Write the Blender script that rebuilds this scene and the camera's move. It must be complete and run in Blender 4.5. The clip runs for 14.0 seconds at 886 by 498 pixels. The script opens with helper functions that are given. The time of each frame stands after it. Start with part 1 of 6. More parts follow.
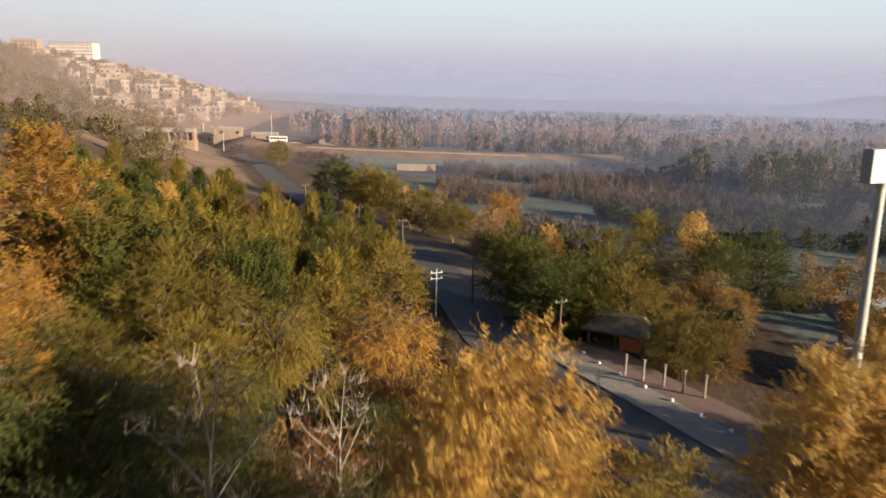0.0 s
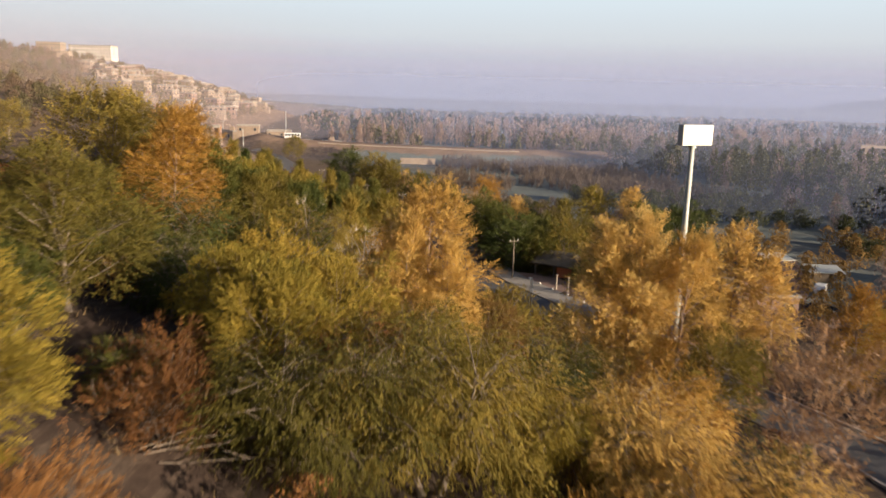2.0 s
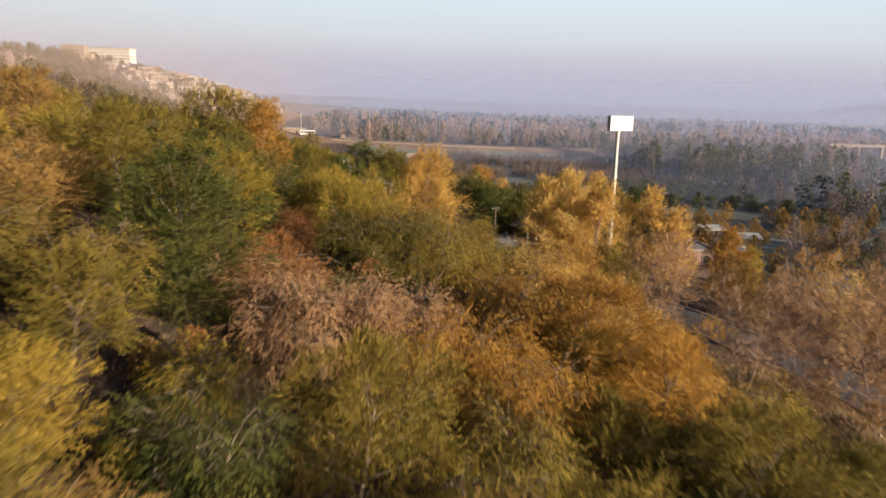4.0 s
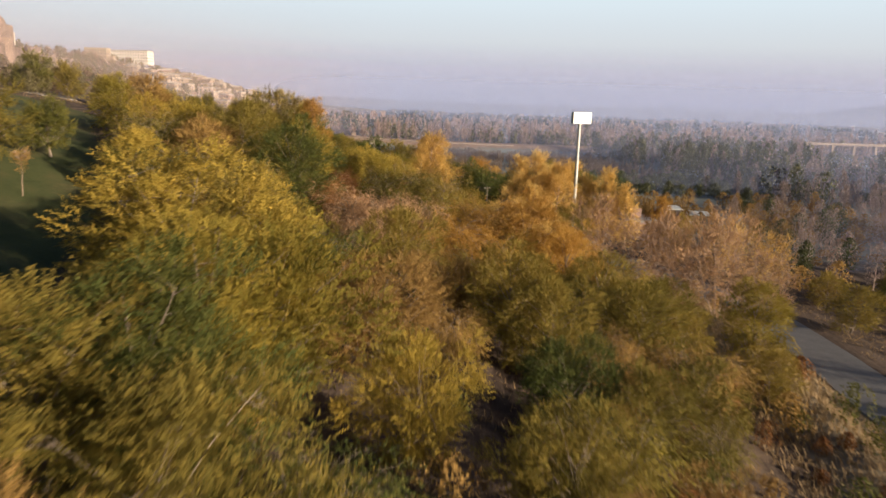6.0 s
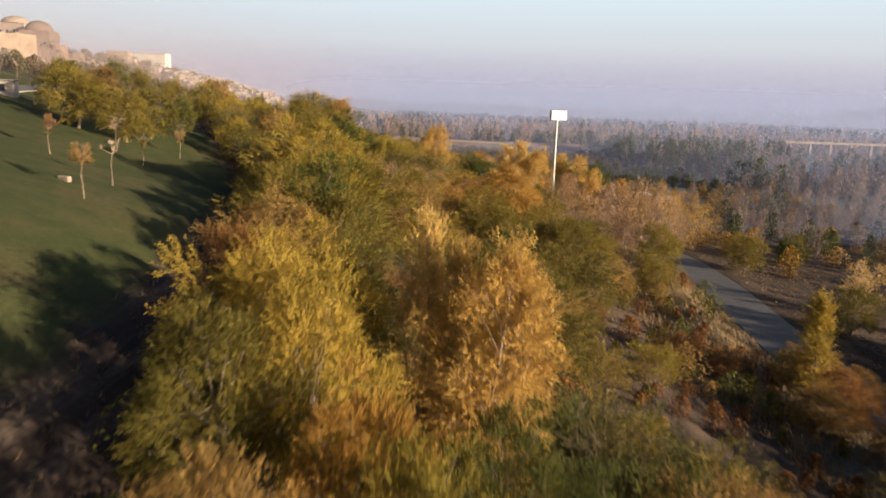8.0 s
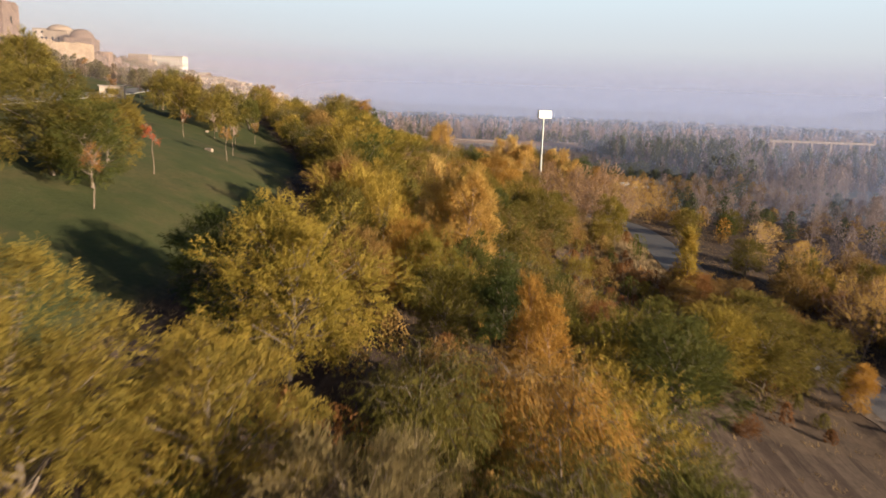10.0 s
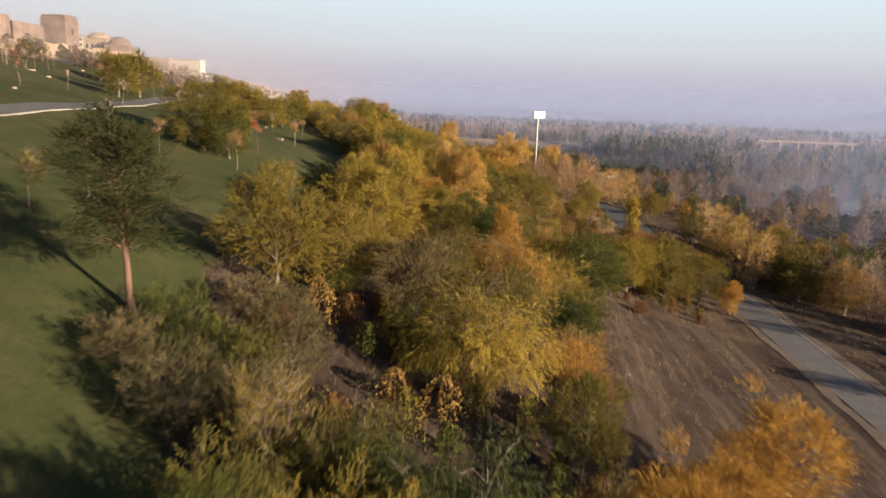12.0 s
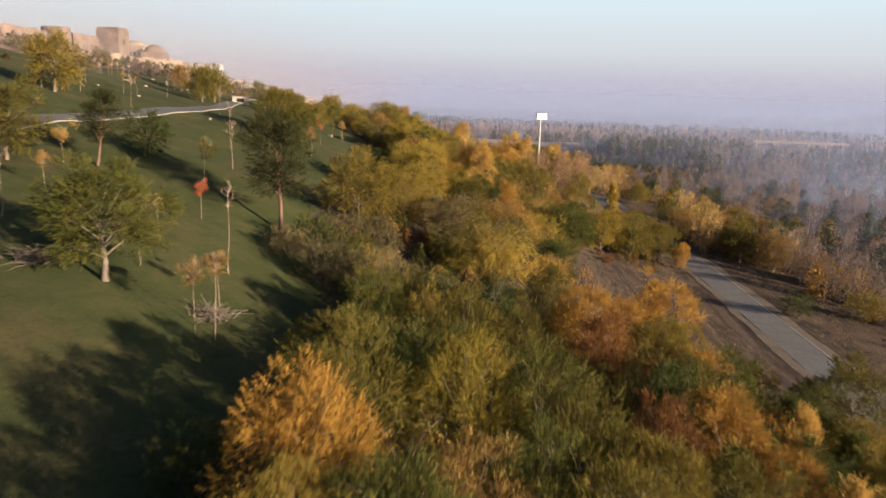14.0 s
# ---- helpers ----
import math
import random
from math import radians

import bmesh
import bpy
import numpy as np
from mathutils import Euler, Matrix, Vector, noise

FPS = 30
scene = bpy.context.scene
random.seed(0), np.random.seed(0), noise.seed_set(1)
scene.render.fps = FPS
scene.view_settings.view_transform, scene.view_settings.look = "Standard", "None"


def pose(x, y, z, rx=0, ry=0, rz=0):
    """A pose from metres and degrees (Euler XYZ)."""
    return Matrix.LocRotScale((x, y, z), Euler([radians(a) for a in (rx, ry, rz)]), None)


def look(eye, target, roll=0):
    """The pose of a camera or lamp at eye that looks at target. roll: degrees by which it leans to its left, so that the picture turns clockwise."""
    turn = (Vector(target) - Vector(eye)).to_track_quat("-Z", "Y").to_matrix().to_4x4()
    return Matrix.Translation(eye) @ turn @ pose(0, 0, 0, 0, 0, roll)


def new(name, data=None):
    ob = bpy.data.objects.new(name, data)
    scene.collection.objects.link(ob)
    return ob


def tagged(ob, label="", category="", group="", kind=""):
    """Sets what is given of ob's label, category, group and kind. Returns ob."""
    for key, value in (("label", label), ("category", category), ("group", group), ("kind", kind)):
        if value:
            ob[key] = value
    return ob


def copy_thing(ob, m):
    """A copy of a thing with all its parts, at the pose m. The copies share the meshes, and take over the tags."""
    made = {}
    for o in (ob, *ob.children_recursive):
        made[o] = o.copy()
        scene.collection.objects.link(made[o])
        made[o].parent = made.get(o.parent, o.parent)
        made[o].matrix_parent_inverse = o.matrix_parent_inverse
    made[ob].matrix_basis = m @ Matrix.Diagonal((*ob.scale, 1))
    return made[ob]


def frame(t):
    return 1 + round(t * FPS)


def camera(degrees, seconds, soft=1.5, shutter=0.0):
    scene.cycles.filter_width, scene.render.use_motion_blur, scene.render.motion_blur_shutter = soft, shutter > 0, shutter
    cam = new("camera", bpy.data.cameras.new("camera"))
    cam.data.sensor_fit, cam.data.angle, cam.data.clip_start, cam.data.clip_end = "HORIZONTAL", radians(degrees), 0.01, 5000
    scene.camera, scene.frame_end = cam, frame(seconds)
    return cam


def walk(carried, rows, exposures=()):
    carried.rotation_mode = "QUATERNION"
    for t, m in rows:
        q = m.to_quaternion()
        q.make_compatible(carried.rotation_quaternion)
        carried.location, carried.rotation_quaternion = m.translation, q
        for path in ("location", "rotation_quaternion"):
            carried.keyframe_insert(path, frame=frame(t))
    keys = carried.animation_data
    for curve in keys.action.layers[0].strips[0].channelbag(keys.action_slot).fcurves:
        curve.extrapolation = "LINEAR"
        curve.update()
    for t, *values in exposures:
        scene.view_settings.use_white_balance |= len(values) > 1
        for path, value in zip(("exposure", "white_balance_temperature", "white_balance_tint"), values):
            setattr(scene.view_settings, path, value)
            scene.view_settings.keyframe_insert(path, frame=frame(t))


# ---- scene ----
cam = camera(62.0, 14.0, soft=1.5, shutter=0.5)
PATH = [
    (0, (-1.732, -0.508, 36.717), (-2.250, 19.492, 32.455), 1.25),
    (0.5, (-0.677, -8.109, 36.574), (-1.227, 11.891, 32.331), 1.31),
    (1, (0.259, -15.718, 36.442), (-0.324, 4.282, 32.216), 1.37),
    (1.5, (1.096, -23.343, 36.321), (0.480, -3.343, 32.110), 1.42),
    (2, (1.852, -30.990, 36.211), (1.204, -10.990, 32.014), 1.48),
    (2.5, (2.545, -38.667, 36.111), (1.864, -18.667, 31.927), 1.53),
    (3, (3.192, -46.376, 36.021), (2.477, -26.376, 31.850), 1.58),
    (3.5, (3.804, -54.121, 35.942), (3.056, -34.121, 31.781), 1.62),
    (4, (4.396, -61.904, 35.872), (3.613, -41.904, 31.722), 1.67),
    (4.5, (4.976, -69.727, 35.812), (4.159, -49.727, 31.671), 1.71),
    (5, (5.554, -77.589, 35.762), (4.701, -57.589, 31.630), 1.74),
    (5.5, (6.136, -85.488, 35.721), (5.247, -65.488, 31.597), 1.78),
    (6, (6.727, -93.421, 35.689), (5.801, -73.421, 31.573), 1.81),
    (6.5, (7.331, -101.386, 35.665), (6.367, -81.386, 31.557), 1.84),
    (7, (7.949, -109.377, 35.651), (6.946, -89.377, 31.550), 1.87),
    (7.5, (8.582, -117.388, 35.645), (7.538, -97.388, 31.551), 1.89),
    (8, (9.226, -125.410, 35.648), (8.141, -105.410, 31.561), 1.91),
    (8.5, (9.879, -133.437, 35.658), (8.751, -113.437, 31.578), 1.93),
    (9, (10.535, -141.458, 35.677), (9.363, -121.458, 31.604), 1.95),
    (9.5, (11.187, -149.462, 35.703), (9.969, -129.462, 31.638), 1.96),
    (10, (11.825, -157.437, 35.737), (10.561, -137.437, 31.679), 1.97),
    (10.5, (12.440, -165.370, 35.778), (11.127, -145.370, 31.729), 1.98),
    (11, (13.019, -173.246, 35.826), (11.654, -153.246, 31.786), 1.99),
    (11.5, (13.547, -181.050, 35.882), (12.130, -161.050, 31.850), 1.99),
    (12, (14.008, -188.765, 35.944), (12.537, -168.765, 31.922), 1.99),
    (12.5, (14.386, -196.372, 36.012), (12.859, -176.372, 32.002), 1.98),
    (13, (14.660, -203.853, 36.087), (13.074, -183.853, 32.088), 1.98),
    (13.5, (14.809, -211.188, 36.169), (13.163, -191.188, 32.182), 1.97),
    (14, (14.811, -218.354, 36.256), (13.101, -198.354, 32.283), 1.96),
]
walk(cam, [(t, look(eye, target, roll)) for t, eye, target, roll in PATH], [(0, 0.95, 5380, 13), (14, 0.95, 5380, 13)])

# ---------------- light ----------------
SUN_AZ, SUN_EL = radians(117), radians(12)      # azimuth clockwise from +y (ahead)
SUN_DIR = Vector((math.sin(SUN_AZ) * math.cos(SUN_EL), math.cos(SUN_AZ) * math.cos(SUN_EL), math.sin(SUN_EL)))
world = bpy.data.worlds.new("sky")
scene.world = world
world.use_nodes = True
wn = world.node_tree
sky = wn.nodes.new("ShaderNodeTexSky")
sky.sky_type = "NISHITA"
sky.sun_disc = False
sky.sun_elevation = SUN_EL
sky.sun_rotation = SUN_AZ
sky.air_density = 1.0
sky.dust_density = 2.8
sky.ozone_density = 1.5
bg = wn.nodes["Background"]
bg.inputs["Strength"].default_value = 0.042
wn.links.new(sky.outputs[0], bg.inputs["Color"])
sun_data = bpy.data.lights.new("sun", "SUN")
sun_data.energy = 5.8
sun_data.angle = radians(0.8)
sun_data.color = (1.0, 0.73, 0.42)
sun_lamp = new("sun", sun_data)
sun_lamp.matrix_world = look(SUN_DIR * 200, (0, 0, 0))

# ---------------- helpers ----------------


def nodes_of(name):
    m = bpy.data.materials.new(name)
    m.use_nodes = True
    nt = m.node_tree
    return m, nt, nt.nodes["Principled BSDF"]


def add(nt, kind, **values):
    n = nt.nodes.new(kind)
    for key, value in values.items():
        n.inputs[key.replace("_", " ")].default_value = value
    return n


def ramp(nt, source, stops):
    r = nt.nodes.new("ShaderNodeValToRGB")
    e = r.color_ramp.elements
    while len(e) < len(stops):
        e.new(0.5)
    for el, (p, c) in zip(e, stops):
        el.position, el.color = p, (*c, 1)
    nt.links.new(source, r.inputs["Fac"])
    return r.outputs["Color"]


def blend(nt, fac, a, b, mode="MIX"):
    n = nt.nodes.new("ShaderNodeMix")
    n.data_type, n.blend_type = "RGBA", mode
    if isinstance(fac, (int, float)):
        n.inputs[0].default_value = fac
    else:
        nt.links.new(fac, n.inputs[0])
    for socket, v in ((n.inputs[6], a), (n.inputs[7], b)):
        if isinstance(v, tuple):
            socket.default_value = (*v, 1)
        else:
            nt.links.new(v, socket)
    return n.outputs[2]


def grain(nt, scale, detail=4.0, rough=0.6):
    tc = nt.nodes.new("ShaderNodeNewGeometry")
    n = add(nt, "ShaderNodeTexNoise", Scale=scale, Detail=detail, Roughness=rough)
    nt.links.new(tc.outputs["Position"], n.inputs["Vector"])
    return n.outputs["Fac"]


def bump(nt, bsdf, source, strength=0.4, distance=0.05):
    b = add(nt, "ShaderNodeBump", Strength=strength, Distance=distance)
    nt.links.new(source, b.inputs["Height"])
    nt.links.new(b.outputs["Normal"], bsdf.inputs["Normal"])


def surface(name, dark, light, scale=1.0, rough=0.85, metal=0.0, relief=0.4, depth=0.02):
    """A weathered matt surface: two scales of variation and fine relief."""
    m, nt, b = nodes_of(name)
    fine, broad = grain(nt, 6 * scale, 6), grain(nt, 0.7 * scale, 3)
    c1 = ramp(nt, broad, [(0.3, dark), (0.7, light)])
    c2 = ramp(nt, fine, [(0.25, tuple(v * 0.75 for v in dark)), (0.75, tuple(min(1, v * 1.15) for v in light))])
    nt.links.new(blend(nt, 0.5, c1, c2), b.inputs["Base Color"])
    b.inputs["Roughness"].default_value = rough
    b.inputs["Metallic"].default_value = metal
    bump(nt, b, fine, relief, depth)
    return m


def foliage(name, stops, spread=0.3, shine=0.55):
    """Leaves: each leaf and each tree takes its own tone from the ramp."""
    m, nt, b = nodes_of(name)
    geo, info = nt.nodes.new("ShaderNodeNewGeometry"), nt.nodes.new("ShaderNodeObjectInfo")
    mixed = nt.nodes.new("ShaderNodeMath")
    mixed.operation = "MULTIPLY_ADD"
    nt.links.new(geo.outputs["Random Per Island"], mixed.inputs[0])
    spread *= 0.65
    mixed.inputs[1].default_value = spread
    off = nt.nodes.new("ShaderNodeMath")
    off.operation = "MULTIPLY"
    off.inputs[1].default_value = 1 - spread
    patch = grain(nt, 0.45, 2)
    both = nt.nodes.new("ShaderNodeMath")
    both.operation = "MULTIPLY_ADD"
    nt.links.new(patch, both.inputs[0])
    both.inputs[1].default_value = 0.9
    nt.links.new(info.outputs["Random"], both.inputs[2])
    half = nt.nodes.new("ShaderNodeMath")
    half.operation = "MULTIPLY_ADD"
    nt.links.new(both.outputs[0], half.inputs[0])
    half.inputs[1].default_value, half.inputs[2].default_value = 0.62, -0.09
    nt.links.new(half.outputs[0], off.inputs[0])
    nt.links.new(off.outputs[0], mixed.inputs[2])
    speck = grain(nt, 9.0, 3, 0.7)
    flecked = nt.nodes.new("ShaderNodeMath")
    flecked.operation = "MULTIPLY_ADD"
    nt.links.new(speck, flecked.inputs[0])
    flecked.inputs[1].default_value = 0.5
    nt.links.new(mixed.outputs[0], flecked.inputs[2])
    level = nt.nodes.new("ShaderNodeMath")
    level.operation = "SUBTRACT"
    nt.links.new(flecked.outputs[0], level.inputs[0])
    level.inputs[1].default_value = 0.25
    colour = ramp(nt, level.outputs[0], stops)
    nt.links.new(colour, b.inputs["Base Color"])
    bump(nt, b, speck, 1.0, 0.12)
    b.inputs["Roughness"].default_value = shine
    b.inputs["Specular IOR Level"].default_value = 0.12
    tr = nt.nodes.new("ShaderNodeBsdfTranslucent")
    nt.links.new(colour, tr.inputs["Color"])
    mx = nt.nodes.new("ShaderNodeMixShader")
    mx.inputs[0].default_value = 0.28
    nt.links.new(b.outputs[0], mx.inputs[1])
    nt.links.new(tr.outputs[0], mx.inputs[2])
    nt.links.new(mx.outputs[0], nt.nodes["Material Output"].inputs["Surface"])
    return m


def plain(name, colour, rough=0.6, metal=0.0):
    m, nt, b = nodes_of(name)
    fine = grain(nt, 9.0, 5)
    nt.links.new(blend(nt, fine, tuple(v * 0.82 for v in colour), tuple(min(1, v * 1.08) for v in colour)), b.inputs["Base Color"])
    b.inputs["Roughness"].default_value, b.inputs["Metallic"].default_value = rough, metal
    return m


def mesh_from(name, verts, faces, material, smooth=False):
    me = bpy.data.meshes.new(name)
    me.from_pydata(verts, [], faces)
    for mt in material if isinstance(material, (list, tuple)) else (material,):
        me.materials.append(mt)
    if smooth:
        me.polygons.foreach_set("use_smooth", [True] * len(me.polygons))
    me.update()
    return me


def part(name, bm, material, parent=None, label=""):
    """Links a bmesh, or a ready mesh, as one object under a thing or a part."""
    if isinstance(bm, bmesh.types.BMesh):
        me = bpy.data.meshes.new(name)
        bm.to_mesh(me)
        bm.free()
        me.materials.append(material)
    else:
        me = bm
    ob = new(name, me)
    if parent:
        ob.parent = parent
    return tagged(ob, label)


def box(bm, x, y, z, sx, sy, sz, bevel=0.0, m=None):
    """A box with its base centre at x, y, z."""
    made = bmesh.ops.create_cube(bm, size=1, matrix=(m or Matrix()) @ Matrix.Translation((x, y, z + sz / 2)) @ Matrix.Diagonal((sx, sy, sz, 1)))
    if bevel:
        edges = {e for v in made["verts"] for e in v.link_edges}
        bmesh.ops.bevel(bm, geom=list(edges), offset=bevel, segments=1, affect="EDGES")
    return bm


def rod(bm, a, b, r0, r1, sides=8):
    """A tapered round bar from a to b."""
    a, b = Vector(a), Vector(b)
    turn = (b - a).to_track_quat("Z", "Y").to_matrix().to_4x4()
    bmesh.ops.create_cone(bm, cap_ends=True, segments=sides, radius1=r0, radius2=r1, depth=(b - a).length,
                          matrix=Matrix.Translation((a + b) / 2) @ turn)
    return bm


def thing(name, x, y, z, label, category, group="", rz=0.0):
    ob = new(name)
    ob.matrix_basis = pose(x, y, z, 0, 0, rz)
    return tagged(ob, label, category, group)


# ---------------- the lie of the land ----------------
ROAD_Y = [-420, -200, -140, -90, -52, -20, -4, 5, 13.5, 19.5, 26.5, 35, 48, 62, 68, 78, 90, 115, 150, 185, 200, 260, 280, 350, 600, 800, 5000]
ROAD_X = [52, 49.3, 48.4, 47.7, 43.0, 43.6, 42.6, 40, 36.2, 33.3, 29.6, 24.6, 16.2, 8.6, 5, 1.2, -1.2, -6.8, -26.5, -43.5, -51, -75, -87, -112, -150, -175, -600]
FALL_S = [-900, -120, -60, -32, -18, -9, 0, 12, 20, 44, 56, 65, 72, 90, 120, 165, 200, 300, 700]
FALL_H = [-5, -4.5, -3.5, -2.6, -1.2, 0, 0, 2.5, 5.5, 12.2, 17, 19.5, 21.5, 25.5, 32, 41, 50, 56, 60]
ROAD_Z = 10.5


def road_x(y):
    return np.interp(y, ROAD_Y, ROAD_X)


def bank_of(x, y):
    """Where the raised valley road runs, from 0 to 1."""
    return np.exp(-((y - 322 - 0.05 * x) / 13) ** 4) * np.clip((95 - x) / 30, 0, 1)


def ground(x, y):
    """Height of the land: valley floor on one side of the road, a long slope on the other."""
    x, y = np.asarray(x, float), np.asarray(y, float)
    s = road_x(y) - 4.5 - x
    h = np.interp(s, FALL_S, FALL_H)
    k = np.interp(y, [-420, -230, -178, -150, -138, -110, -75, -45, 0, 90, 200, 5000], [0.66, 0.7, 0.79, 0.85, 0.95, 1.0, 0.99, 0.92, 0.9, 0.93, 1.0, 1.0])
    k = k * np.interp(y, [700, 950, 1500], [1.0, 0.35, 0.1])
    h = np.where(h > 0, h * k, h)
    h = h + np.where(s > 25, 0.5 * np.sin(x * 0.11 + 1) * np.sin(y * 0.09), 0)
    h = h + 1.5 * np.exp(-((s - 4.6) / 2.6) ** 2) * np.clip((y + 92) / 12, 0, 1) * np.clip((2 - y) / 12, 0, 1)
    # raised road across the valley, its cut bank towards the meadows
    h = np.where(s < 0, h + bank_of(x, y) * 5.5, h)
    # flat-topped hill far beyond the valley
    ridge = np.exp(-((y - 4150) / 420) ** 2) * np.clip((x - 1880) / 230, 0, 1)
    return ROAD_Z + h + ridge * (66 + 4 * np.sin(x * 0.011))


def gz(x, y):
    return float(ground(x, y))


def near_road(x, y):
    return abs(x - float(road_x(y)))

# ---------------- materials ----------------
ASPHALT = surface("asphalt", (0.075, 0.074, 0.077), (0.125, 0.122, 0.122), 0.8, 0.8, 0, 0.3, 0.01)
OLD_ASPHALT = surface("old_asphalt", (0.12, 0.112, 0.108), (0.21, 0.195, 0.185), 0.5, 0.85, 0, 0.4, 0.015)
CONCRETE = surface("concrete", (0.22, 0.2, 0.175), (0.38, 0.35, 0.31), 1.2)
EARTH = surface("dry_earth", (0.12, 0.09, 0.065), (0.23, 0.18, 0.13), 0.8, 0.95, 0, 0.9, 0.08)
PAVING = surface("paving", (0.17, 0.11, 0.088), (0.28, 0.19, 0.155), 1.5)
BARK = surface("bark", (0.13, 0.1, 0.075), (0.27, 0.22, 0.17), 2.0, 0.95, 0, 0.8, 0.03)
PALE_BARK = surface("pale_bark", (0.22, 0.185, 0.15), (0.38, 0.33, 0.27), 2.0, 0.9, 0, 0.6, 0.02)
PINE_BARK = surface("pine_bark", (0.11, 0.065, 0.048), (0.23, 0.135, 0.095), 2.0, 0.95, 0, 0.8, 0.03)
TWIG = surface("twig", (0.22, 0.15, 0.11), (0.4, 0.3, 0.23), 1.0)
REED = foliage("reed_stems", [(0.0, (0.07, 0.055, 0.045)), (0.45, (0.125, 0.098, 0.08)), (1.0, (0.22, 0.17, 0.13))], 0.35)
GREY_TWIG = foliage("grey_twig", [(0.0, (0.13, 0.1, 0.086)), (0.45, (0.235, 0.178, 0.152)), (1.0, (0.36, 0.27, 0.225))], 0.35)
DULL_LEAF = foliage("dull_leaves", [(0.0, (0.075, 0.07, 0.035)), (0.5, (0.15, 0.125, 0.055)), (1.0, (0.25, 0.185, 0.08))], 0.3)
HILL_BROWN = foliage("hill_brown_leaves", [(0.0, (0.1, 0.07, 0.045)), (0.5, (0.19, 0.135, 0.085)), (1.0, (0.3, 0.21, 0.13))], 0.35)
PEACH = foliage("peach_leaves", [(0.0, (0.23, 0.135, 0.066)), (0.45, (0.38, 0.235, 0.12)), (1.0, (0.53, 0.35, 0.195))], 0.4)
ROSE_TWIG = foliage("rose_twig", [(0.0, (0.16, 0.115, 0.092)), (0.45, (0.29, 0.205, 0.16)), (1.0, (0.45, 0.32, 0.24))], 0.35)
OLIVE = foliage("olive_leaves", [(0.0, (0.06, 0.06, 0.014)), (0.4, (0.15, 0.126, 0.024)), (0.75, (0.27, 0.2, 0.035)), (1.0, (0.38, 0.25, 0.045))], 0.4)
GREEN = foliage("green_leaves", [(0.0, (0.036, 0.05, 0.014)), (0.45, (0.08, 0.095, 0.022)), (0.8, (0.16, 0.14, 0.027)), (1.0, (0.26, 0.19, 0.035))], 0.4)
LIME = foliage("lime_leaves", [(0.0, (0.1, 0.095, 0.016)), (0.4, (0.23, 0.185, 0.026)), (0.75, (0.4, 0.285, 0.042)), (1.0, (0.54, 0.37, 0.065))], 0.4)
GOLD = foliage("gold_leaves", [(0.0, (0.36, 0.22, 0.05)), (0.4, (0.56, 0.36, 0.085)), (0.75, (0.67, 0.47, 0.14)), (1.0, (0.73, 0.55, 0.22))], 0.45)
ORANGE = foliage("orange_leaves", [(0.0, (0.2, 0.115, 0.024)), (0.4, (0.37, 0.205, 0.036)), (0.75, (0.48, 0.28, 0.05)), (1.0, (0.55, 0.36, 0.08))], 0.4)
RUST = foliage("rust_leaves", [(0.0, (0.1, 0.048, 0.02)), (0.4, (0.22, 0.105, 0.034)), (0.75, (0.33, 0.165, 0.05)), (1.0, (0.4, 0.23, 0.08))], 0.45)
BROWN = foliage("brown_leaves", [(0.0, (0.12, 0.075, 0.026)), (0.4, (0.24, 0.15, 0.045)), (0.75, (0.36, 0.23, 0.065)), (1.0, (0.43, 0.29, 0.1))], 0.45)
RED = foliage("red_leaves", [(0.0, (0.4, 0.08, 0.03)), (1.0, (0.6, 0.17, 0.06))], 0.6)
NEEDLES = foliage("pine_needles", [(0.0, (0.028, 0.036, 0.014)), (0.5, (0.05, 0.058, 0.02)), (1.0, (0.09, 0.085, 0.03))], 0.5)
FAR_GREEN = foliage("far_green_leaves", [(0.0, (0.035, 0.045, 0.022)), (0.5, (0.075, 0.08, 0.03)), (1.0, (0.16, 0.13, 0.045))], 0.3)
DRY_GRASS = foliage("dry_grass", [(0.0, (0.16, 0.11, 0.055)), (0.5, (0.28, 0.2, 0.1)), (1.0, (0.4, 0.3, 0.17))], 0.5)
WHITE_PANEL = plain("white_panel", (0.82, 0.8, 0.74), 0.5)
GALVANISED = surface("galvanised_steel", (0.42, 0.44, 0.42), (0.56, 0.58, 0.55), 1.0, 0.55, 0.2, 0.1)
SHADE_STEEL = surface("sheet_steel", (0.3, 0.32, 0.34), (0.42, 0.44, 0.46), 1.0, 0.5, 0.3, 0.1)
POLE_WOOD = surface("pole_wood", (0.1, 0.08, 0.06), (0.2, 0.16, 0.12), 2.0)
BASALT = surface("old_stone", (0.085, 0.062, 0.052), (0.31, 0.225, 0.185), 0.35, 0.95, 0, 0.9, 0.25)
RAMPART = surface("rampart_stone", (0.17, 0.12, 0.085), (0.43, 0.33, 0.23), 0.4, 0.95, 0, 0.8, 0.2)
LIMESTONE = surface("pale_stone", (0.24, 0.185, 0.135), (0.39, 0.31, 0.235), 0.5, 0.95, 0, 0.6, 0.1)
CREAM = surface("cream_plaster", (0.22, 0.165, 0.13), (0.4, 0.31, 0.25), 0.5)
WHITE_WALL = surface("white_wall", (0.6, 0.56, 0.5), (0.76, 0.72, 0.66), 0.3)
WHITEWASH = surface("whitewash", (0.4, 0.33, 0.27), (0.58, 0.5, 0.42), 0.5)
PLASTER_TAN = surface("tan_plaster", (0.2, 0.145, 0.1), (0.33, 0.25, 0.18), 0.5)
PLASTER_ROSE = surface("rose_plaster", (0.2, 0.13, 0.1), (0.32, 0.21, 0.165), 0.5)
ROOF_GREY = surface("flat_roof", (0.2, 0.18, 0.16), (0.34, 0.31, 0.28), 0.5)
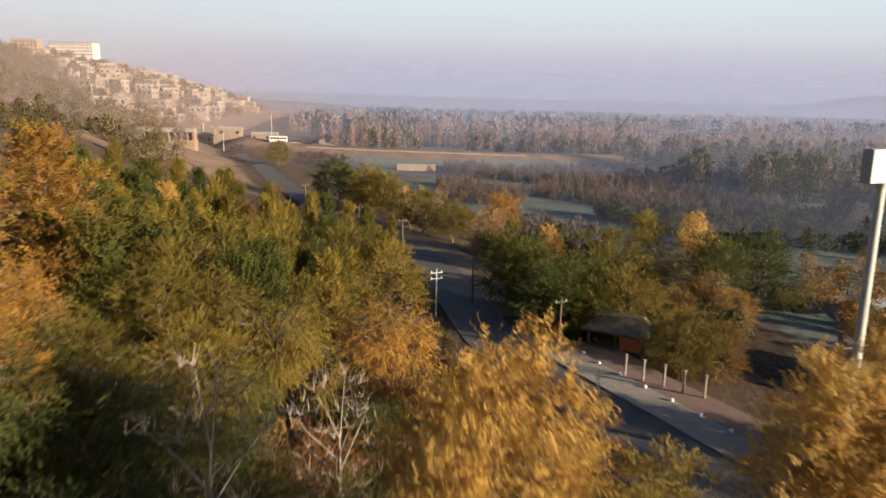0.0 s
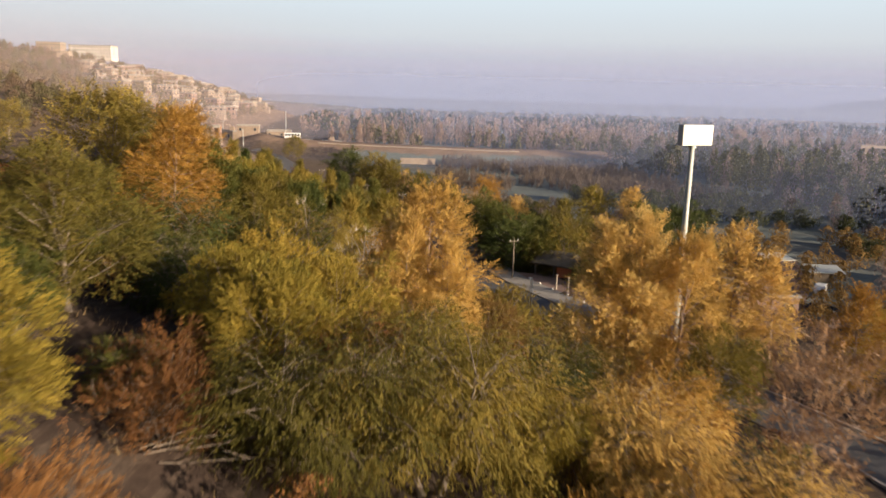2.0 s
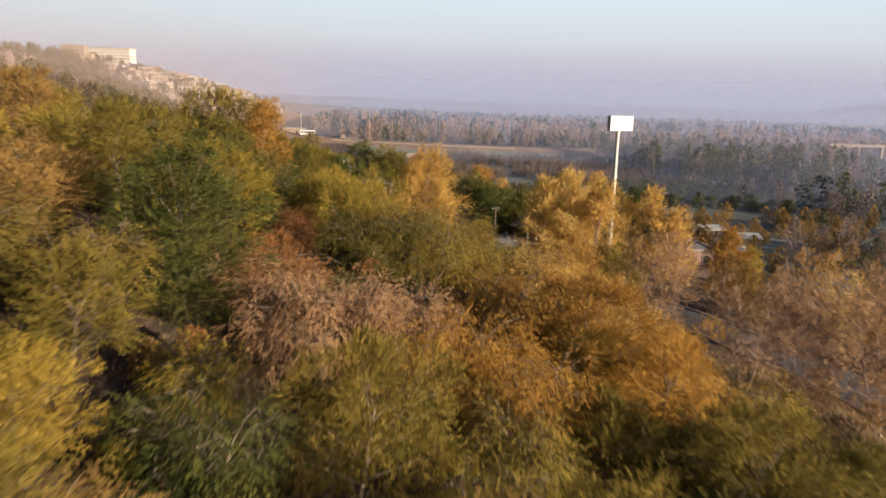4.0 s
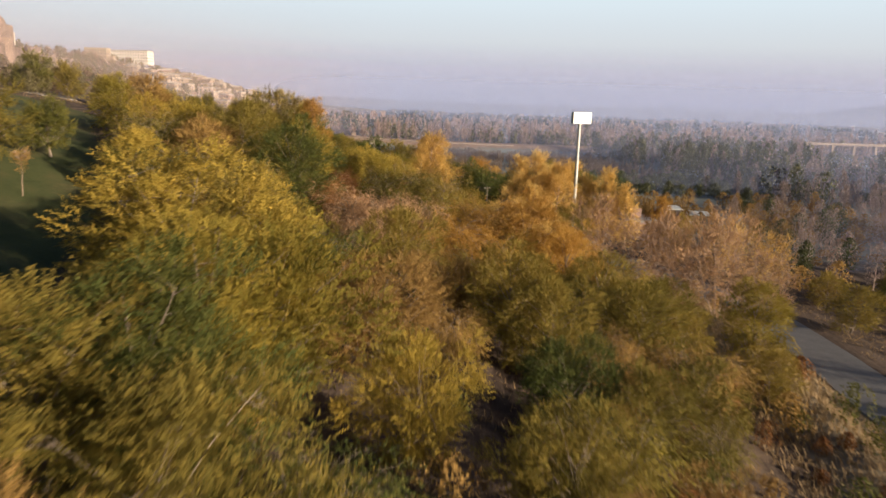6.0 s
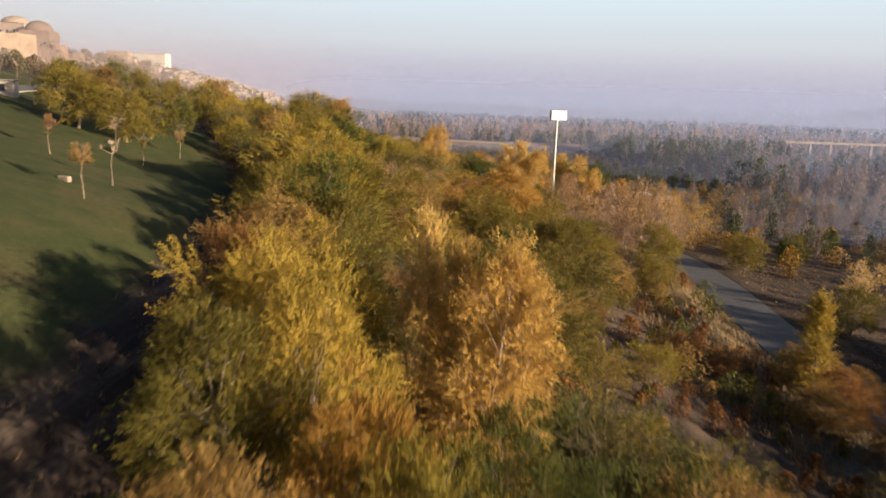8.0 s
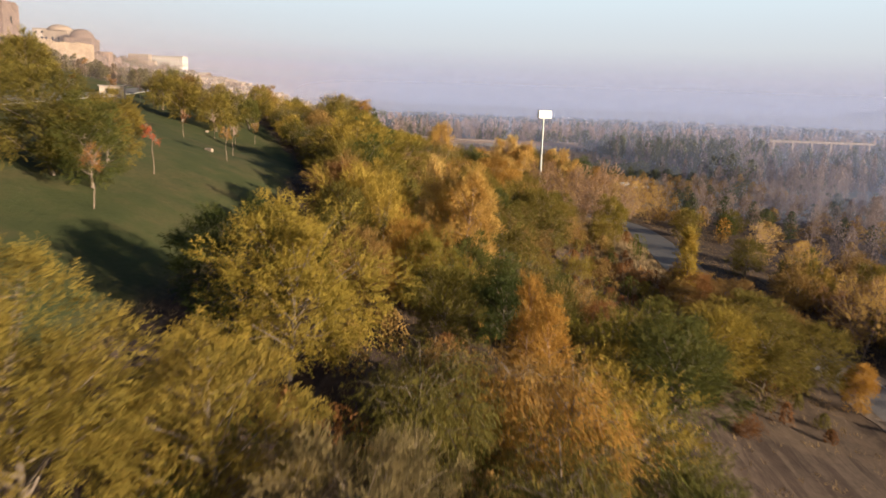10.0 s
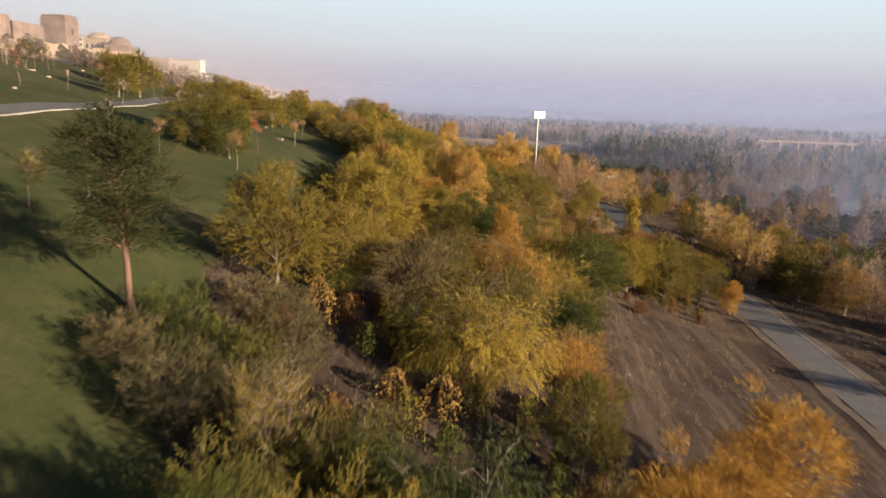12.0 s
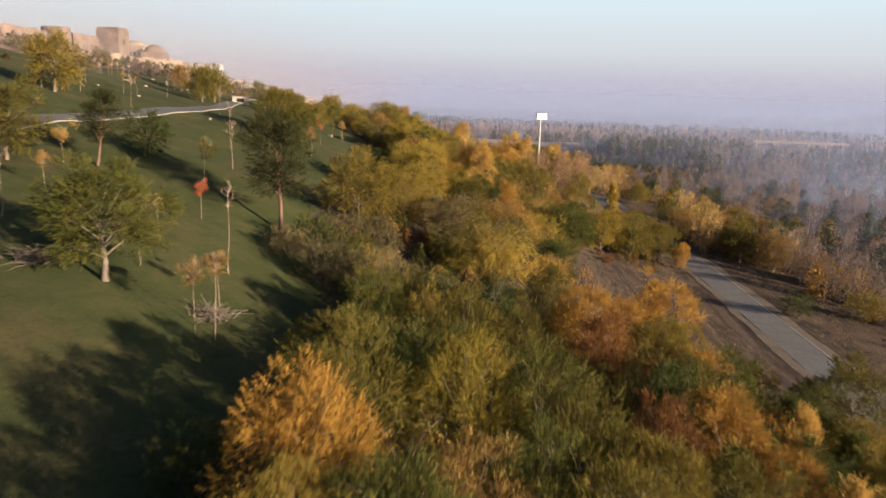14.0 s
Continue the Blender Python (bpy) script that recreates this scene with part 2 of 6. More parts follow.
THATCH = surface("reed_thatch", (0.09, 0.075, 0.055), (0.17, 0.14, 0.1), 2.0, 0.95, 0, 0.9, 0.05)
DARK_GLASS = plain("dark_window", (0.03, 0.032, 0.038), 0.2)
CAR_DARK = plain("dark_car_paint", (0.03, 0.03, 0.035), 0.25)
CAR_WHITE = plain("white_car_paint", (0.75, 0.75, 0.74), 0.25)
RUBBER = plain("rubber", (0.02, 0.02, 0.02), 0.8)
RED_CLOTH = plain("orange_canvas", (0.5, 0.17, 0.07), 0.8)


def land_material():
    """Soil, lawn, dry grass and frosted meadow, told apart by what grows where."""
    m, nt, b = nodes_of("land")
    fine, mid, broad = grain(nt, 3.0, 7, 0.7), grain(nt, 0.35, 5), grain(nt, 0.03, 4)
    soil = blend(nt, 0.5, ramp(nt, fine, [(0.3, (0.028, 0.02, 0.016)), (0.7, (0.075, 0.053, 0.041))]),
                 ramp(nt, mid, [(0.35, (0.032, 0.023, 0.018)), (0.65, (0.085, 0.059, 0.045))]))
    place, stretch = nt.nodes.new("ShaderNodeNewGeometry"), nt.nodes.new("ShaderNodeMapping")
    stretch.inputs["Scale"].default_value = (1.0, 0.07, 1.0)
    stretch.inputs["Rotation"].default_value = (0, 0, 0.22)
    furrow = add(nt, "ShaderNodeTexNoise", Scale=0.9, Detail=5.0, Roughness=0.65)
    nt.links.new(place.outputs["Position"], stretch.inputs["Vector"])
    nt.links.new(stretch.outputs[0], furrow.inputs["Vector"])
    soil = blend(nt, ramp(nt, furrow.outputs["Fac"], [(0.46, (0, 0, 0)), (0.66, (0.85, 0.85, 0.85))]), soil, ramp(nt, fine, [(0.3, (0.075, 0.056, 0.042)), (0.7, (0.17, 0.128, 0.094))]))
    lawn = blend(nt, 0.5, ramp(nt, fine, [(0.3, (0.034, 0.043, 0.015)), (0.7, (0.068, 0.077, 0.027))]),
                 ramp(nt, mid, [(0.3, (0.04, 0.052, 0.017)), (0.52, (0.064, 0.072, 0.024)), (0.75, (0.115, 0.092, 0.04))]))
    # worn patches in the grass
    lawn = blend(nt, ramp(nt, grain(nt, 0.11, 6, 0.65), [(0.48, (0, 0, 0)), (0.7, (0.75, 0.75, 0.75))]), lawn, ramp(nt, fine, [(0.3, (0.06, 0.052, 0.022)), (0.7, (0.14, 0.11, 0.05))]))
    lawn = blend(nt, ramp(nt, grain(nt, 0.6, 5, 0.7), [(0.55, (0, 0, 0)), (0.75, (0.6, 0.6, 0.6))]), lawn, (0.03, 0.042, 0.014))
    dry = blend(nt, 0.5, ramp(nt, fine, [(0.3, (0.065, 0.046, 0.032)), (0.7, (0.15, 0.112, 0.075))]),
                ramp(nt, mid, [(0.3, (0.06, 0.043, 0.031)), (0.7, (0.145, 0.103, 0.07))]))
    meadow = blend(nt, 0.5, ramp(nt, mid, [(0.3, (0.11, 0.125, 0.115)), (0.7, (0.21, 0.225, 0.21))]),
                   ramp(nt, broad, [(0.36, (0.13, 0.1, 0.08)), (0.5, (0.16, 0.185, 0.17))]))
    bare = blend(nt, 0.5, ramp(nt, fine, [(0.3, (0.15, 0.1, 0.068)), (0.7, (0.3, 0.205, 0.14))]),
                 ramp(nt, grain(nt, 0.09, 6, 0.65), [(0.35, (0.12, 0.085, 0.058)), (0.65, (0.32, 0.22, 0.15))]))
    straw = blend(nt, 0.5, ramp(nt, fine, [(0.3, (0.1, 0.085, 0.055)), (0.7, (0.27, 0.225, 0.15))]),
                  ramp(nt, mid, [(0.3, (0.09, 0.066, 0.045)), (0.7, (0.25, 0.215, 0.15))]))
    colour = soil
    for name, tone in (("dry", dry), ("meadow", meadow), ("bare", bare), ("straw", straw), ("lawn", lawn)):
        at = nt.nodes.new("ShaderNodeAttribute")
        at.attribute_name = name
        rag = nt.nodes.new("ShaderNodeMath")
        rag.operation = "MULTIPLY_ADD"
        nt.links.new(mid, rag.inputs[0])
        rag.inputs[1].default_value, rag.inputs[2].default_value = 0.8, -0.4
        edge = nt.nodes.new("ShaderNodeMath")
        edge.operation = "ADD"
        nt.links.new(at.outputs["Fac"], edge.inputs[0])
        nt.links.new(rag.outputs[0], edge.inputs[1])
        step = nt.nodes.new("ShaderNodeMapRange")
        step.inputs["From Min"].default_value, step.inputs["From Max"].default_value = 0.35, 0.65
        nt.links.new(edge.outputs[0], step.inputs["Value"])
        colour = blend(nt, step.outputs[0], colour, tone)
    nt.links.new(colour, b.inputs["Base Color"])
    b.inputs["Roughness"].default_value = 0.95
    b.inputs["Specular IOR Level"].default_value = 0.15
    bump(nt, b, fine, 0.7, 0.12)
    return m


# ---------------- the ground ----------------


def lawn_edge(y):
    """x at which the mown slope gives way to the wood."""
    return np.interp(y, [-420, -230, -193, -178, -165, -158, -150, -135, -118, -98, -84, -60, -50, -35, -9, 4, 14], [4, 4, 3, 3.5, 2.5, -1, -4.5, -6, -6, -7.5, -9.5, -14.5, -17, -24, -38, -42, -75])


def make_ground():
    xs = np.concatenate([np.arange(-4200, -800, 220), np.arange(-800, -260, 18), np.arange(-260, -70, 6), np.arange(-70, 90, 1.8),
                         np.arange(90, 240, 6), np.arange(240, 900, 24), np.arange(900, 4600, 160)])
    ys = np.concatenate([np.arange(-1500, -420, 120), np.arange(-420, -240, 12), np.arange(-240, 110, 1.8), np.arange(110, 380, 5),
                         np.arange(380, 900, 16), np.arange(900, 4900, 100)])
    gx, gy = np.meshgrid(xs, ys)
    z = ground(gx, gy)
    s = road_x(gy) - gx
    rough = np.where((s > 18) & (gx > lawn_edge(gy)), 0.25, 0.06)
    jitter = np.random.RandomState(3).uniform(-1, 1, z.shape)
    z = z + np.where((np.abs(s) > 6) & (gx > -80) & (gx < 90), jitter * rough, 0)
    z = z - np.where(np.abs(s) < np.where(gy < -58, 1.9, 4.4), 0.06, 0)
    n, k = len(xs), len(ys)
    verts = np.stack([gx, gy, z], -1).reshape(-1, 3)
    i = (np.arange(k - 1)[:, None] * n + np.arange(n - 1)[None]).reshape(-1)
    faces = np.stack([i, i + 1, i + n + 1, i + n], -1)
    me = mesh_from("ground", verts.tolist(), faces.tolist(), land_material(), True)
    lawn = np.clip((lawn_edge(gy) - gx) / 5 + 0.5, 0, 1) * (gy < 30) * np.clip((gx + 104 + 0.1 * gy) / 10, 0, 1)
    meadow = np.clip((-s - 34) / 16, 0, 1) * np.clip((gy - 20) / 60, 0, 1)
    dry = np.where(s > 0, np.clip((gx - 14 + 0.12 * (gy + 100)) / 8, 0, 1) * np.clip((-60 - gy) / 30, 0, 1) * 0.25, 0.4)
    dry = np.where((s > 2) & (s < 24) & (gy > -108) & (gy < -20), 0.5, dry)
    dry = np.where((s > -22) & (s < 0) & (gy > 60), 0.8, dry)
    dry = np.where((s > 40) & (gy > 90), 0.75, dry)
    dry = np.where(gx < -115, 0.85, dry)
    bare = np.clip((gy - 150) / 40, 0, 1) * np.clip((s - 6) / 6, 0, 1) * np.clip((1100 - gy) / 200, 0, 1)
    bare = np.maximum(bare, np.clip((-98 - 0.1 * gy - gx) / 10, 0, 1) * 0.9)
    bare = np.maximum(bare, 0.8 * np.clip((bank_of(gx, gy) - 0.3) / 0.3, 0, 1))
    straw = ((s > 3.2) & (s < 14) & (gy > -86) & (gy < 4)) * 0.75
    straw = np.maximum(straw, np.clip((gy - 950) / 300, 0, 1))
    for name, values in (("lawn", lawn), ("meadow", meadow), ("dry", dry), ("bare", bare), ("straw", straw)):
        me.attributes.new(name, "FLOAT", "POINT").data.foreach_set("value", np.asarray(values, np.float32).reshape(-1))
    tagged(new("ground", me), "valley floor and slope of brown soil, mown lawn and frosty meadow", "ground", kind="structure")


make_ground()


def strip(name, lo, hi, y0, y1, lift, material, label, category="road", step=2.0, thick=0.25, rag=0.0):
    """A paved strip that follows the road between two offsets from its middle."""
    ys = np.arange(y0, y1 + 0.01, step)
    x = road_x(ys)
    k = np.ones(5) / 5
    x = np.convolve(np.pad(x, 2, "edge"), k, "valid")
    t = np.stack([np.gradient(x), np.gradient(ys)], -1)
    t /= np.linalg.norm(t, axis=1)[:, None]
    nx, ny = t[:, 1], -t[:, 0]
    verts, faces = [], []
    wear = np.random.RandomState(int(abs(lo) * 100) + 7).uniform(-rag, rag, (len(ys), 2))
    wear = np.stack([np.convolve(np.pad(w, 3, "edge"), np.ones(7) / 4, "valid") for w in wear.T], -1)
    for i in range(len(ys)):
        a, b = lo + wear[i, 0], hi + wear[i, 1]
        for off, dz in ((a, -thick), (a, 0), (b, 0), (b, -thick)):
            px, py = x[i] + nx[i] * off, ys[i] + ny[i] * off
            verts.append((px, py, ROAD_Z + lift + dz))
    for i in range(len(ys) - 1):
        a = 4 * i
        for j in range(3):
            faces.append((a + j, a + j + 1, a + j + 5, a + j + 4))
    ob = new(name, mesh_from(name, verts, faces, material))
    return tagged(ob, label, category, kind="structure")


strip("road", -3.2, 3.2, -60, 330, 0.02, ASPHALT, "worn grey asphalt road along the foot of the slope", "road", 2.0, 0.25, 0.2)
strip("lane", -2.1, 2.1, -420, -60, 0.016, OLD_ASPHALT, "narrow worn grey asphalt lane past a bare field", "road", 1.5, 0.25, 0.12)
strip("shoulder", 3.2, 7.6, 84, 168, 0.03, EARTH, "wide pale earth shoulder beside the road", "verge", 2.0, 0.25, 0.5)
strip("kerb", 3.2, 3.5, 14, 78, 0.14, CONCRETE, "pale concrete kerb beside the asphalt road", "kerb")
strip("verge_field", -3.2, -2.05, -260, -58, 0.03, EARTH, "tan earth verge between the lane and the field", "verge", 1.0, 0.25, 0.4)
strip("verge_valley", 2.3, 3.5, -260, -58, 0.02, EARTH, "tan earth verge on the valley side of the lane", "verge", 1.0, 0.25, 0.4)
strip("kerb_opposite", -3.5, -3.2, -10, 20, 0.14, CONCRETE, "pale concrete kerb below the slope", "kerb")
strip("kerb_valley", 2.1, 2.35, -260, -62, 0.035, CONCRETE, "pale kerb of the lane on the valley side", "kerb")
strip("pavement", 3.52, 7.0, 36, 80, 0.12, CONCRETE, "pale concrete pavement beside the road", "pavement")

# ---------------- trees ----------------


def tube(verts, faces, pts, radii, sides=5):
    """A bent, tapered limb through the points."""
    base = len(verts)
    for i, p in enumerate(pts):
        d = (pts[min(i + 1, len(pts) - 1)] - pts[max(i - 1, 0)]).normalized()
        u = d.orthogonal().normalized()
        w = d.cross(u)
        for j in range(sides):
            a = 2 * math.pi * j / sides
            verts.append(p + (u * math.cos(a) + w * math.sin(a)) * radii[i])
    for i in range(len(pts) - 1):
        for j in range(sides):
            a, b = base + i * sides + j, base + i * sides + (j + 1) % sides
            faces.append((a, b, b + sides, a + sides))


def grow(rng, height, base, radius, limbs, stems=1, thick=0.2, profile="round", bow=0.25):
    """Trunk, limbs and branches; gives the wood and the ends where leaves sit."""
    verts, faces, ends = [], [], []
    for stem in range(stems):
        lean = Vector((rng.gauss(0, 0.05), rng.gauss(0, 0.05), 1))
        start = Vector((0, 0, -0.4))
        if stems > 1:
            a = 2 * math.pi * stem / stems + rng.uniform(-0.4, 0.4)
            lean = Vector((math.cos(a) * 0.28, math.sin(a) * 0.28, 1))
            start += Vector((math.cos(a), math.sin(a), 0)) * radius * 0.08
        top = height * (0.88 if profile in ("column", "pine", "flame") else 0.7)
        pts, p = [start], start.copy()
        for i in range(6):
            p = p + lean * top / 6 + Vector((rng.gauss(0, 0.03), rng.gauss(0, 0.03), 0)) * height * (0.25 if profile != "pine" else 0.1)
            pts.append(p.copy())
        tube(verts, faces, pts, [thick * (1.25 if i == 0 else 1 - 0.13 * i) for i in range(7)], 6)
        for i in range(limbs):
            f = (i + rng.random()) / limbs
            k = 1 + f * 4.8 if base < height * 0.25 else 1 + max(0, base / top * 5 - 1) + f * (4.9 - max(0, base / top * 5 - 1))
            k = min(k, 5.9)
            q = pts[int(k)].lerp(pts[int(k) + 1], k - int(k))
            if profile == "round":
                r = math.sqrt(max(0.05, 1 - (1.75 * f - 0.75) ** 2))
            elif profile == "column":
                r = 0.65 + 0.5 * math.sin(math.pi * min(1, f * 1.05)) - 0.55 * f * f
            elif profile == "flame":
                r = 1.0 - 0.8 * f
            elif profile == "weep":
                r = math.sqrt(max(0.1, 1 - f * f * 0.8))
            else:
                r = max(0.2, 1 - abs(f - 0.45) * 1.3)
            r *= radius * rng.uniform(0.62, 1.12)
            a = i * 2.4 + stem * 1.3 + rng.uniform(-0.5, 0.5)
            tz = base + (height - base) * min(1.0, f * 0.95 + rng.uniform(0.0, 0.16))
            if profile == "weep":
                tz = base + (height - base) * (0.55 * f + 0.15 + rng.uniform(0, 0.2))
            tip = Vector((q.x + math.cos(a) * r, q.y + math.sin(a) * r, tz))
            mid = q.lerp(tip, 0.5) + Vector((0, 0, bow * r * (1 if profile == "weep" else rng.uniform(-0.3, 0.6))))
            line = [q, q.lerp(mid, 0.6), mid, mid.lerp(tip, 0.55), tip]
            lt = thick * 0.42 * (1 - 0.5 * f)
            tube(verts, faces, line, [lt, lt * 0.8, lt * 0.6, lt * 0.4, lt * 0.15], 4)
            ends.append(tip)
            for j in range(5):
                u = rng.uniform(0.4, 1.0)
                s = line[2].lerp(line[4], (u - 0.4) / 0.6)
                e = s + Vector((rng.gauss(0, 1), rng.gauss(0, 1), rng.gauss(0.25 if profile != "weep" else -0.6, 0.7))).normalized() * radius * rng.uniform(0.22, 0.42)
                tube(verts, faces, [s, s.lerp(e, 0.55) + Vector((0, 0, 0.08)), e], [lt * 0.32, lt * 0.2, lt * 0.06], 3)
                ends.append(e)
    return verts, faces, ends


def leaf_mesh(name, seed, ends, count, puff, size, material, droop=0.5, slim=0.6, tall=1.0):
    """Leafy shoots in puffs round the branch ends: each shoot a short stem with pointed leaves on alternate sides."""
    g = np.random.RandomState(seed)
    k = 6
    n = max(6, count // k)
    tips = np.array([tuple(p) for p in ends])
    heart = np.array([0, 0, tips[:, 2].mean()])
    reach = np.abs(tips - heart).max() + 0.01
    girth = puff * g.uniform(0.6, 1.3, len(tips))
    stretch = np.array([1.0, 1.0, tall])
    pick = g.randint(0, len(tips), n)
    e, r = tips[pick], girth[pick]
    d = g.normal(0, 1, (n, 3)) + (e - heart) / reach * 0.6
    d /= np.linalg.norm(d, axis=1)[:, None]
    c = e + d * (r * 0.95 * g.uniform(0.0, 1.0, n) ** 0.6)[:, None] * stretch - np.array([0, 0, 0.25 * tall]) * r[:, None]
    way = d * 0.7 + (e - heart) / reach * 0.6 + np.array([0, 0, 0.9 - 0.95 * droop]) + g.normal(0, 0.3, (n, 3))
    way /= np.linalg.norm(way, axis=1)[:, None]
    face = d * 0.5 + (e - heart) / reach + np.array([0, 0, 0.35]) + g.normal(0, 0.3, (n, 3))
    side = np.cross(face, way)
    side /= np.linalg.norm(side, axis=1)[:, None] + 1e-9
    up = np.cross(way, side)
    ln = (size * 4.0 * g.uniform(0.6, 1.35, n))[:, None]
    bend = np.array([0, 0, -0.12 * droop])
    f = (np.arange(k + 1) / k)[None, :, None]
    axis = c[:, None] + way[:, None] * ln[:, None] * f + bend * ln[:, None] * f ** 2
    sign = np.where(np.arange(k) % 2, 1.0, -1.0)[None, :, None]
    wide = slim * size * 1.5 * g.uniform(0.7, 1.3, (n, k, 1)) * (1.12 - 0.55 * f[:, :k])
    leaf = axis[:, :k] * 0.4 + axis[:, 1:] * 0.6 + side[:, None] * sign * wide + up[:, None] * g.normal(0, 0.35, (n, k, 1)) * wide + way[:, None] * wide * 0.7
    v = np.concatenate([axis, leaf], 1).reshape(-1, 3)
    j = np.arange(k)
    tri = np.stack([j, j + 1, j + k + 1], -1)
    faces = (tri[None] + (np.arange(n) * (2 * k + 1))[:, None, None]).reshape(-1, 3)
    return mesh_from(name, v.tolist(), faces.tolist(), material)


# kind: height, crown base, radius, limbs, stems, trunk, profile, leaf count, puff, leaf size, droop, slim, bark, puff height
KINDS = {
    "broad": (10, 1.6, 4.4, 20, 1, 0.2, "round", 36000, 0.95, 0.14, 0.6, 0.6, BARK, 1.05),
    "weep": (10, 0.8, 4.5, 20, 2, 0.18, "weep", 34000, 0.88, 0.14, 1.6, 0.5, BARK, 1.6),
    "golden": (14, 0.7, 3.0, 30, 1, 0.13, "column", 35000, 0.66, 0.125, 0.6, 0.62, TWIG, 1.7),
    "shrub": (4.5, 0.2, 2.5, 9, 4, 0.04, "round", 11000, 0.52, 0.12, 0.2, 0.6, BARK, 1.0),
    "twiggy": (9, 0.8, 2.5, 16, 3, 0.05, "column", 7500, 0.55, 0.135, 0.3, 0.6, TWIG, 1.4),
    "spire": (9, 0.4, 1.6, 18, 1, 0.1, "flame", 6500, 0.45, 0.2, 0.0, 0.62, BARK, 1.5),
    "pine": (14, 5.0, 3.4, 26, 1, 0.22, "pine", 26000, 0.95, 0.2, 0.3, 0.34, PINE_BARK, 0.6),
    "orchard": (7.5, 1.5, 3.5, 16, 1, 0.22, "round", 26000, 0.78, 0.145, 0.6, 0.6, BARK, 1.0),
}
# DULL: shade put into the leaf colour of bushes in the lower wood.
LEAVES = {"OLIVE": OLIVE, "GREEN": GREEN, "LIME": LIME, "GOLD": GOLD, "ORANGE": ORANGE, "RUST": RUST, "BROWN": BROWN, "NEEDLES": NEEDLES, "ROSE": ROSE_TWIG, "FAR": FAR_GREEN, "PEACH": PEACH, "DULL": DULL_LEAF}
TONE = {"OLIVE": "olive-green and yellowing", "GREEN": "dark green", "LIME": "yellow-green", "GOLD": "golden yellow", "ORANGE": "deep orange",
        "RUST": "rust-red", "BROWN": "withered brown", "NEEDLES": "dark green", "ROSE": "bare rose-grey", "FAR": "dull green", "PEACH": "pale peach-brown", "DULL": "shade-dulled olive-brown"}
FORM = {"broad": "broad round tree with {} autumn leaves", "weep": "drooping willow-like tree with {} leaves", "golden": "tall poplar with a dense crown of {} leaves",
        "shrub": "low many-stemmed bush with {} leaves", "twiggy": "half-bare tree of pale twigs with {} leaves", "spire": "slender young poplar with {} leaves",
        "pine": "tall pine with a reddish trunk and {} needles", "orchard": "old pale-trunked tree with {} leaves on the lawn"}
stock = {}


def twigs_of(verts, faces, ends, seed, count, length, width):
    """Fine bare twigs that fan from the branch ends."""
    g = random.Random(seed)
    for _ in range(count):
        e = g.choice(ends)
        d = Vector((g.gauss(0, 0.6), g.gauss(0, 0.6), g.gauss(0.8, 0.5))).normalized() * length * g.uniform(0.5, 1.2)
        o = d.orthogonal().normalized() * width
        i = len(verts)
        verts.extend((e - o, e + o, e + d))
        faces.append((i, i + 1, i + 2))


def build_tree(kind, tone, variant, lite=False):
    h, base, r, limbs, stems, thick, prof, count, puff, size, droop, slim, bark, tall = KINDS[kind]
    if lite:
        count, size = int(count * 0.42), size * 1.5
    seed = sum(ord(ch) for ch in kind + tone) * 7 + variant * 131
    rng = random.Random(seed)
    v, f, ends = grow(rng, h - 0.9 * puff * tall, base + 0.3, r - 0.7 * puff, limbs, stems, thick, prof)
    if kind == "twiggy" or tone == "ROSE":
        twigs_of(v, f, ends, seed, 1100, 1.0, 0.014)
    elif kind in ("golden", "shrub", "weep"):
        twigs_of(v, f, ends, seed, 260, 0.7, 0.01)
    name = {"shrub": "bush", "pine": "pine_tree", "weep": "willow_tree", "golden": "poplar_tree", "spire": "young_poplar", "twiggy": "bare_tree", "orchard": "orchard_tree"}.get(kind, "tree")
    top = new(name)
    tagged(top, FORM[kind].format(TONE[tone]), "bush" if kind == "shrub" else "tree", "trees and bushes of the valley slope")
    part("trunk", mesh_from("trunk", [tuple(p) for p in v], f, bark, True), None, top)
    part("crown", leaf_mesh("crown", seed, ends, count, puff, size, LEAVES[tone], droop, slim, tall), None, top)
    return top, h


chance = random.Random(11)


def plant(kind, tone, x, y, height, wide=1.0, variants=2, z=None, lite=False):
    """Sets a tree of that kind and leaf colour on the ground."""
    lite = lite or kind not in ("spire", "twiggy", "pine") and (y > 42 or x > road_x(y) + 3 or x < -24)
    key = (kind, tone, chance.randrange(variants), lite)
    s = height / KINDS[kind][0]
    if y < -145 and -4 < x < 26:      # the trees of the lower wood are slimmed to fit the camera's view
        wide *= 0.86
    wide *= {"broad": 1.17, "weep": 1.2, "shrub": 1.25, "golden": 1.2, "spire": 1.2}.get(kind, 1.0)
    m = pose(x, y, gz(x, y) if z is None else z, chance.uniform(-3, 3), chance.uniform(-3, 3), chance.uniform(0, 360))
    if key not in stock:
        ob, _ = build_tree(*key)
        ob.matrix_basis = m @ Matrix.Diagonal((s * wide, s * wide, s, 1))
        stock[key] = (ob, s, wide)
        return ob
    ob, s0, w0 = stock[key]
    return copy_thing(ob, m @ Matrix.Diagonal((s * wide / (s0 * w0), s * wide / (s0 * w0), s / s0, 1)))

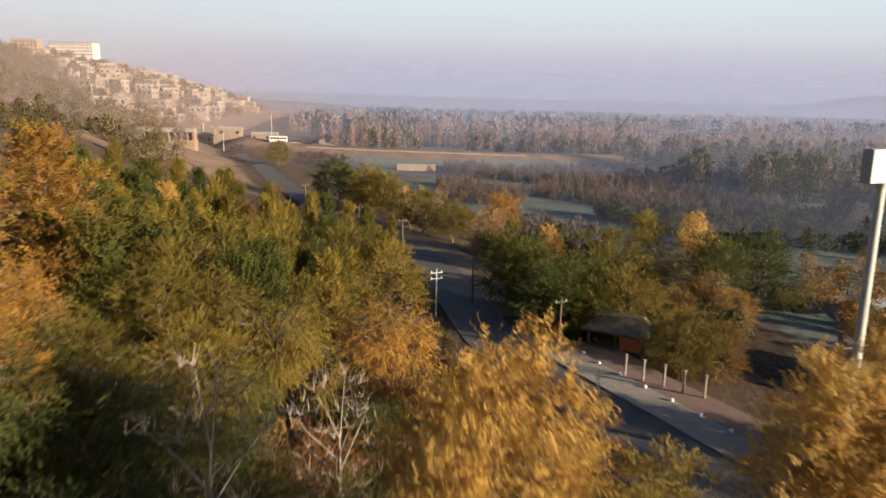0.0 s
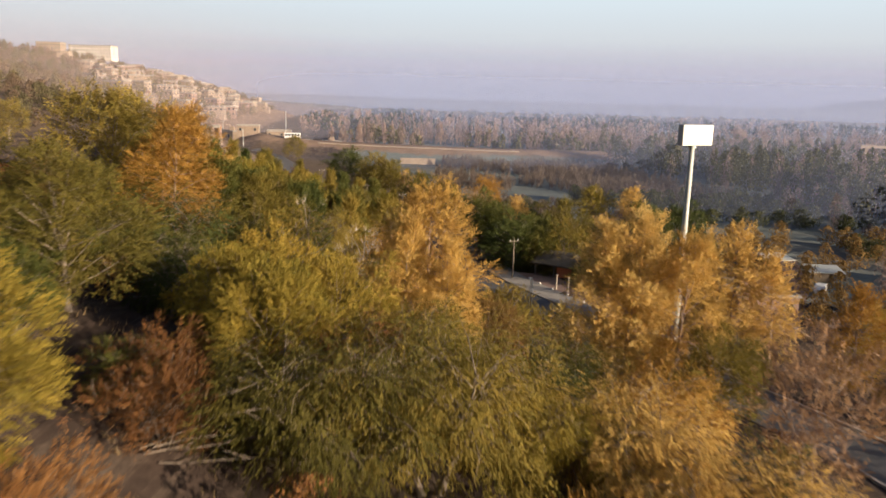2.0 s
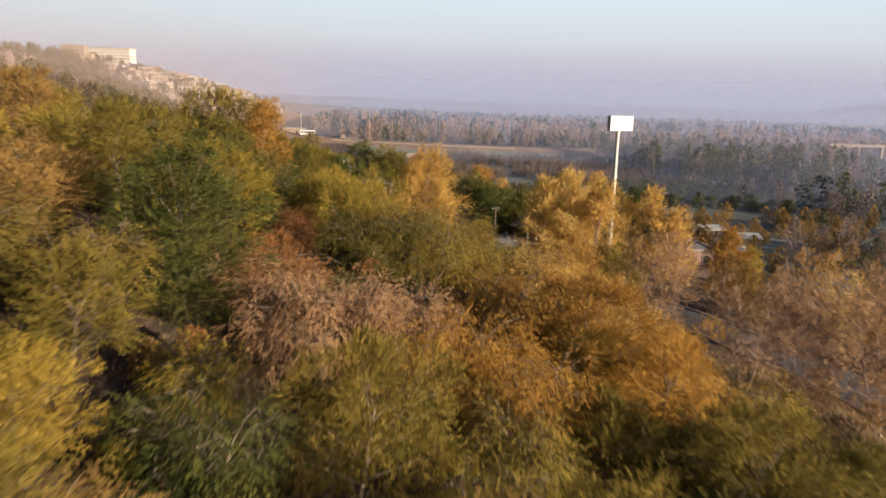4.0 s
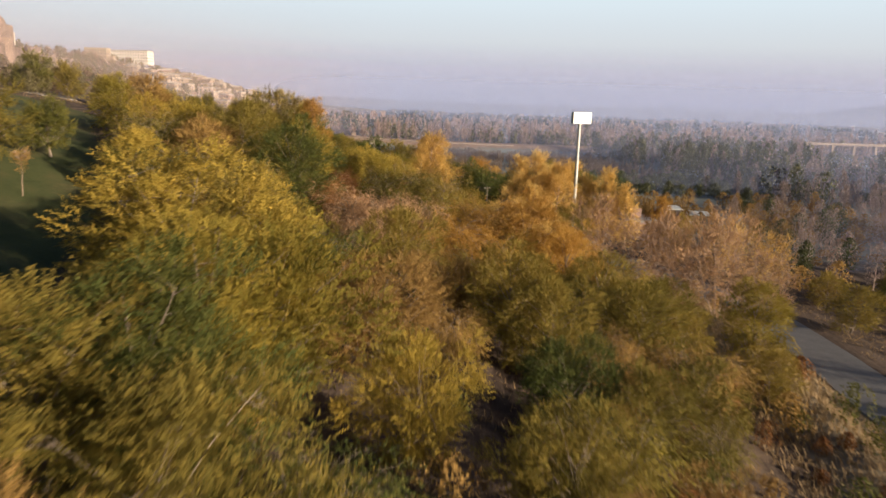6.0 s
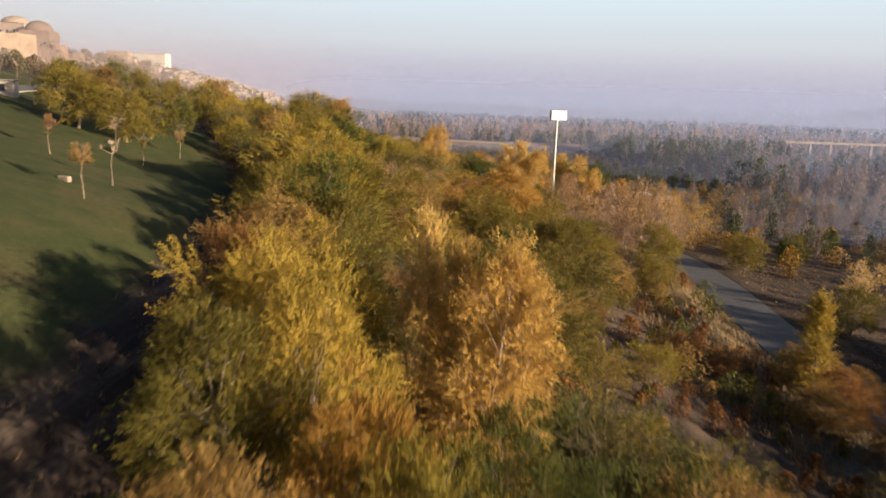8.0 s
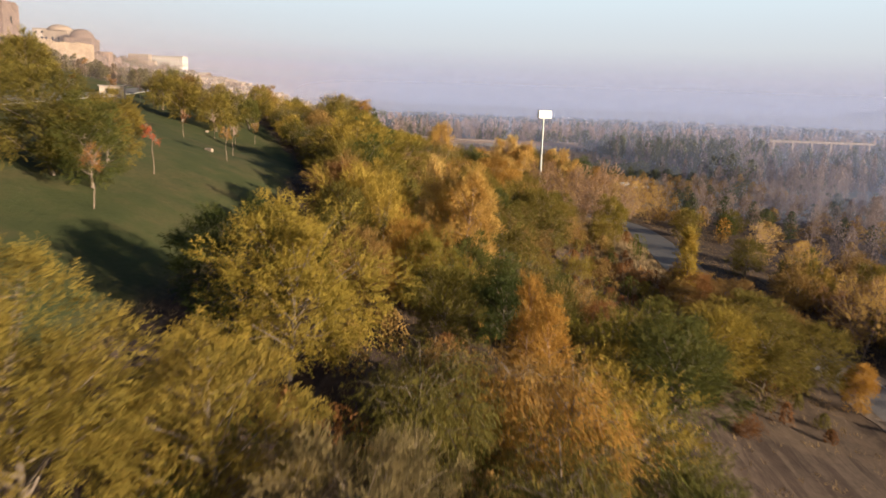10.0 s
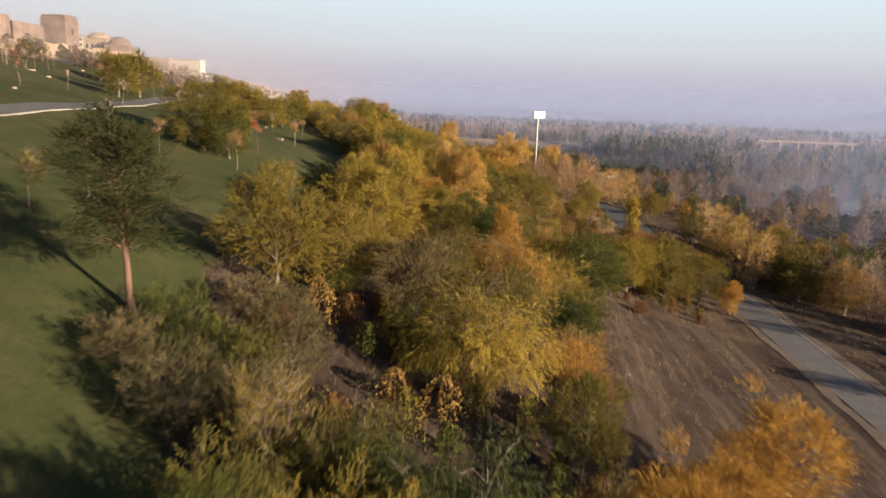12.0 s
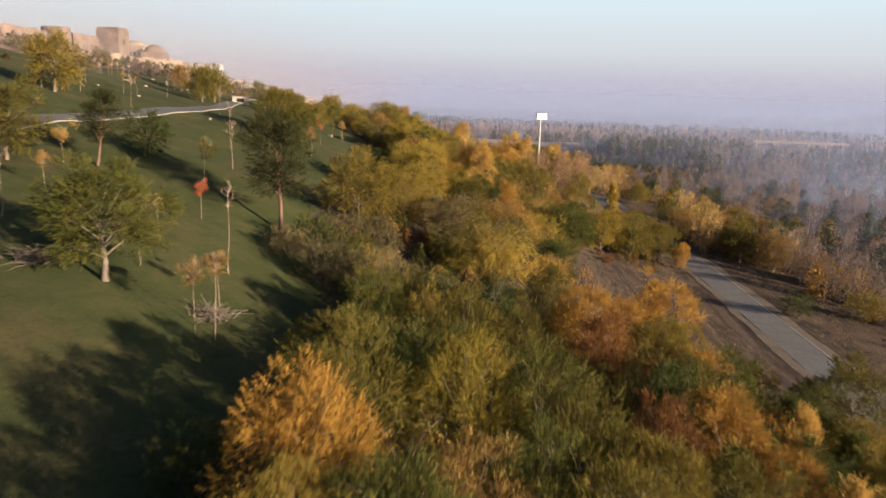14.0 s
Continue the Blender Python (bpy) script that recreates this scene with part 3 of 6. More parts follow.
# the wood on the slope and along the road, tree by tree
plant("broad", "OLIVE", -1.6, -138.3, 8.8, 0.88)
plant("golden", "GOLD", -0.8, 16.5, 12.2, 1.3)
plant("golden", "GOLD", -2.4, 14.6, 10.0, 0.8)
plant("golden", "GOLD", 9.5, -97.4, 11.2, 0.95)
plant("golden", "GOLD", 8.6, -96.6, 10.4, 0.75)
plant("golden", "GOLD", 10.4, -96.4, 9.6, 0.8)
plant("golden", "GOLD", 7.0, -95.0, 11.0, 0.65)
plant("broad", "GREEN", 10.2, -103.0, 6.2, 0.9)
plant("broad", "GREEN", 13.6, -103.4, 5.2)
plant("broad", "OLIVE", 16.8, -105.0, 5.0)
plant("broad", "GREEN", 13.0, -108.5, 5.0)
plant("broad", "BROWN", 3.4, -110.5, 5.6, 0.8)
plant("golden", "GOLD", 13.2, 29.4, 14.5)
plant("golden", "GOLD", 15.0, 28.0, 15.5)
plant("golden", "GOLD", 19.0, 27.0, 15)
plant("golden", "GOLD", 16.8, 31.2, 14)
plant("broad", "OLIVE", 21.0, 22.5, 8)
plant("golden", "GOLD", 31.0, 48.0, 14.5)
plant("golden", "GOLD", 28.5, 50.5, 13)
plant("golden", "GOLD", 34.5, 45.0, 12)
plant("twiggy", "PEACH", 24.0, 12.0, 11)
plant("twiggy", "PEACH", 33.5, -13.0, 12, 1.1)
plant("twiggy", "PEACH", 35.2, -19.5, 9)
plant("twiggy", "PEACH", 28.0, -2.0, 10.5)
plant("twiggy", "PEACH", 30.5, -8.0, 11.5)
plant("golden", "ORANGE", 38.0, 36.0, 11, 1.1)
plant("golden", "LIME", 44.0, 44.0, 8, 1.2)
plant("twiggy", "ORANGE", 48.0, 30.0, 10)
plant("twiggy", "BROWN", 52.0, 22.0, 10)
plant("broad", "GREEN", 9.5, 79.0, 8.5, 1.1)
plant("broad", "GREEN", 12.6, 77.2, 7)
plant("broad", "BROWN", 21.4, 74.5, 6, 1.2)
plant("broad", "BROWN", 24.6, 71.6, 6, 1.2)
plant("broad", "OLIVE", 16.2, 79.5, 9)
# Next five trees, at or below the view's edge, added to shade the lawn.
plant("broad", "LIME", 9.0, -206.0, 8)
plant("weep", "OLIVE", 13.0, -201.0, 8)
plant("broad", "BROWN", 14.0, -194.0, 7)
plant("weep", "LIME", 17.0, -205.0, 8)
plant("broad", "OLIVE", 5.0, -211.0, 9)
plant("shrub", "RUST", -10.8, -2.4, 3.4)
plant("golden", "ORANGE", -26.1, 39.6, 13, 1.3)
plant("golden", "ORANGE", -20.9, 24.8, 13, 1.2)
plant("broad", "OLIVE", -28.0, 28.0, 12)
plant("weep", "ORANGE", -7.4, 52.6, 8.5)
plant("weep", "OLIVE", -12.9, 40.0, 9)
plant("weep", "GREEN", -13.5, 25.7, 8.5)
plant("broad", "OLIVE", -9.6, 78.7, 9)
plant("broad", "LIME", -18.5, 66.9, 9)
plant("broad", "OLIVE", -15.6, 81.0, 9)
plant("broad", "OLIVE", -18.9, 51.6, 9)
plant("broad", "GREEN", -15.9, 69.3, 8)
plant("broad", "OLIVE", -18.4, 40.1, 9)
plant("weep", "GREEN", -11.6, 18.4, 6)
plant("shrub", "RUST", -5.6, 42.4, 3.4, 1.2)
plant("shrub", "RUST", -7.9, 29.5, 3.4)
plant("broad", "GREEN", 4.0, 89.8, 10)
plant("broad", "GREEN", 7.1, 88.0, 9)
plant("golden", "GOLD", 11.6, 105.5, 9, 1.3)
plant("golden", "LIME", 27.0, 110.0, 12.5, 1.5)
plant("golden", "GOLD", 32.0, 107.0, 12.5, 1.5)
plant("broad", "OLIVE", 19.9, 104.4, 10)
plant("broad", "GREEN", 35.3, 103.2, 10)
plant("broad", "GREEN", 42.7, 107.9, 10)
plant("broad", "GREEN", 13.5, 90.9, 8)
plant("broad", "BROWN", 30.6, 94.8, 6)
plant("weep", "GREEN", 44.6, 101.5, 6)
plant("broad", "GREEN", -30.5, 172.1, 11, 1.2)
plant("broad", "OLIVE", -22.5, 160.0, 11)
plant("broad", "OLIVE", -18.0, 157.0, 10)
plant("twiggy", "GOLD", -12.0, 146.0, 9)
plant("broad", "OLIVE", -9.0, 140.0, 9)
plant("twiggy", "GOLD", -8.5, 150.5, 8, 1.2)
plant("broad", "OLIVE", -3.5, 135.0, 8)
plant("twiggy", "BROWN", 3.5, 126.0, 8, 1.2)
plant("twiggy", "BROWN", 5.5, 118.5, 7, 1.2)
plant("twiggy", "BROWN", 8.0, 110.5, 6, 1.2)
plant("broad", "ORANGE", 5.9, 151.0, 9)
plant("twiggy", "BROWN", 1.0, 123.5, 6)
plant("twiggy", "BROWN", 4.5, 112.5, 6)
plant("broad", "LIME", -7.0, 1.6, 7.2, 0.95)
plant("broad", "LIME", -5.6, 6.4, 7.4, 0.9)
plant("weep", "LIME", -1.8, 2.9, 8)
plant("weep", "LIME", 4.2, 2.4, 6)
plant("weep", "LIME", 6.6, 1.2, 6)
plant("weep", "LIME", 1.6, 5.5, 7)
plant("shrub", "OLIVE", 11.1, 42.3, 4)
plant("broad", "LIME", -13.4, -13.0, 7.6)
plant("shrub", "RUST", -9.5, -5.3, 3.4, 0.9)
plant("shrub", "GREEN", -6.4, -3.4, 2.6, 1.1)
plant("shrub", "GREEN", -12.0, -3.0, 2.4, 1.1)
plant("broad", "LIME", -9.4, 8.6, 7.0)
plant("weep", "GREEN", -19.9, 20.7, 8)
plant("broad", "OLIVE", -18.2, 4.2, 8.5)
plant("broad", "OLIVE", -21.0, -3.5, 8)
plant("broad", "OLIVE", -18.5, -14.2, 8.5)
plant("weep", "OLIVE", -3.8, -4.0, 8)
plant("shrub", "RUST", -9.8, -13.9, 3.4)
plant("shrub", "RUST", -10.2, -17.9, 3.4)
plant("weep", "PEACH", -3.4, -26.0, 8)
plant("weep", "PEACH", -0.2, -24.6, 8, 0.9)
plant("weep", "ORANGE", 3.6, -25.4, 7.8)
plant("weep", "GOLD", 10.1, 1.8, 7.5)
plant("weep", "GOLD", 13.2, -3.4, 7.5)
plant("weep", "GOLD", 14.4, -11.2, 7)
plant("weep", "ORANGE", 16.4, -17.4, 6.5)
plant("broad", "LIME", -6.0, -61.8, 10, 1.15)
plant("broad", "LIME", -2.0, -65.6, 9)
plant("broad", "LIME", -4.0, -68.2, 9)
plant("broad", "OLIVE", -7.8, -50.9, 9)
plant("broad", "OLIVE", -9.6, -55.3, 8)
plant("broad", "GREEN", -11.5, -23.0, 9)
plant("broad", "OLIVE", -67.0, 257.4, 9)
plant("weep", "OLIVE", -24.0, 170.2, 8)
plant("weep", "RUST", -4.3, 1.9, 6.5)
plant("weep", "ORANGE", 8.0, -26.6, 7.4)
plant("broad", "OLIVE", 0.3, -36.6, 7)
plant("weep", "ORANGE", 13.1, 8.5, 7.5)
plant("weep", "ORANGE", 18.4, -9.7, 6.5)
plant("broad", "OLIVE", 17.5, -31.6, 7.5)
plant("broad", "OLIVE", 9.0, -44.7, 8)
plant("broad", "OLIVE", 23.2, -29.7, 7)
plant("broad", "BROWN", 1.7, -55.9, 7, 1.2)
plant("broad", "OLIVE", 11.3, -48.2, 7)
plant("broad", "LIME", 4.0, -64.9, 6)
plant("broad", "BROWN", 5.2, -43.8, 6)
plant("broad", "GREEN", -3.1, -73.7, 8.5)
plant("broad", "OLIVE", -4.3, -76.4, 8)
plant("broad", "OLIVE", -0.3, -77.8, 8)
plant("broad", "OLIVE", 19.1, -38.4, 7)
plant("broad", "BROWN", -3.6, -83.2, 7)
plant("weep", "OLIVE", -0.9, -81.6, 7)
plant("weep", "RUST", 2.2, -78.8, 6)
plant("broad", "OLIVE", 10.8, -68.0, 6.5)
plant("broad", "GREEN", 12.1, -57.7, 6)
plant("shrub", "BROWN", 14.8, -71.8, 3.8)
plant("shrub", "BROWN", 17.6, -63.0, 3.4)
plant("shrub", "BROWN", 6.8, -87.4, 4.0, 1.2)
plant("broad", "RUST", -1.0, -96.4, 8.0, 0.6)
plant("broad", "LIME", 1.2, -98.4, 8.6, 0.8)
plant("broad", "LIME", 1.5, -94.4, 8)
plant("broad", "OLIVE", 1.7, -104.6, 7.6, 0.72)
plant("broad", "LIME", 3.9, -101.9, 8.2, 0.78)
plant("broad", "ORANGE", 5.8, -106.6, 6.6, 0.7)
plant("broad", "GREEN", 3.0, -91.5, 7.5)
plant("shrub", "LIME", 22.2, -72.9, 3)
plant("shrub", "RUST", 26.6, -62.6, 3)
plant("shrub", "RUST", 31.5, -61.4, 2.5)
plant("shrub", "OLIVE", 17.1, -79.3, 3)
plant("spire", "LIME", 36.3, -67.6, 8.8, 1.0)
plant("broad", "OLIVE", 65.6, 8.9, 6)
plant("shrub", "GREEN", 17.0, -97.4, 4.0)
plant("shrub", "RUST", 20.7, -97.5, 3.2)
plant("shrub", "BROWN", 18.5, -98.1, 4)
plant("shrub", "OLIVE", 15.5, -92.8, 4)
plant("broad", "OLIVE", 23.5, -35.4, 6)
plant("broad", "LIME", 2.4, -124.3, 9)
plant("broad", "GREEN", -1.3, -120.8, 7)
plant("broad", "LIME", 7.9, -107.9, 6.6, 0.72)
plant("broad", "OLIVE", 9.7, -113.6, 5.8, 0.8)
plant("weep", "BROWN", 11.8, -125.2, 7)
plant("weep", "ORANGE", 14.1, -127.0, 8, 0.9)
plant("weep", "OLIVE", 15.0, -133.1, 7)
plant("shrub", "LIME", 19.2, -113.8, 4)
plant("twiggy", "GOLD", 63.0, -36.2, 6.5)
plant("twiggy", "RUST", 52.8, -71.0, 6)
plant("broad", "DULL", 8.4, -137.8, 6.6, 0.9)
plant("weep", "OLIVE", 9.1, -128.8, 7)
plant("broad", "OLIVE", 3.2, -135.6, 7)
plant("golden", "ORANGE", 15.4, -119.6, 7.6, 0.9)
plant("golden", "ORANGE", 14.2, -116.6, 7.6, 0.8)
plant("broad", "GREEN", 20.8, -130.7, 3.8, 1.0)
plant("shrub", "BROWN", 20.4, -136.4, 3.2)
plant("shrub", "ORANGE", 19.6, -139.6, 3.2)
plant("shrub", "BROWN", 21.2, -142.0, 2.4)
plant("weep", "LIME", 9.8, -143.9, 6.5, 0.8)
plant("weep", "OLIVE", 11.8, -138.4, 7)
plant("shrub", "GREEN", 21.5, -127.0, 3.5)
plant("shrub", "DULL", -1.4, -144.2, 3.0)
plant("shrub", "GREEN", 2.6, -137.6, 2.5)
plant("twiggy", "OLIVE", 5.2, -161.4, 6)
plant("weep", "GREEN", 8.0, -160.2, 6.4)
plant("weep", "LIME", 13.1, -144.1, 8)
plant("weep", "GREEN", 12.7, -162.8, 8)
plant("broad", "GREEN", 6.4, -169.9, 6.2, 0.85)
plant("broad", "OLIVE", 12.4, -171.4, 7.2, 1.0)
plant("broad", "OLIVE", 16.2, -170.7, 6.4, 0.85)
plant("broad", "ORANGE", 20.6, -163.8, 7.5, 0.85)
plant("weep", "OLIVE", 17.9, -162.3, 7)
plant("broad", "ORANGE", 28.7, -151.6, 7.5)
plant("broad", "RUST", 21.7, -168.3, 7, 0.85)
plant("broad", "OLIVE", 29.4, -159.5, 6.2, 0.85)
plant("broad", "OLIVE", 19.0, -152.1, 6, 0.85)
plant("broad", "DULL", 3.0, -150.4, 6.0, 0.8)
plant("shrub", "OLIVE", 6.7, -161.6, 5)
plant("broad", "ORANGE", 8.0, -193.7, 8.3, 0.85)
plant("broad", "OLIVE", 8.3, -190.2, 7.8, 0.85)
plant("broad", "LIME", 13.6, -184.4, 7.8, 0.85)
plant("broad", "GREEN", 17.0, -181.0, 7.8, 0.85)
plant("broad", "GREEN", 16.4, -191.4, 7.2, 0.85)
plant("broad", "OLIVE", 18.8, -186.4, 7.8, 0.85)
plant("broad", "GREEN", 28.7, -173.2, 7.8)
plant("broad", "GREEN", 24.6, -176.1, 7, 0.85)
plant("broad", "ORANGE", 28.3, -177.0, 7, 0.85)
plant("spire", "GOLD", 34.5, -172.9, 6)
plant("spire", "GREEN", 33.9, -170.9, 6)
plant("spire", "GREEN", 35.8, -175.0, 6)
plant("spire", "GREEN", 26.4, -183.0, 6)
plant("broad", "OLIVE", 40.7, -165.8, 8.3)
plant("broad", "GREEN", 11.5, -197.2, 7.8, 0.85)
plant("broad", "OLIVE", 8.6, -199.0, 7.4, 0.85)
plant("broad", "OLIVE", 19.9, -192.6, 7.8, 0.85)
plant("shrub", "GREEN", 2.8, -191.4, 3.2)
plant("broad", "OLIVE", 26.0, -186.0, 6.5, 0.9)
plant("broad", "ORANGE", 29.5, -181.0, 6.0, 0.9)
plant("broad", "GREEN", 33.0, -178.0, 5.5, 0.9)
plant("broad", "OLIVE", 36.0, -183.0, 6.0, 0.9)
plant("broad", "LIME", 38.5, -175.5, 6.0, 0.85)
plant("broad", "RUST", 24.0, -180.5, 6.5, 0.85)
plant("broad", "OLIVE", 22.5, -187.5, 7.0, 0.9)
plant("broad", "BROWN", 41.5, -178.0, 6.2, 0.9)
plant("spire", "GREEN", 27.5, -190.5, 6.8)
# Next six trees are out of view, added to shade lawn and lower wood.
plant("broad", "OLIVE", 1.5, -214.0, 8.5)
plant("broad", "OLIVE", 5.0, -221.0, 10)
plant("broad", "OLIVE", 42.0, -196.0, 11)
plant("broad", "GREEN", 44.0, -202.0, 12)
plant("broad", "OLIVE", 39.0, -205.0, 11)
plant("broad", "GREEN", 35.0, -202.0, 10)
plant("broad", "OLIVE", 27.5, -160.5, 6.2, 0.9)
plant("broad", "ORANGE", 30.0, -165.5, 6.2, 0.9)
plant("broad", "OLIVE", 33.5, -163.0, 5.4, 0.9)
plant("broad", "ORANGE", 25.0, -156.5, 5.8, 0.9)
plant("broad", "GREEN", 36.0, -168.0, 5.8, 0.9)
plant("broad", "OLIVE", 39.0, -170.5, 5.4, 0.9)
plant("shrub", "DULL", -0.6, -158.0, 4.2, 0.9)
plant("shrub", "GREEN", 0.8, -153.5, 4.4, 0.9)
plant("shrub", "DULL", 3.4, -156.6, 4.4, 0.9)
plant("shrub", "GREEN", 4.6, -166.2, 4.6, 0.9)
plant("shrub", "GREEN", 6.2, -172.6, 4.4, 0.9)
plant("shrub", "OLIVE", 7.6, -177.0, 5.0, 0.9)
plant("shrub", "GREEN", 6.8, -181.5, 4.6, 0.9)
plant("shrub", "OLIVE", 9.6, -166.6, 5.0, 0.9)
plant("shrub", "GREEN", -3.0, -151.5, 4.2, 0.9)
plant("shrub", "DULL", -4.6, -154.4, 3.0, 0.9)
plant("shrub", "GREEN", 9.8, -176.4, 5.4, 0.9)
plant("shrub", "OLIVE", 13.4, -177.6, 5.6, 0.9)
plant("shrub", "GREEN", 21.0, -176.0, 5.2, 0.9)
plant("shrub", "RUST", 24.6, -170.6, 5.0, 0.9)
plant("shrub", "OLIVE", 26.0, -166.0, 4.8, 0.9)
plant("shrub", "GREEN", 32.0, -167.5, 4.6, 0.9)
plant("shrub", "ORANGE", 31.2, -171.8, 4.8, 0.9)
plant("spire", "GREEN", 30.5, -189.0, 6.2)
plant("spire", "OLIVE", 33.0, -187.0, 6.4)
plant("spire", "GREEN", 35.5, -189.5, 7.0)
plant("spire", "GREEN", 24.5, -193.0, 7.0)
plant("spire", "GREEN", 38.5, -186.0, 6.5)
plant("spire", "GOLD", 32.0, -183.5, 6.2)
plant("spire", "GREEN", 29.0, -195.0, 6.8)
plant("spire", "GREEN", 21.5, -196.0, 7.2)
plant("spire", "GREEN", -43.4, 75.3, 9)
plant("spire", "LIME", -41.4, 75.6, 8)
plant("spire", "GREEN", -36.0, 69.3, 8)
plant("spire", "BROWN", -34.7, 66.1, 7)
plant("spire", "GREEN", -36.3, 76.1, 9)
plant("spire", "GREEN", -33.8, 74.3, 8)
plant("spire", "GOLD", -34.7, 81.8, 8)
plant("spire", "GREEN", -32.8, 83.7, 8)
plant("spire", "LIME", -31.1, 76.2, 7)
plant("spire", "OLIVE", -32.1, 96.1, 8)
plant("spire", "BROWN", -27.0, 84.8, 7)
plant("spire", "LIME", -27.0, 89.9, 8)
plant("spire", "OLIVE", -24.3, 87.6, 8)
plant("spire", "LIME", -25.6, 100.3, 7)
plant("spire", "OLIVE", -23.7, 104.4, 8)
plant("spire", "GREEN", -29.3, 80.1, 8)
plant("spire", "GREEN", -28.0, 55.5, 8)
plant("spire", "OLIVE", -31.2, 87.8, 9)
plant("spire", "GREEN", -29.1, 52.6, 9)
plant("twiggy", "RUST", -37.9, 139.0, 6)
plant("twiggy", "RUST", -47.7, 107.3, 6)
plant("broad", "GREEN", 25.0, -108.7, 6.5, 1.0)
plant("broad", "LIME", 30.2, -99.6, 7.0, 1.1)
plant("broad", "OLIVE", 35.4, -96.9, 7.2, 1.1)
plant("broad", "OLIVE", 40.4, -93.5, 6.8, 1.0)
plant("broad", "BROWN", 38.5, -79.5, 5.6, 1.1)
plant("broad", "BROWN", 42.0, -83.0, 6.0, 1.0)
plant("broad", "OLIVE", 57.0, -84.0, 7.0)
plant("broad", "BROWN", 61.5, -88.0, 7.2)
plant("broad", "OLIVE", 58.5, -77.5, 7.4)
plant("broad", "GREEN", 64.0, -80.0, 7.6)
plant("broad", "BROWN", 63.0, -73.0, 7.4)
plant("broad", "OLIVE", 67.0, -66.0, 7.6)
plant("broad", "GREEN", 68.5, -74.5, 8.0)
plant("broad", "OLIVE", 63.5, -57.0, 7.4)
plant("broad", "BROWN", 66.0, -48.0, 7.4)
plant("broad", "GREEN", 23.7, -103.3, 6)
plant("shrub", "LIME", 20.0, -109.6, 5)
plant("orchard", "ORANGE", 44.0, -95.7, 4.5, 0.8)
plant("twiggy", "GOLD", 51.6, -80.4, 9)
plant("twiggy", "RUST", 56.5, -70.4, 7)
plant("shrub", "RUST", 30.3, -108.4, 1.6)
plant("shrub", "GREEN", 21.7, -123.9, 3.5)
plant("broad", "OLIVE", 15.4, -57.1, 6)
plant("broad", "OLIVE", 30.5, -37.2, 5)
plant("twiggy", "ROSE", 60.6, -82.7, 7)
plant("twiggy", "ROSE", 65.0, -84.3, 8)
plant("twiggy", "ORANGE", 64.9, -97.4, 6)
plant("shrub", "ORANGE", 70.0, -97.8, 4)
plant("shrub", "GREEN", 53.3, -121.4, 3)
plant("shrub", "OLIVE", 63.9, -117.1, 4)
plant("weep", "OLIVE", 0.7, -2.6, 9)
plant("spire", "LIME", -53.4, 85.0, 8.2)
plant("spire", "GREEN", -49.5, 81.8, 9.3)
plant("spire", "OLIVE", -47.2, 83.5, 8.3)
plant("spire", "GREEN", -47.7, 87.2, 7.7)
plant("spire", "OLIVE", -44.6, 87.9, 9)
plant("spire", "OLIVE", -48.8, 98.6, 7.2)
plant("spire", "GREEN", -42.9, 92.9, 7.6)
plant("spire", "GREEN", -39.1, 88.3, 9.1)
plant("spire", "OLIVE", -37.7, 89.4, 9.1)
plant("spire", "GREEN", -38.0, 99.3, 7.7)
plant("spire", "OLIVE", -33.8, 94.4, 9)
plant("spire", "OLIVE", -34.5, 101.7, 8.3)
plant("spire", "OLIVE", -27.5, 96.6, 8.6)
plant("spire", "OLIVE", -25.1, 111.4, 7.3)
plant("spire", "GREEN", -22.1, 107.7, 8.5)
plant("spire", "OLIVE", -19.5, 112.3, 7.7)
plant("spire", "GREEN", -15.4, 100.3, 9.2)
plant("spire", "OLIVE", -13.0, 109.9, 7)
plant("spire", "LIME", -40.4, 63.2, 9.2)
plant("spire", "OLIVE", -45.3, 77.9, 7.6)
plant("spire", "GREEN", -45.5, 83.7, 7)
plant("spire", "OLIVE", -37.4, 69.9, 9.5)
plant("spire", "OLIVE", -38.5, 77.8, 8.1)
plant("spire", "GREEN", -36.8, 77.5, 8.8)
plant("spire", "GREEN", -36.0, 87.1, 7.3)
plant("spire", "LIME", -29.4, 75.4, 8.6)
plant("spire", "LIME", -31.4, 85.8, 8)
plant("spire", "OLIVE", -27.2, 78.4, 8.6)
plant("spire", "OLIVE", -23.1, 80.3, 8.9)
plant("spire", "OLIVE", -23.8, 94.0, 7.1)
plant("spire", "GREEN", -19.1, 88.0, 8)
plant("spire", "GREEN", -16.7, 87.1, 8.2)
plant("spire", "GREEN", -15.5, 84.8, 9.2)
plant("spire", "LIME", -11.6, 84.2, 9)
plant("spire", "OLIVE", -31.7, 51.1, 9.4)
plant("spire", "GREEN", -41.1, 71.5, 7.3)
plant("spire", "LIME", -29.7, 56.0, 8.9)
plant("spire", "GREEN", -34.8, 71.1, 7.5)
plant("spire", "OLIVE", -33.4, 69.2, 7.3)
plant("spire", "OLIVE", -26.0, 58.2, 8.4)
plant("spire", "GREEN", -29.3, 71.3, 7.8)
plant("spire", "LIME", -20.7, 52.5, 9.3)
plant("spire", "OLIVE", -25.6, 76.3, 7.1)
plant("spire", "GREEN", -22.0, 68.2, 7.7)
plant("spire", "GREEN", -21.0, 72.9, 8.1)
plant("spire", "LIME", -18.6, 69.9, 7.6)
plant("spire", "GREEN", -17.2, 74.6, 7.2)
plant("spire", "OLIVE", -13.9, 71.1, 8.3)
plant("spire", "LIME", -13.8, 78.0, 7.2)
plant("spire", "OLIVE", -30.6, 48.7, 8.2)
plant("spire", "GREEN", -27.8, 46.2, 8.8)
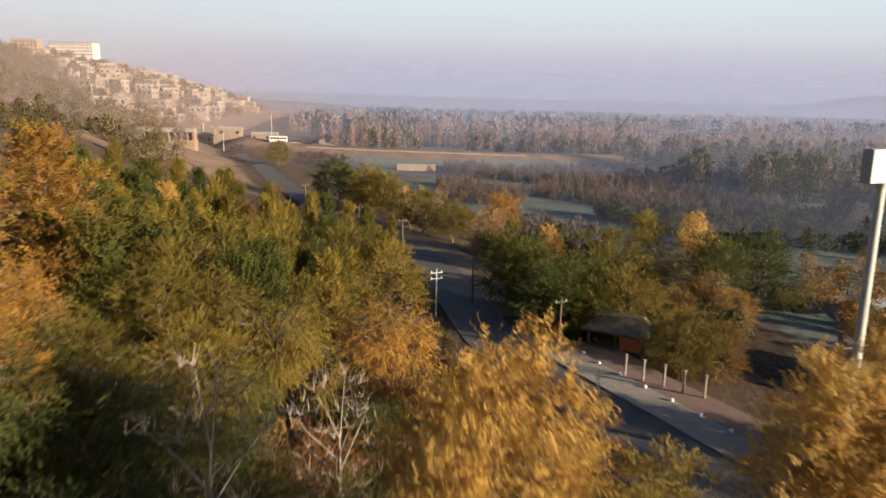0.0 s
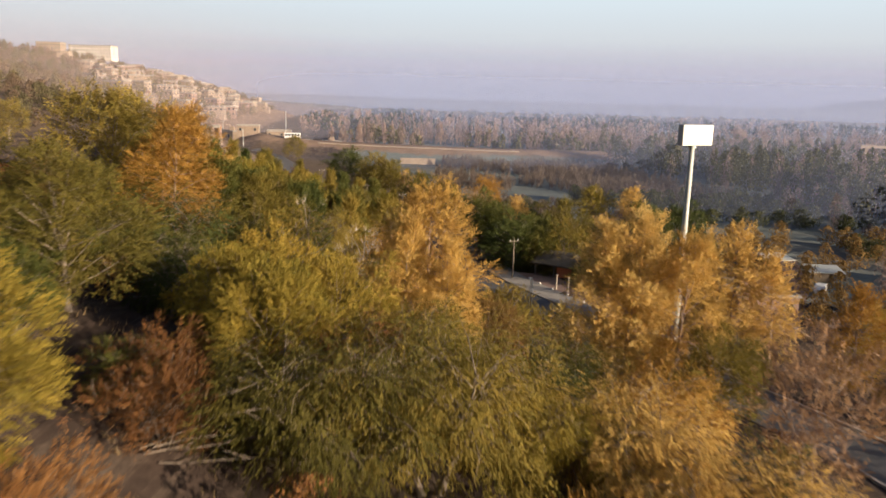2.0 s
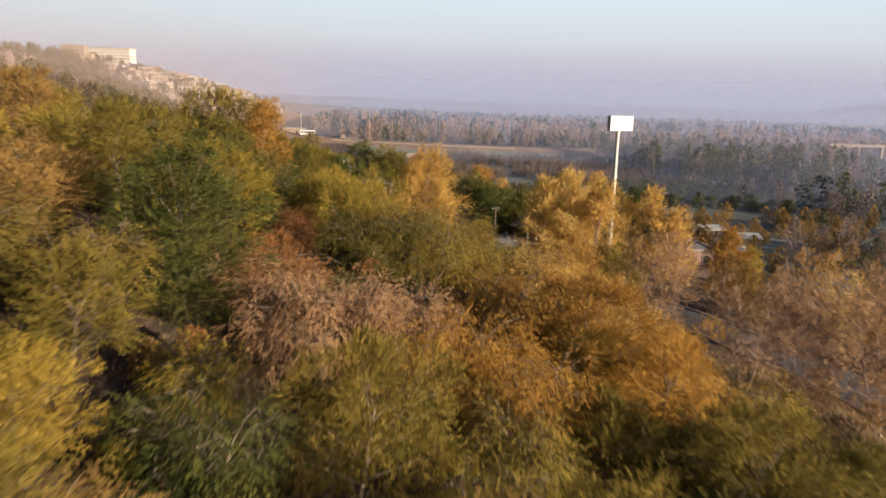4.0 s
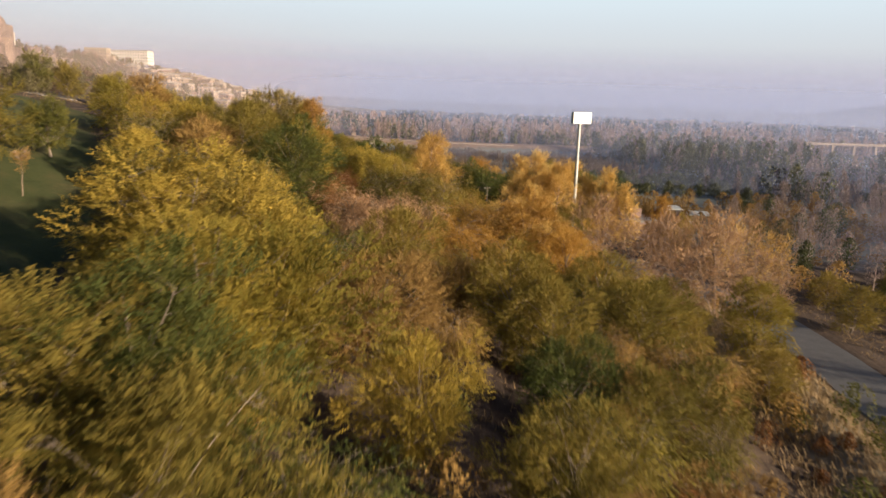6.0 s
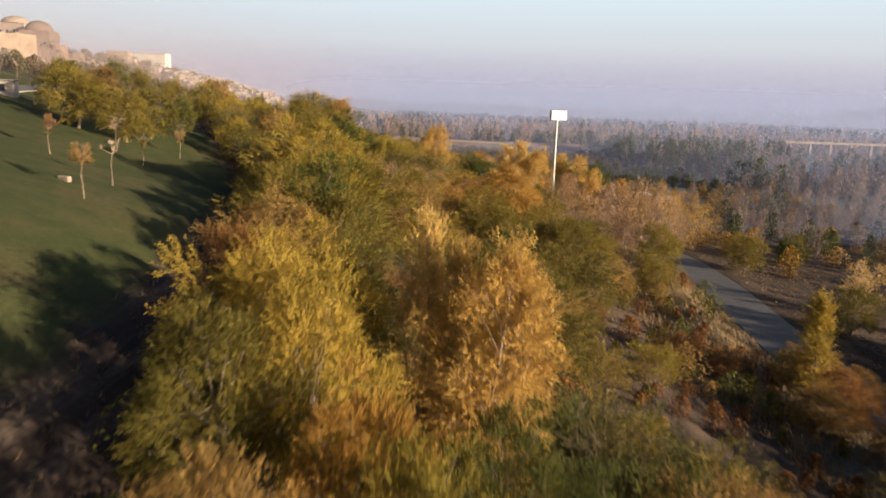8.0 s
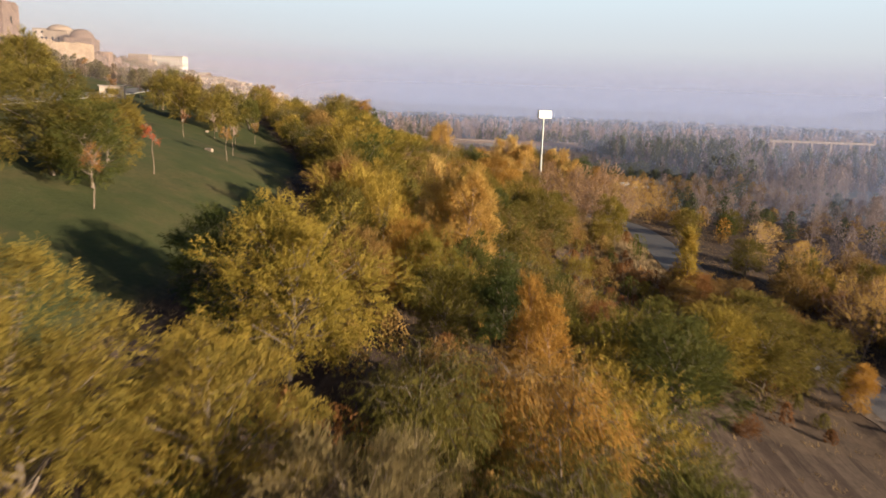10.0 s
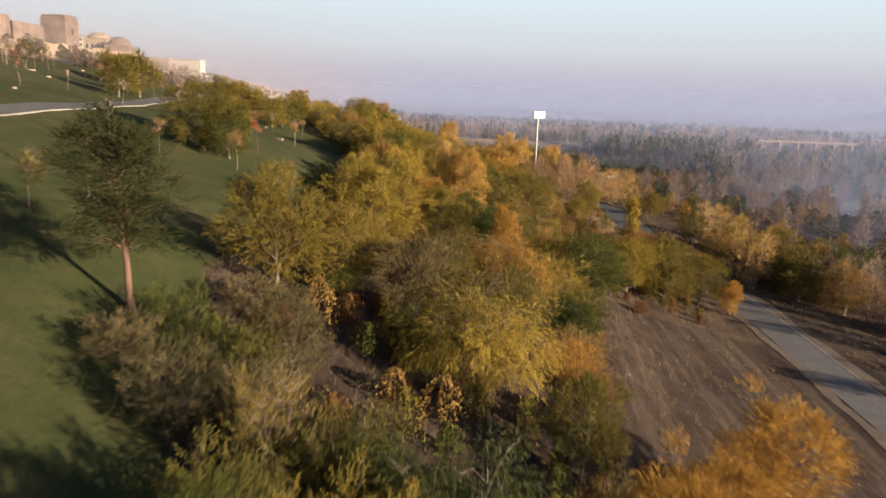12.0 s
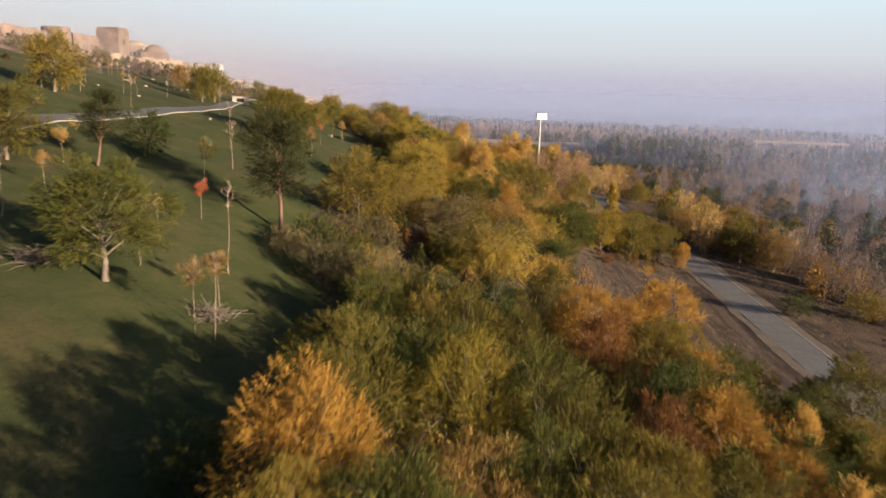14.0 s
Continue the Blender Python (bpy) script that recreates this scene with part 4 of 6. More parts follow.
plant("spire", "GREEN", -33.0, 57.5, 7.3)
plant("spire", "OLIVE", -27.1, 52.3, 7.6)
plant("spire", "GREEN", -23.0, 46.2, 8.7)
plant("spire", "LIME", -21.8, 47.5, 9)
plant("spire", "GREEN", -19.5, 44.8, 9)
plant("spire", "OLIVE", -22.3, 55.9, 7.6)
plant("spire", "OLIVE", -20.5, 55.0, 7.3)
plant("spire", "GREEN", -21.5, 60.5, 7.4)
plant("spire", "GREEN", -15.7, 49.8, 9)
plant("spire", "GREEN", -16.1, 55.4, 8)
plant("spire", "OLIVE", -15.8, 62.5, 7.8)
plant("spire", "GREEN", -14.6, 60.5, 8.3)
plant("spire", "OLIVE", -11.7, 56.7, 9)
plant("spire", "GREEN", -29.1, 44.7, 7.4)
plant("spire", "LIME", -23.6, 39.3, 9.2)
plant("spire", "OLIVE", -26.1, 45.0, 7.8)
plant("spire", "GREEN", -21.4, 38.2, 9.5)
plant("spire", "GREEN", -24.6, 49.9, 7)
plant("spire", "GREEN", -20.2, 42.6, 8.5)
plant("spire", "OLIVE", -18.0, 43.6, 8.5)
plant("spire", "OLIVE", -18.1, 46.9, 8.2)
plant("spire", "GREEN", -15.1, 42.4, 8.9)
plant("spire", "OLIVE", -17.2, 51.7, 7.3)
plant("spire", "GREEN", -13.9, 44.4, 8.7)
plant("spire", "OLIVE", -14.1, 52.4, 7)
plant("broad", "OLIVE", 32.3, -93.2, 6.5, 1.4)
plant("broad", "OLIVE", 38.1, -86.9, 6.5, 1.4)
plant("broad", "GREEN", 23.3, -113.5, 6.5, 1.3)
plant("shrub", "LIME", 18.5, -122.5, 5, 1.3)
plant("twiggy", "GOLD", 54.3, -57.1, 9)
plant("broad", "OLIVE", 34.9, -93.6, 5, 1.3)
plant("broad", "BROWN", 25.1, 90.8, 5.5, 1.2)
plant("broad", "BROWN", 32.6, 89.9, 5.5, 1.2)
plant("shrub", "GREEN", 10.7, 80.4, 5, 1.3)
plant("broad", "LIME", 32.9, -26.4, 7)
plant("broad", "OLIVE", 13.3, -81.2, 7)
plant("weep", "OLIVE", 11.0, -193.7, 8)
plant("broad", "OLIVE", 7.9, -186.0, 8)
plant("broad", "GREEN", 9.0, -183.4, 6.4)
plant("broad", "BROWN", 36.0, -66.0, 3.8, 1.2)
plant("broad", "RUST", 38.5, -63.0, 4.2, 1.2)
plant("broad", "BROWN", 40.2, -60.0, 4.0, 1.2)
plant("broad", "BROWN", 34.5, -74.0, 3.6, 1.3)
plant("broad", "RUST", 37.0, -72.0, 4.0, 1.2)
plant("broad", "BROWN", 40.5, -66.0, 4.4, 1.2)
plant("shrub", "RUST", -8.5, -22.0, 2.8, 1.2)
plant("shrub", "GREEN", -6.0, -20.0, 2.6, 1.2)
plant("shrub", "RUST", -5.2, -24.0, 2.6, 1.2)
plant("shrub", "GREEN", -10.0, -25.0, 2.8, 1.2)
plant("shrub", "RUST", -2.8, -16.5, 2.4, 1.2)
plant("shrub", "RUST", -7.2, -15.0, 3.0, 1.2)
plant("shrub", "GREEN", -4.6, -12.4, 2.4, 1.3)
plant("shrub", "BROWN", 0.4, -14.2, 2.2, 1.3)
plant("weep", "ORANGE", 6.8, -12.6, 8.6, 0.95)
plant("broad", "ORANGE", 11.4, -18.2, 8.6, 1.05)
plant("broad", "ORANGE", 15.4, -23.6, 7.6)
plant("broad", "OLIVE", 20.8, 70.0, 7.5)
plant("broad", "GREEN", 12.2, 81.5, 8.5)
plant("broad", "BROWN", 51.5, -63.0, 6.0, 1.1)
plant("broad", "OLIVE", 55.0, -58.0, 6.5)
plant("broad", "OLIVE", 52.5, -40.0, 6.0)
plant("broad", "GREEN", 58.0, -50.0, 7.0)
plant("twiggy", "BROWN", 55.5, -72.0, 8.0)
plant("broad", "BROWN", 60.0, -66.0, 6.5)
plant("twiggy", "GOLD", 58.0, -30.0, 8.0)
plant("broad", "OLIVE", 51.0, -8.0, 6.0)
plant("twiggy", "GOLD", 44.5, 16.0, 9.0)
plant("twiggy", "GOLD", 47.5, 9.0, 9.0)
plant("broad", "BROWN", 38.8, 27.0, 6.5, 0.9)
plant("broad", "GREEN", 63.4, 5.2, 5)
plant("broad", "OLIVE", 54.6, 6.3, 5)
plant("broad", "GREEN", 78.5, 25.7, 5)

# lower trees between them
plant("broad", "OLIVE", 21.3, -48.9, 5.8, lite=True)
plant("weep", "OLIVE", -18.2, -31.4, 6.3, lite=True)
plant("weep", "OLIVE", 6.8, -31.6, 5.7, lite=True)
plant("broad", "OLIVE", -14.9, 33.8, 6.2, lite=True)
plant("weep", "GREEN", -4.5, -39.5, 5.7, lite=True)
plant("broad", "LIME", -9.6, -41.0, 5.0, lite=True)
plant("broad", "BROWN", -30.5, 23.0, 4.7, lite=True)
plant("weep", "OLIVE", -29.9, 7.4, 5.9, lite=True)
plant("weep", "LIME", -24.4, -14.4, 5.8, lite=True)
plant("weep", "GREEN", -15.4, 10.5, 5.7, lite=True)
plant("weep", "OLIVE", -0.3, 24.9, 4.8, lite=True)
plant("broad", "OLIVE", -12.2, -33.5, 5.3, lite=True)
plant("weep", "GREEN", 2.4, -72.4, 4.7, lite=True)
plant("weep", "GREEN", -6.9, 36.3, 4.9, lite=True)
plant("broad", "BROWN", 11.6, -74.2, 6.2, lite=True)
plant("weep", "BROWN", -2.4, 33.3, 5.6, lite=True)
plant("weep", "GREEN", 6.5, 8.7, 5.2, lite=True)
plant("weep", "BROWN", -14.5, -44.1, 6.3, lite=True)
plant("weep", "GREEN", 9.0, 19.9, 5.0, lite=True)
plant("weep", "OLIVE", -29.6, 33.7, 6.0, lite=True)
plant("weep", "OLIVE", 2.9, 32.6, 4.9, lite=True)
plant("weep", "OLIVE", -0.8, 10.4, 6.2, lite=True)
plant("broad", "BROWN", -20.5, -20.3, 5.9, lite=True)
plant("weep", "GREEN", 1.4, -30.9, 4.8, lite=True)
plant("weep", "GREEN", -21.7, 12.3, 5.0, lite=True)
plant("weep", "LIME", 21.2, -19.6, 6.1, lite=True)
plant("broad", "BROWN", -19.1, -26.1, 6.2, lite=True)
plant("weep", "OLIVE", -24.5, -24.8, 6.3, lite=True)
plant("weep", "GREEN", -28.3, 14.0, 4.8, lite=True)
plant("broad", "OLIVE", 11.4, -29.1, 5.2, lite=True)
plant("weep", "GREEN", -5.4, 23.5, 5.6, lite=True)
plant("broad", "OLIVE", 5.2, 26.7, 5.9, lite=True)
plant("weep", "BROWN", -30.6, -4.7, 4.6, lite=True)
plant("weep", "GREEN", 15.7, 1.9, 5.4, lite=True)
plant("broad", "GREEN", -21.5, -5.2, 6.0, lite=True)
plant("weep", "BROWN", -1.5, -46.3, 5.0, lite=True)
plant("weep", "BROWN", 5.0, -50.6, 4.7, lite=True)
plant("weep", "GREEN", -16.4, -38.2, 5.9, lite=True)
plant("weep", "OLIVE", -26.6, -19.6, 6.0, lite=True)
plant("broad", "OLIVE", -18.6, 29.8, 5.9, lite=True)
plant("weep", "OLIVE", 9.7, -8.2, 5.7, lite=True)
plant("weep", "LIME", -24.9, 2.7, 5.7, lite=True)
plant("weep", "BROWN", 15.6, -44.0, 5.1, lite=True)
plant("broad", "LIME", -30.0, -13.2, 5.2, lite=True)
plant("weep", "OLIVE", 20.6, -55.0, 4.2, lite=True)
plant("weep", "GREEN", 10.4, -39.2, 5.3, lite=True)
plant("broad", "BROWN", 15.9, -51.6, 5.0, lite=True)
plant("weep", "GREEN", 16.7, -26.1, 5.8, lite=True)
plant("weep", "OLIVE", 9.6, 14.5, 5.5, lite=True)
plant("broad", "GREEN", -3.8, -54.7, 5.5, lite=True)
plant("broad", "OLIVE", -30.6, 1.0, 6.0, lite=True)
plant("broad", "LIME", 11.3, -20.0, 5.9, lite=True)
plant("broad", "LIME", -35.3, -8.8, 6.2, lite=True)
plant("weep", "BROWN", -6.8, -45.6, 4.8, lite=True)
plant("weep", "OLIVE", 14.3, -35.7, 6.0, lite=True)
plant("broad", "LIME", -26.0, -9.3, 6.0, lite=True)
plant("weep", "LIME", -6.5, -34.5, 5.0, lite=True)
plant("weep", "OLIVE", -0.7, 38.5, 5.0, lite=True)
plant("broad", "LIME", -25.4, 20.0, 5.2, lite=True)
plant("weep", "LIME", -36.7, -2.8, 5.0, lite=True)
plant("weep", "OLIVE", -13.4, -49.9, 5.9, lite=True)
plant("broad", "BROWN", -23.1, 32.8, 5.8, lite=True)
plant("weep", "LIME", 5.5, -36.9, 4.9, lite=True)
plant("broad", "LIME", -23.6, -30.2, 4.6, lite=True)
plant("broad", "GREEN", -17.4, -1.3, 4.5, lite=True)
plant("weep", "GREEN", -17.3, 15.6, 6.0, lite=True)
plant("weep", "BROWN", 22.1, -43.2, 6.1, lite=True)
plant("broad", "BROWN", 3.8, 21.2, 5.4, lite=True)
plant("weep", "LIME", 12.6, -63.0, 5.8, lite=True)
plant("weep", "OLIVE", -14.3, -28.0, 5.9, lite=True)
plant("broad", "OLIVE", -21.1, -35.8, 4.7, lite=True)
plant("golden", "GOLD", 0.5, 15.2, 9.0, 1.0)
plant("golden", "GOLD", -1.6, 16.0, 9.5, 0.9)
plant("weep", "GOLD", 8.6, -8.6, 6.4, 0.9)
plant("weep", "GOLD", 11.0, -13.0, 5.8, 0.9)
plant("broad", "LIME", -7.4, 3.6, 6.5, 0.9)
plant("broad", "LIME", -10.6, 5.0, 6.5, 0.9)
plant("shrub", "GREEN", 12.6, -93.2, 4.0)
plant("shrub", "DULL", 14.6, -95.4, 3.8)
plant("shrub", "GREEN", 17.4, -91.0, 3.2)
plant("shrub", "OLIVE", 20.8, -93.0, 3.4)
plant("shrub", "BROWN", 22.8, -95.6, 3.0)

# old trees and pines on the lawn
plant("orchard", "GREEN", -11.3, -173.3, 8, 1.1)
plant("pine", "NEEDLES", -7.0, -148.8, 11.5, 1.35)
plant("pine", "NEEDLES", -26.1, -148.0, 7.5, 1.3)
plant("broad", "OLIVE", -19.8, -106.1, 8)
plant("broad", "GREEN", -16.9, -106.2, 6.5)
plant("broad", "OLIVE", -19.9, -98.4, 6)
plant("orchard", "OLIVE", -44.3, -33.9, 6.5)
plant("orchard", "OLIVE", -47.4, -65.8, 7)
plant("orchard", "OLIVE", -45.5, -76.3, 6.5)
plant("orchard", "OLIVE", -36.9, -43.6, 6.5)
plant("orchard", "OLIVE", -31.6, -43.2, 6)
plant("orchard", "OLIVE", -31.5, -37.3, 6)
plant("orchard", "OLIVE", -64.6, 74.0, 6)
plant("orchard", "GREEN", -30.4, -31.1, 5)
plant("orchard", "BROWN", -45.9, -21.4, 6)
plant("orchard", "OLIVE", -70.3, 42.9, 7)
plant("orchard", "OLIVE", -65.7, 49.2, 7)
plant("orchard", "BROWN", -42.1, 12.7, 7)
plant("orchard", "OLIVE", -42.9, 22.5, 6)
plant("orchard", "OLIVE", -38.4, 25.6, 7)
plant("orchard", "GREEN", -73.6, 38.6, 7)
plant("orchard", "OLIVE", -46.9, -121.6, 8)
plant("orchard", "OLIVE", -32.1, -152.9, 7)
plant("orchard", "OLIVE", -53.8, -56.0, 7)
plant("orchard", "BROWN", -67.6, -37.2, 6)
plant("broad", "GREEN", -24.7, -141.1, 5)



def dead_tree(x, y, height, label):
    """A bare, forked tree with pale bark."""
    rng = random.Random(int(x * 17 + y * 5))
    v, f, ends = grow(rng, height, height * 0.3, height * 0.34, 8, 1, 0.17, "round", 0.3)
    twigs_of(v, f, ends, 5, 220, 0.8, 0.014)
    ob = thing("dead_tree", x, y, gz(x, y), label, "tree", "dead wood on the slope")
    part("trunk", mesh_from("trunk", [tuple(p) for p in v], f, PALE_BARK, True), None, ob)


dead_tree(-9.6, 20.6, 8.6, "bare forked tree with pale bark among the olive trees")
dead_tree(-6.2, 27.0, 7.4, "bare grey tree among the drooping trees")


def fallen_branches(x, y, lift, turn, label):
    """Long bare branches that lie across the bushes."""
    rng = random.Random(int(x * 9 - y * 3))
    v, f = [], []
    for k in range(6):
        a = radians(turn + rng.uniform(-60, 60))
        p = Vector((rng.uniform(-0.6, 0.6), rng.uniform(-0.6, 0.6), lift + rng.uniform(-0.3, 0.3)))
        step = Vector((math.cos(a), math.sin(a), rng.uniform(-0.05, 0.16))) * rng.uniform(0.7, 1.1)
        pts = [p + step * i + Vector((0, 0, 0.1 * math.sin(i * 1.3 + k))) for i in range(5)]
        tube(v, f, pts, [0.035, 0.028, 0.02, 0.014, 0.006], 5)
        for q in pts[2:]:
            e = q + Vector((rng.gauss(0, 0.5), rng.gauss(0, 0.5), rng.uniform(-0.1, 0.5)))
            tube(v, f, [q, q.lerp(e, 0.5), e], [0.025, 0.018, 0.006], 3)
    ob = thing("fallen_branches", x, y, gz(x, y), label, "branches", "dead wood on the slope")
    part("wood", mesh_from("wood", [tuple(p) for p in v], f, BARK, True), None, ob)


fallen_branches(-9.4, -6.6, 0.35, 35, "grey dead branches fallen over a rust-red bush")
fallen_branches(17.0, -116.0, 0.8, 120, "grey dead branches lying beside the field")

# undergrowth and lower trees that fill the wood between the large ones
fill = random.Random(5)
taken = [(o.matrix_basis.translation.x, o.matrix_basis.translation.y) for o in scene.objects if o.parent is None and o.get("category") in ("tree", "bush")]


def free(x, y, gap):
    return all((x - a) ** 2 + (y - b) ** 2 > gap * gap for a, b in taken)


def thicket(name, seed, spots, heights, material, label, leaves=760, size=0.18):
    """Low bushes grown into one another: stems and leaves, one joined mesh."""
    g = np.random.RandomState(seed)
    p = np.array(spots)
    h = np.array(heights)
    n = len(p)
    f = g.uniform(0.05, 1.0, (n, leaves)) ** 0.8
    r = (0.55 * h)[:, None] * np.sqrt(np.clip(1.02 - (f * 1.5 - 0.5) ** 2, 0.03, 1)) * g.uniform(0.25, 1, (n, leaves)) ** 0.4
    lump = g.randint(0, 9, (n, leaves))
    a = lump * 0.7 + g.normal(0, 0.22, (n, leaves))
    r = r * (0.7 + 0.4 * np.sin(lump * 2.1 + np.arange(n)[:, None]))
    z = ground(p[:, 0], p[:, 1])
    c = np.stack([p[:, 0, None] + np.cos(a) * r, p[:, 1, None] + np.sin(a) * r, z[:, None] + f * h[:, None]], -1).reshape(-1, 3)
    m = len(c)
    ax = g.normal(0, 1, (m, 3))
    ax /= np.linalg.norm(ax, axis=1)[:, None]
    out = np.stack([np.cos(a), np.sin(a), f * 1.2 - 0.2], -1).reshape(-1, 3) + g.normal(0, 0.35, (m, 3))
    b = np.cross(ax, out)
    b /= np.linalg.norm(b, axis=1)[:, None]
    ln = (size * g.uniform(0.6, 1.4, m))[:, None]
    v = np.stack([c - ax * ln * 0.5, c + b * ln * 0.3, c + ax * ln * 0.5, c - b * ln * 0.3], 1).reshape(-1, 3)
    ob = new(name, mesh_from(name, v.tolist(), np.arange(m * 4).reshape(-1, 4).tolist(), material))
    return tagged(ob, label, "undergrowth", kind="stuff")


low = {"OLIVE": ([], []), "GREEN": ([], []), "RUST": ([], []), "BROWN": ([], [])}
for _ in range(1400):
    y = fill.uniform(-205, 78)
    edge, toe = float(lawn_edge(y)), float(road_x(y)) - 6
    if y > 0:
        edge = -46
    if y < -72:
        toe = min(toe, 16 - 0.14 * (y + 100))
    x = fill.uniform(edge + (5 if y < -60 else 2), toe)
    tone = fill.choice(["OLIVE", "GREEN", "GREEN", "BROWN", "RUST"])
    if -6 < x < 3 and -8 < y < 6:
        continue
    if free(x, y, 2.2) and len(low[tone][0]) < 75:
        taken.append((x, y))
        low[tone][0].append((x, y))
        low[tone][1].append(fill.uniform(1.6, 3.6))
for k, (tone, (spots, heights)) in enumerate(low.items()):
    thicket("undergrowth", 40 + k, spots, heights, LEAVES[tone], "tangled low undergrowth of " + TONE[tone] + " bushes under the trees")

brush_spots = {"RUST": ([], []), "BROWN": ([], []), "OLIVE": ([], [])}
for _ in range(150):
    y = fill.uniform(-106, -34)
    x = float(road_x(y)) - fill.uniform(9, 29)
    tone = fill.choice(["RUST", "RUST", "BROWN", "OLIVE"])
    if free(x, y, 1.6):
        taken.append((x, y))
        brush_spots[tone][0].append((x, y))
        brush_spots[tone][1].append(fill.uniform(0.9, 2.2))
for k, (tone, (spots, heights)) in enumerate(brush_spots.items()):
    thicket("undergrowth", 50 + k, spots, heights, LEAVES[tone], "low " + TONE[tone] + " scrub on the grassy bank above the road", 520, 0.14)

# ---------------- saplings on the lawn ----------------


def sapling(x, y, height, leaf=None, size=0.5, label="", stems=1):
    """A thin staked trunk with a small tuft of leaves, or bare."""
    rng = random.Random(int(x * 31 + y * 17))
    ob = thing("sapling", x, y, gz(x, y), label, "sapling", "young trees on the lawn")
    v, f, ends = [], [], []
    for k in range(stems):
        p, pts = Vector((0.35 * k, 0.2 * k, -0.2)), []
        for i in range(6):
            pts.append(p.copy())
            p = p + Vector((rng.gauss(0, 0.06), rng.gauss(0, 0.06), (height + 0.2) / 5.4))
        tube(v, f, pts, [(0.042 if height > 5 else 0.032) * (1 - 0.13 * i) for i in range(6)], 6)
        for i in range(9):
            q = pts[4].lerp(pts[5], rng.random())
            e = q + Vector((rng.gauss(0, 0.3), rng.gauss(0, 0.3), rng.uniform(0.0, 0.8))) * size * 1.1
            tube(v, f, [q, q.lerp(e, 0.5), e], [0.025, 0.018, 0.006], 3)
            ends.append(e)
    twigs_of(v, f, ends, int(height * 10), 60, 0.5 * size + 0.25, 0.012)
    part("trunk", mesh_from("trunk", [tuple(p) for p in v], f, TWIG, True), None, ob)
    if leaf:
        part("crown", leaf_mesh("crown", int(abs(x) * 7), ends, int(2200 * size), size * 0.36, 0.075, leaf, 0.3), None, ob)
    return ob


sapling(-12.8, -154.2, 3.2, RED, 0.75, "staked young tree with a tuft of red leaves")
sapling(-24.4, -159.1, 2.8, ORANGE, 0.6, "young tree with a tuft of orange leaves")
sapling(-17.0, -78.8, 3.0, ORANGE, 0.8, "young tree with a tuft of orange leaves")
sapling(-27.9, -64.2, 2.8, RUST, 0.7, "young tree with a tuft of rust-red leaves")
sapling(-14.4, -110.7, 3.8, RUST, 0.7, "young tree with a tuft of rust-red leaves")
sapling(-16.7, -96.9, 3.8, RED, 0.6, "young tree with a tuft of red leaves")
sapling(-25.6, -43.0, 3.0, BROWN, 0.8, "young tree with a tuft of brown leaves")
sapling(-25.3, -52.8, 2.4, OLIVE, 0.8, "young tree with a tuft of olive leaves")
sapling(-12.1, -163.7, 3.4, LIME, 1.2, "young tree with bright yellow leaves")
sapling(-18.0, -141.0, 2.6, LIME, 1.6, "young bushy tree with yellow-green leaves")
sapling(-28.6, -149.7, 3.0, GOLD, 1.3, "young tree with golden leaves")
sapling(-11.2, -168.8, 2.4, LIME, 0.9, "young tree with yellow-green leaves")
sapling(-21.8, -113.2, 2.8, BROWN, 0.9, "young tree with thin brown leaves")
for bx, by, bh in ((-6.5, -164.2, 7.0), (-17.0, -135.4, 5.5), (-14.3, -172.0, 4.0), (-22.3, -167.7, 5.0), (-19.1, -71.0, 3.2),
                   (-29.3, -50.2, 3.0), (-33.0, -98.9, 4.0), (-36.3, -121.7, 5.0), (-22.4, -122.0, 5.5)):
    sapling(bx, by, bh, None, 0.8, "bare young tree with a pale thin trunk")
sapling(-3.9, -176.4, 4.4, BROWN, 0.9, "dead young tree with withered brown twigs")
sapling(-2.9, -175.8, 5.4, BROWN, 1.0, "dead young tree with withered brown twigs")
sapling(-4.7, -170.4, 3.4, BROWN, 0.8, "bare twiggy young tree")
srng = random.Random(21)
for _ in range(70):
    sx, sy = srng.uniform(-100, -46), srng.uniform(-125, 0)
    sapling(sx, sy, srng.uniform(2.2, 4.2), srng.choice([None, None, BROWN, RUST, OLIVE]), 0.6, "small staked sapling in rows on the upper lawn")

# ---------------- the tall sign ----------------
sign = thing("sign_mast", 25.27, 47.44, ROAD_Z, "tall steel mast with a blank white box sign", "sign", rz=26)
part("mast", rod(bmesh.new(), (-0.3, 0, -2.0), (-0.3, 0, 21.3), 0.36, 0.27, 16), GALVANISED, sign, "grey-green steel tube")
panel = part("panel", box(bmesh.new(), 0, 0, 21.15, 4.0, 0.75, 2.15, 0.04), SHADE_STEEL, sign, "grey sheet-steel box")
part("face", box(bmesh.new(), 0, -0.4, 21.18, 3.94, 0.06, 2.09, 0.02), WHITE_PANEL, panel, "blank white face")
part("flange", rod(bmesh.new(), (-0.3, 0, 20.9), (-0.3, 0, 21.15), 0.42, 0.42, 16), GALVANISED, sign)

# ---------------- bare poplars and thickets of the valley floor ----------------


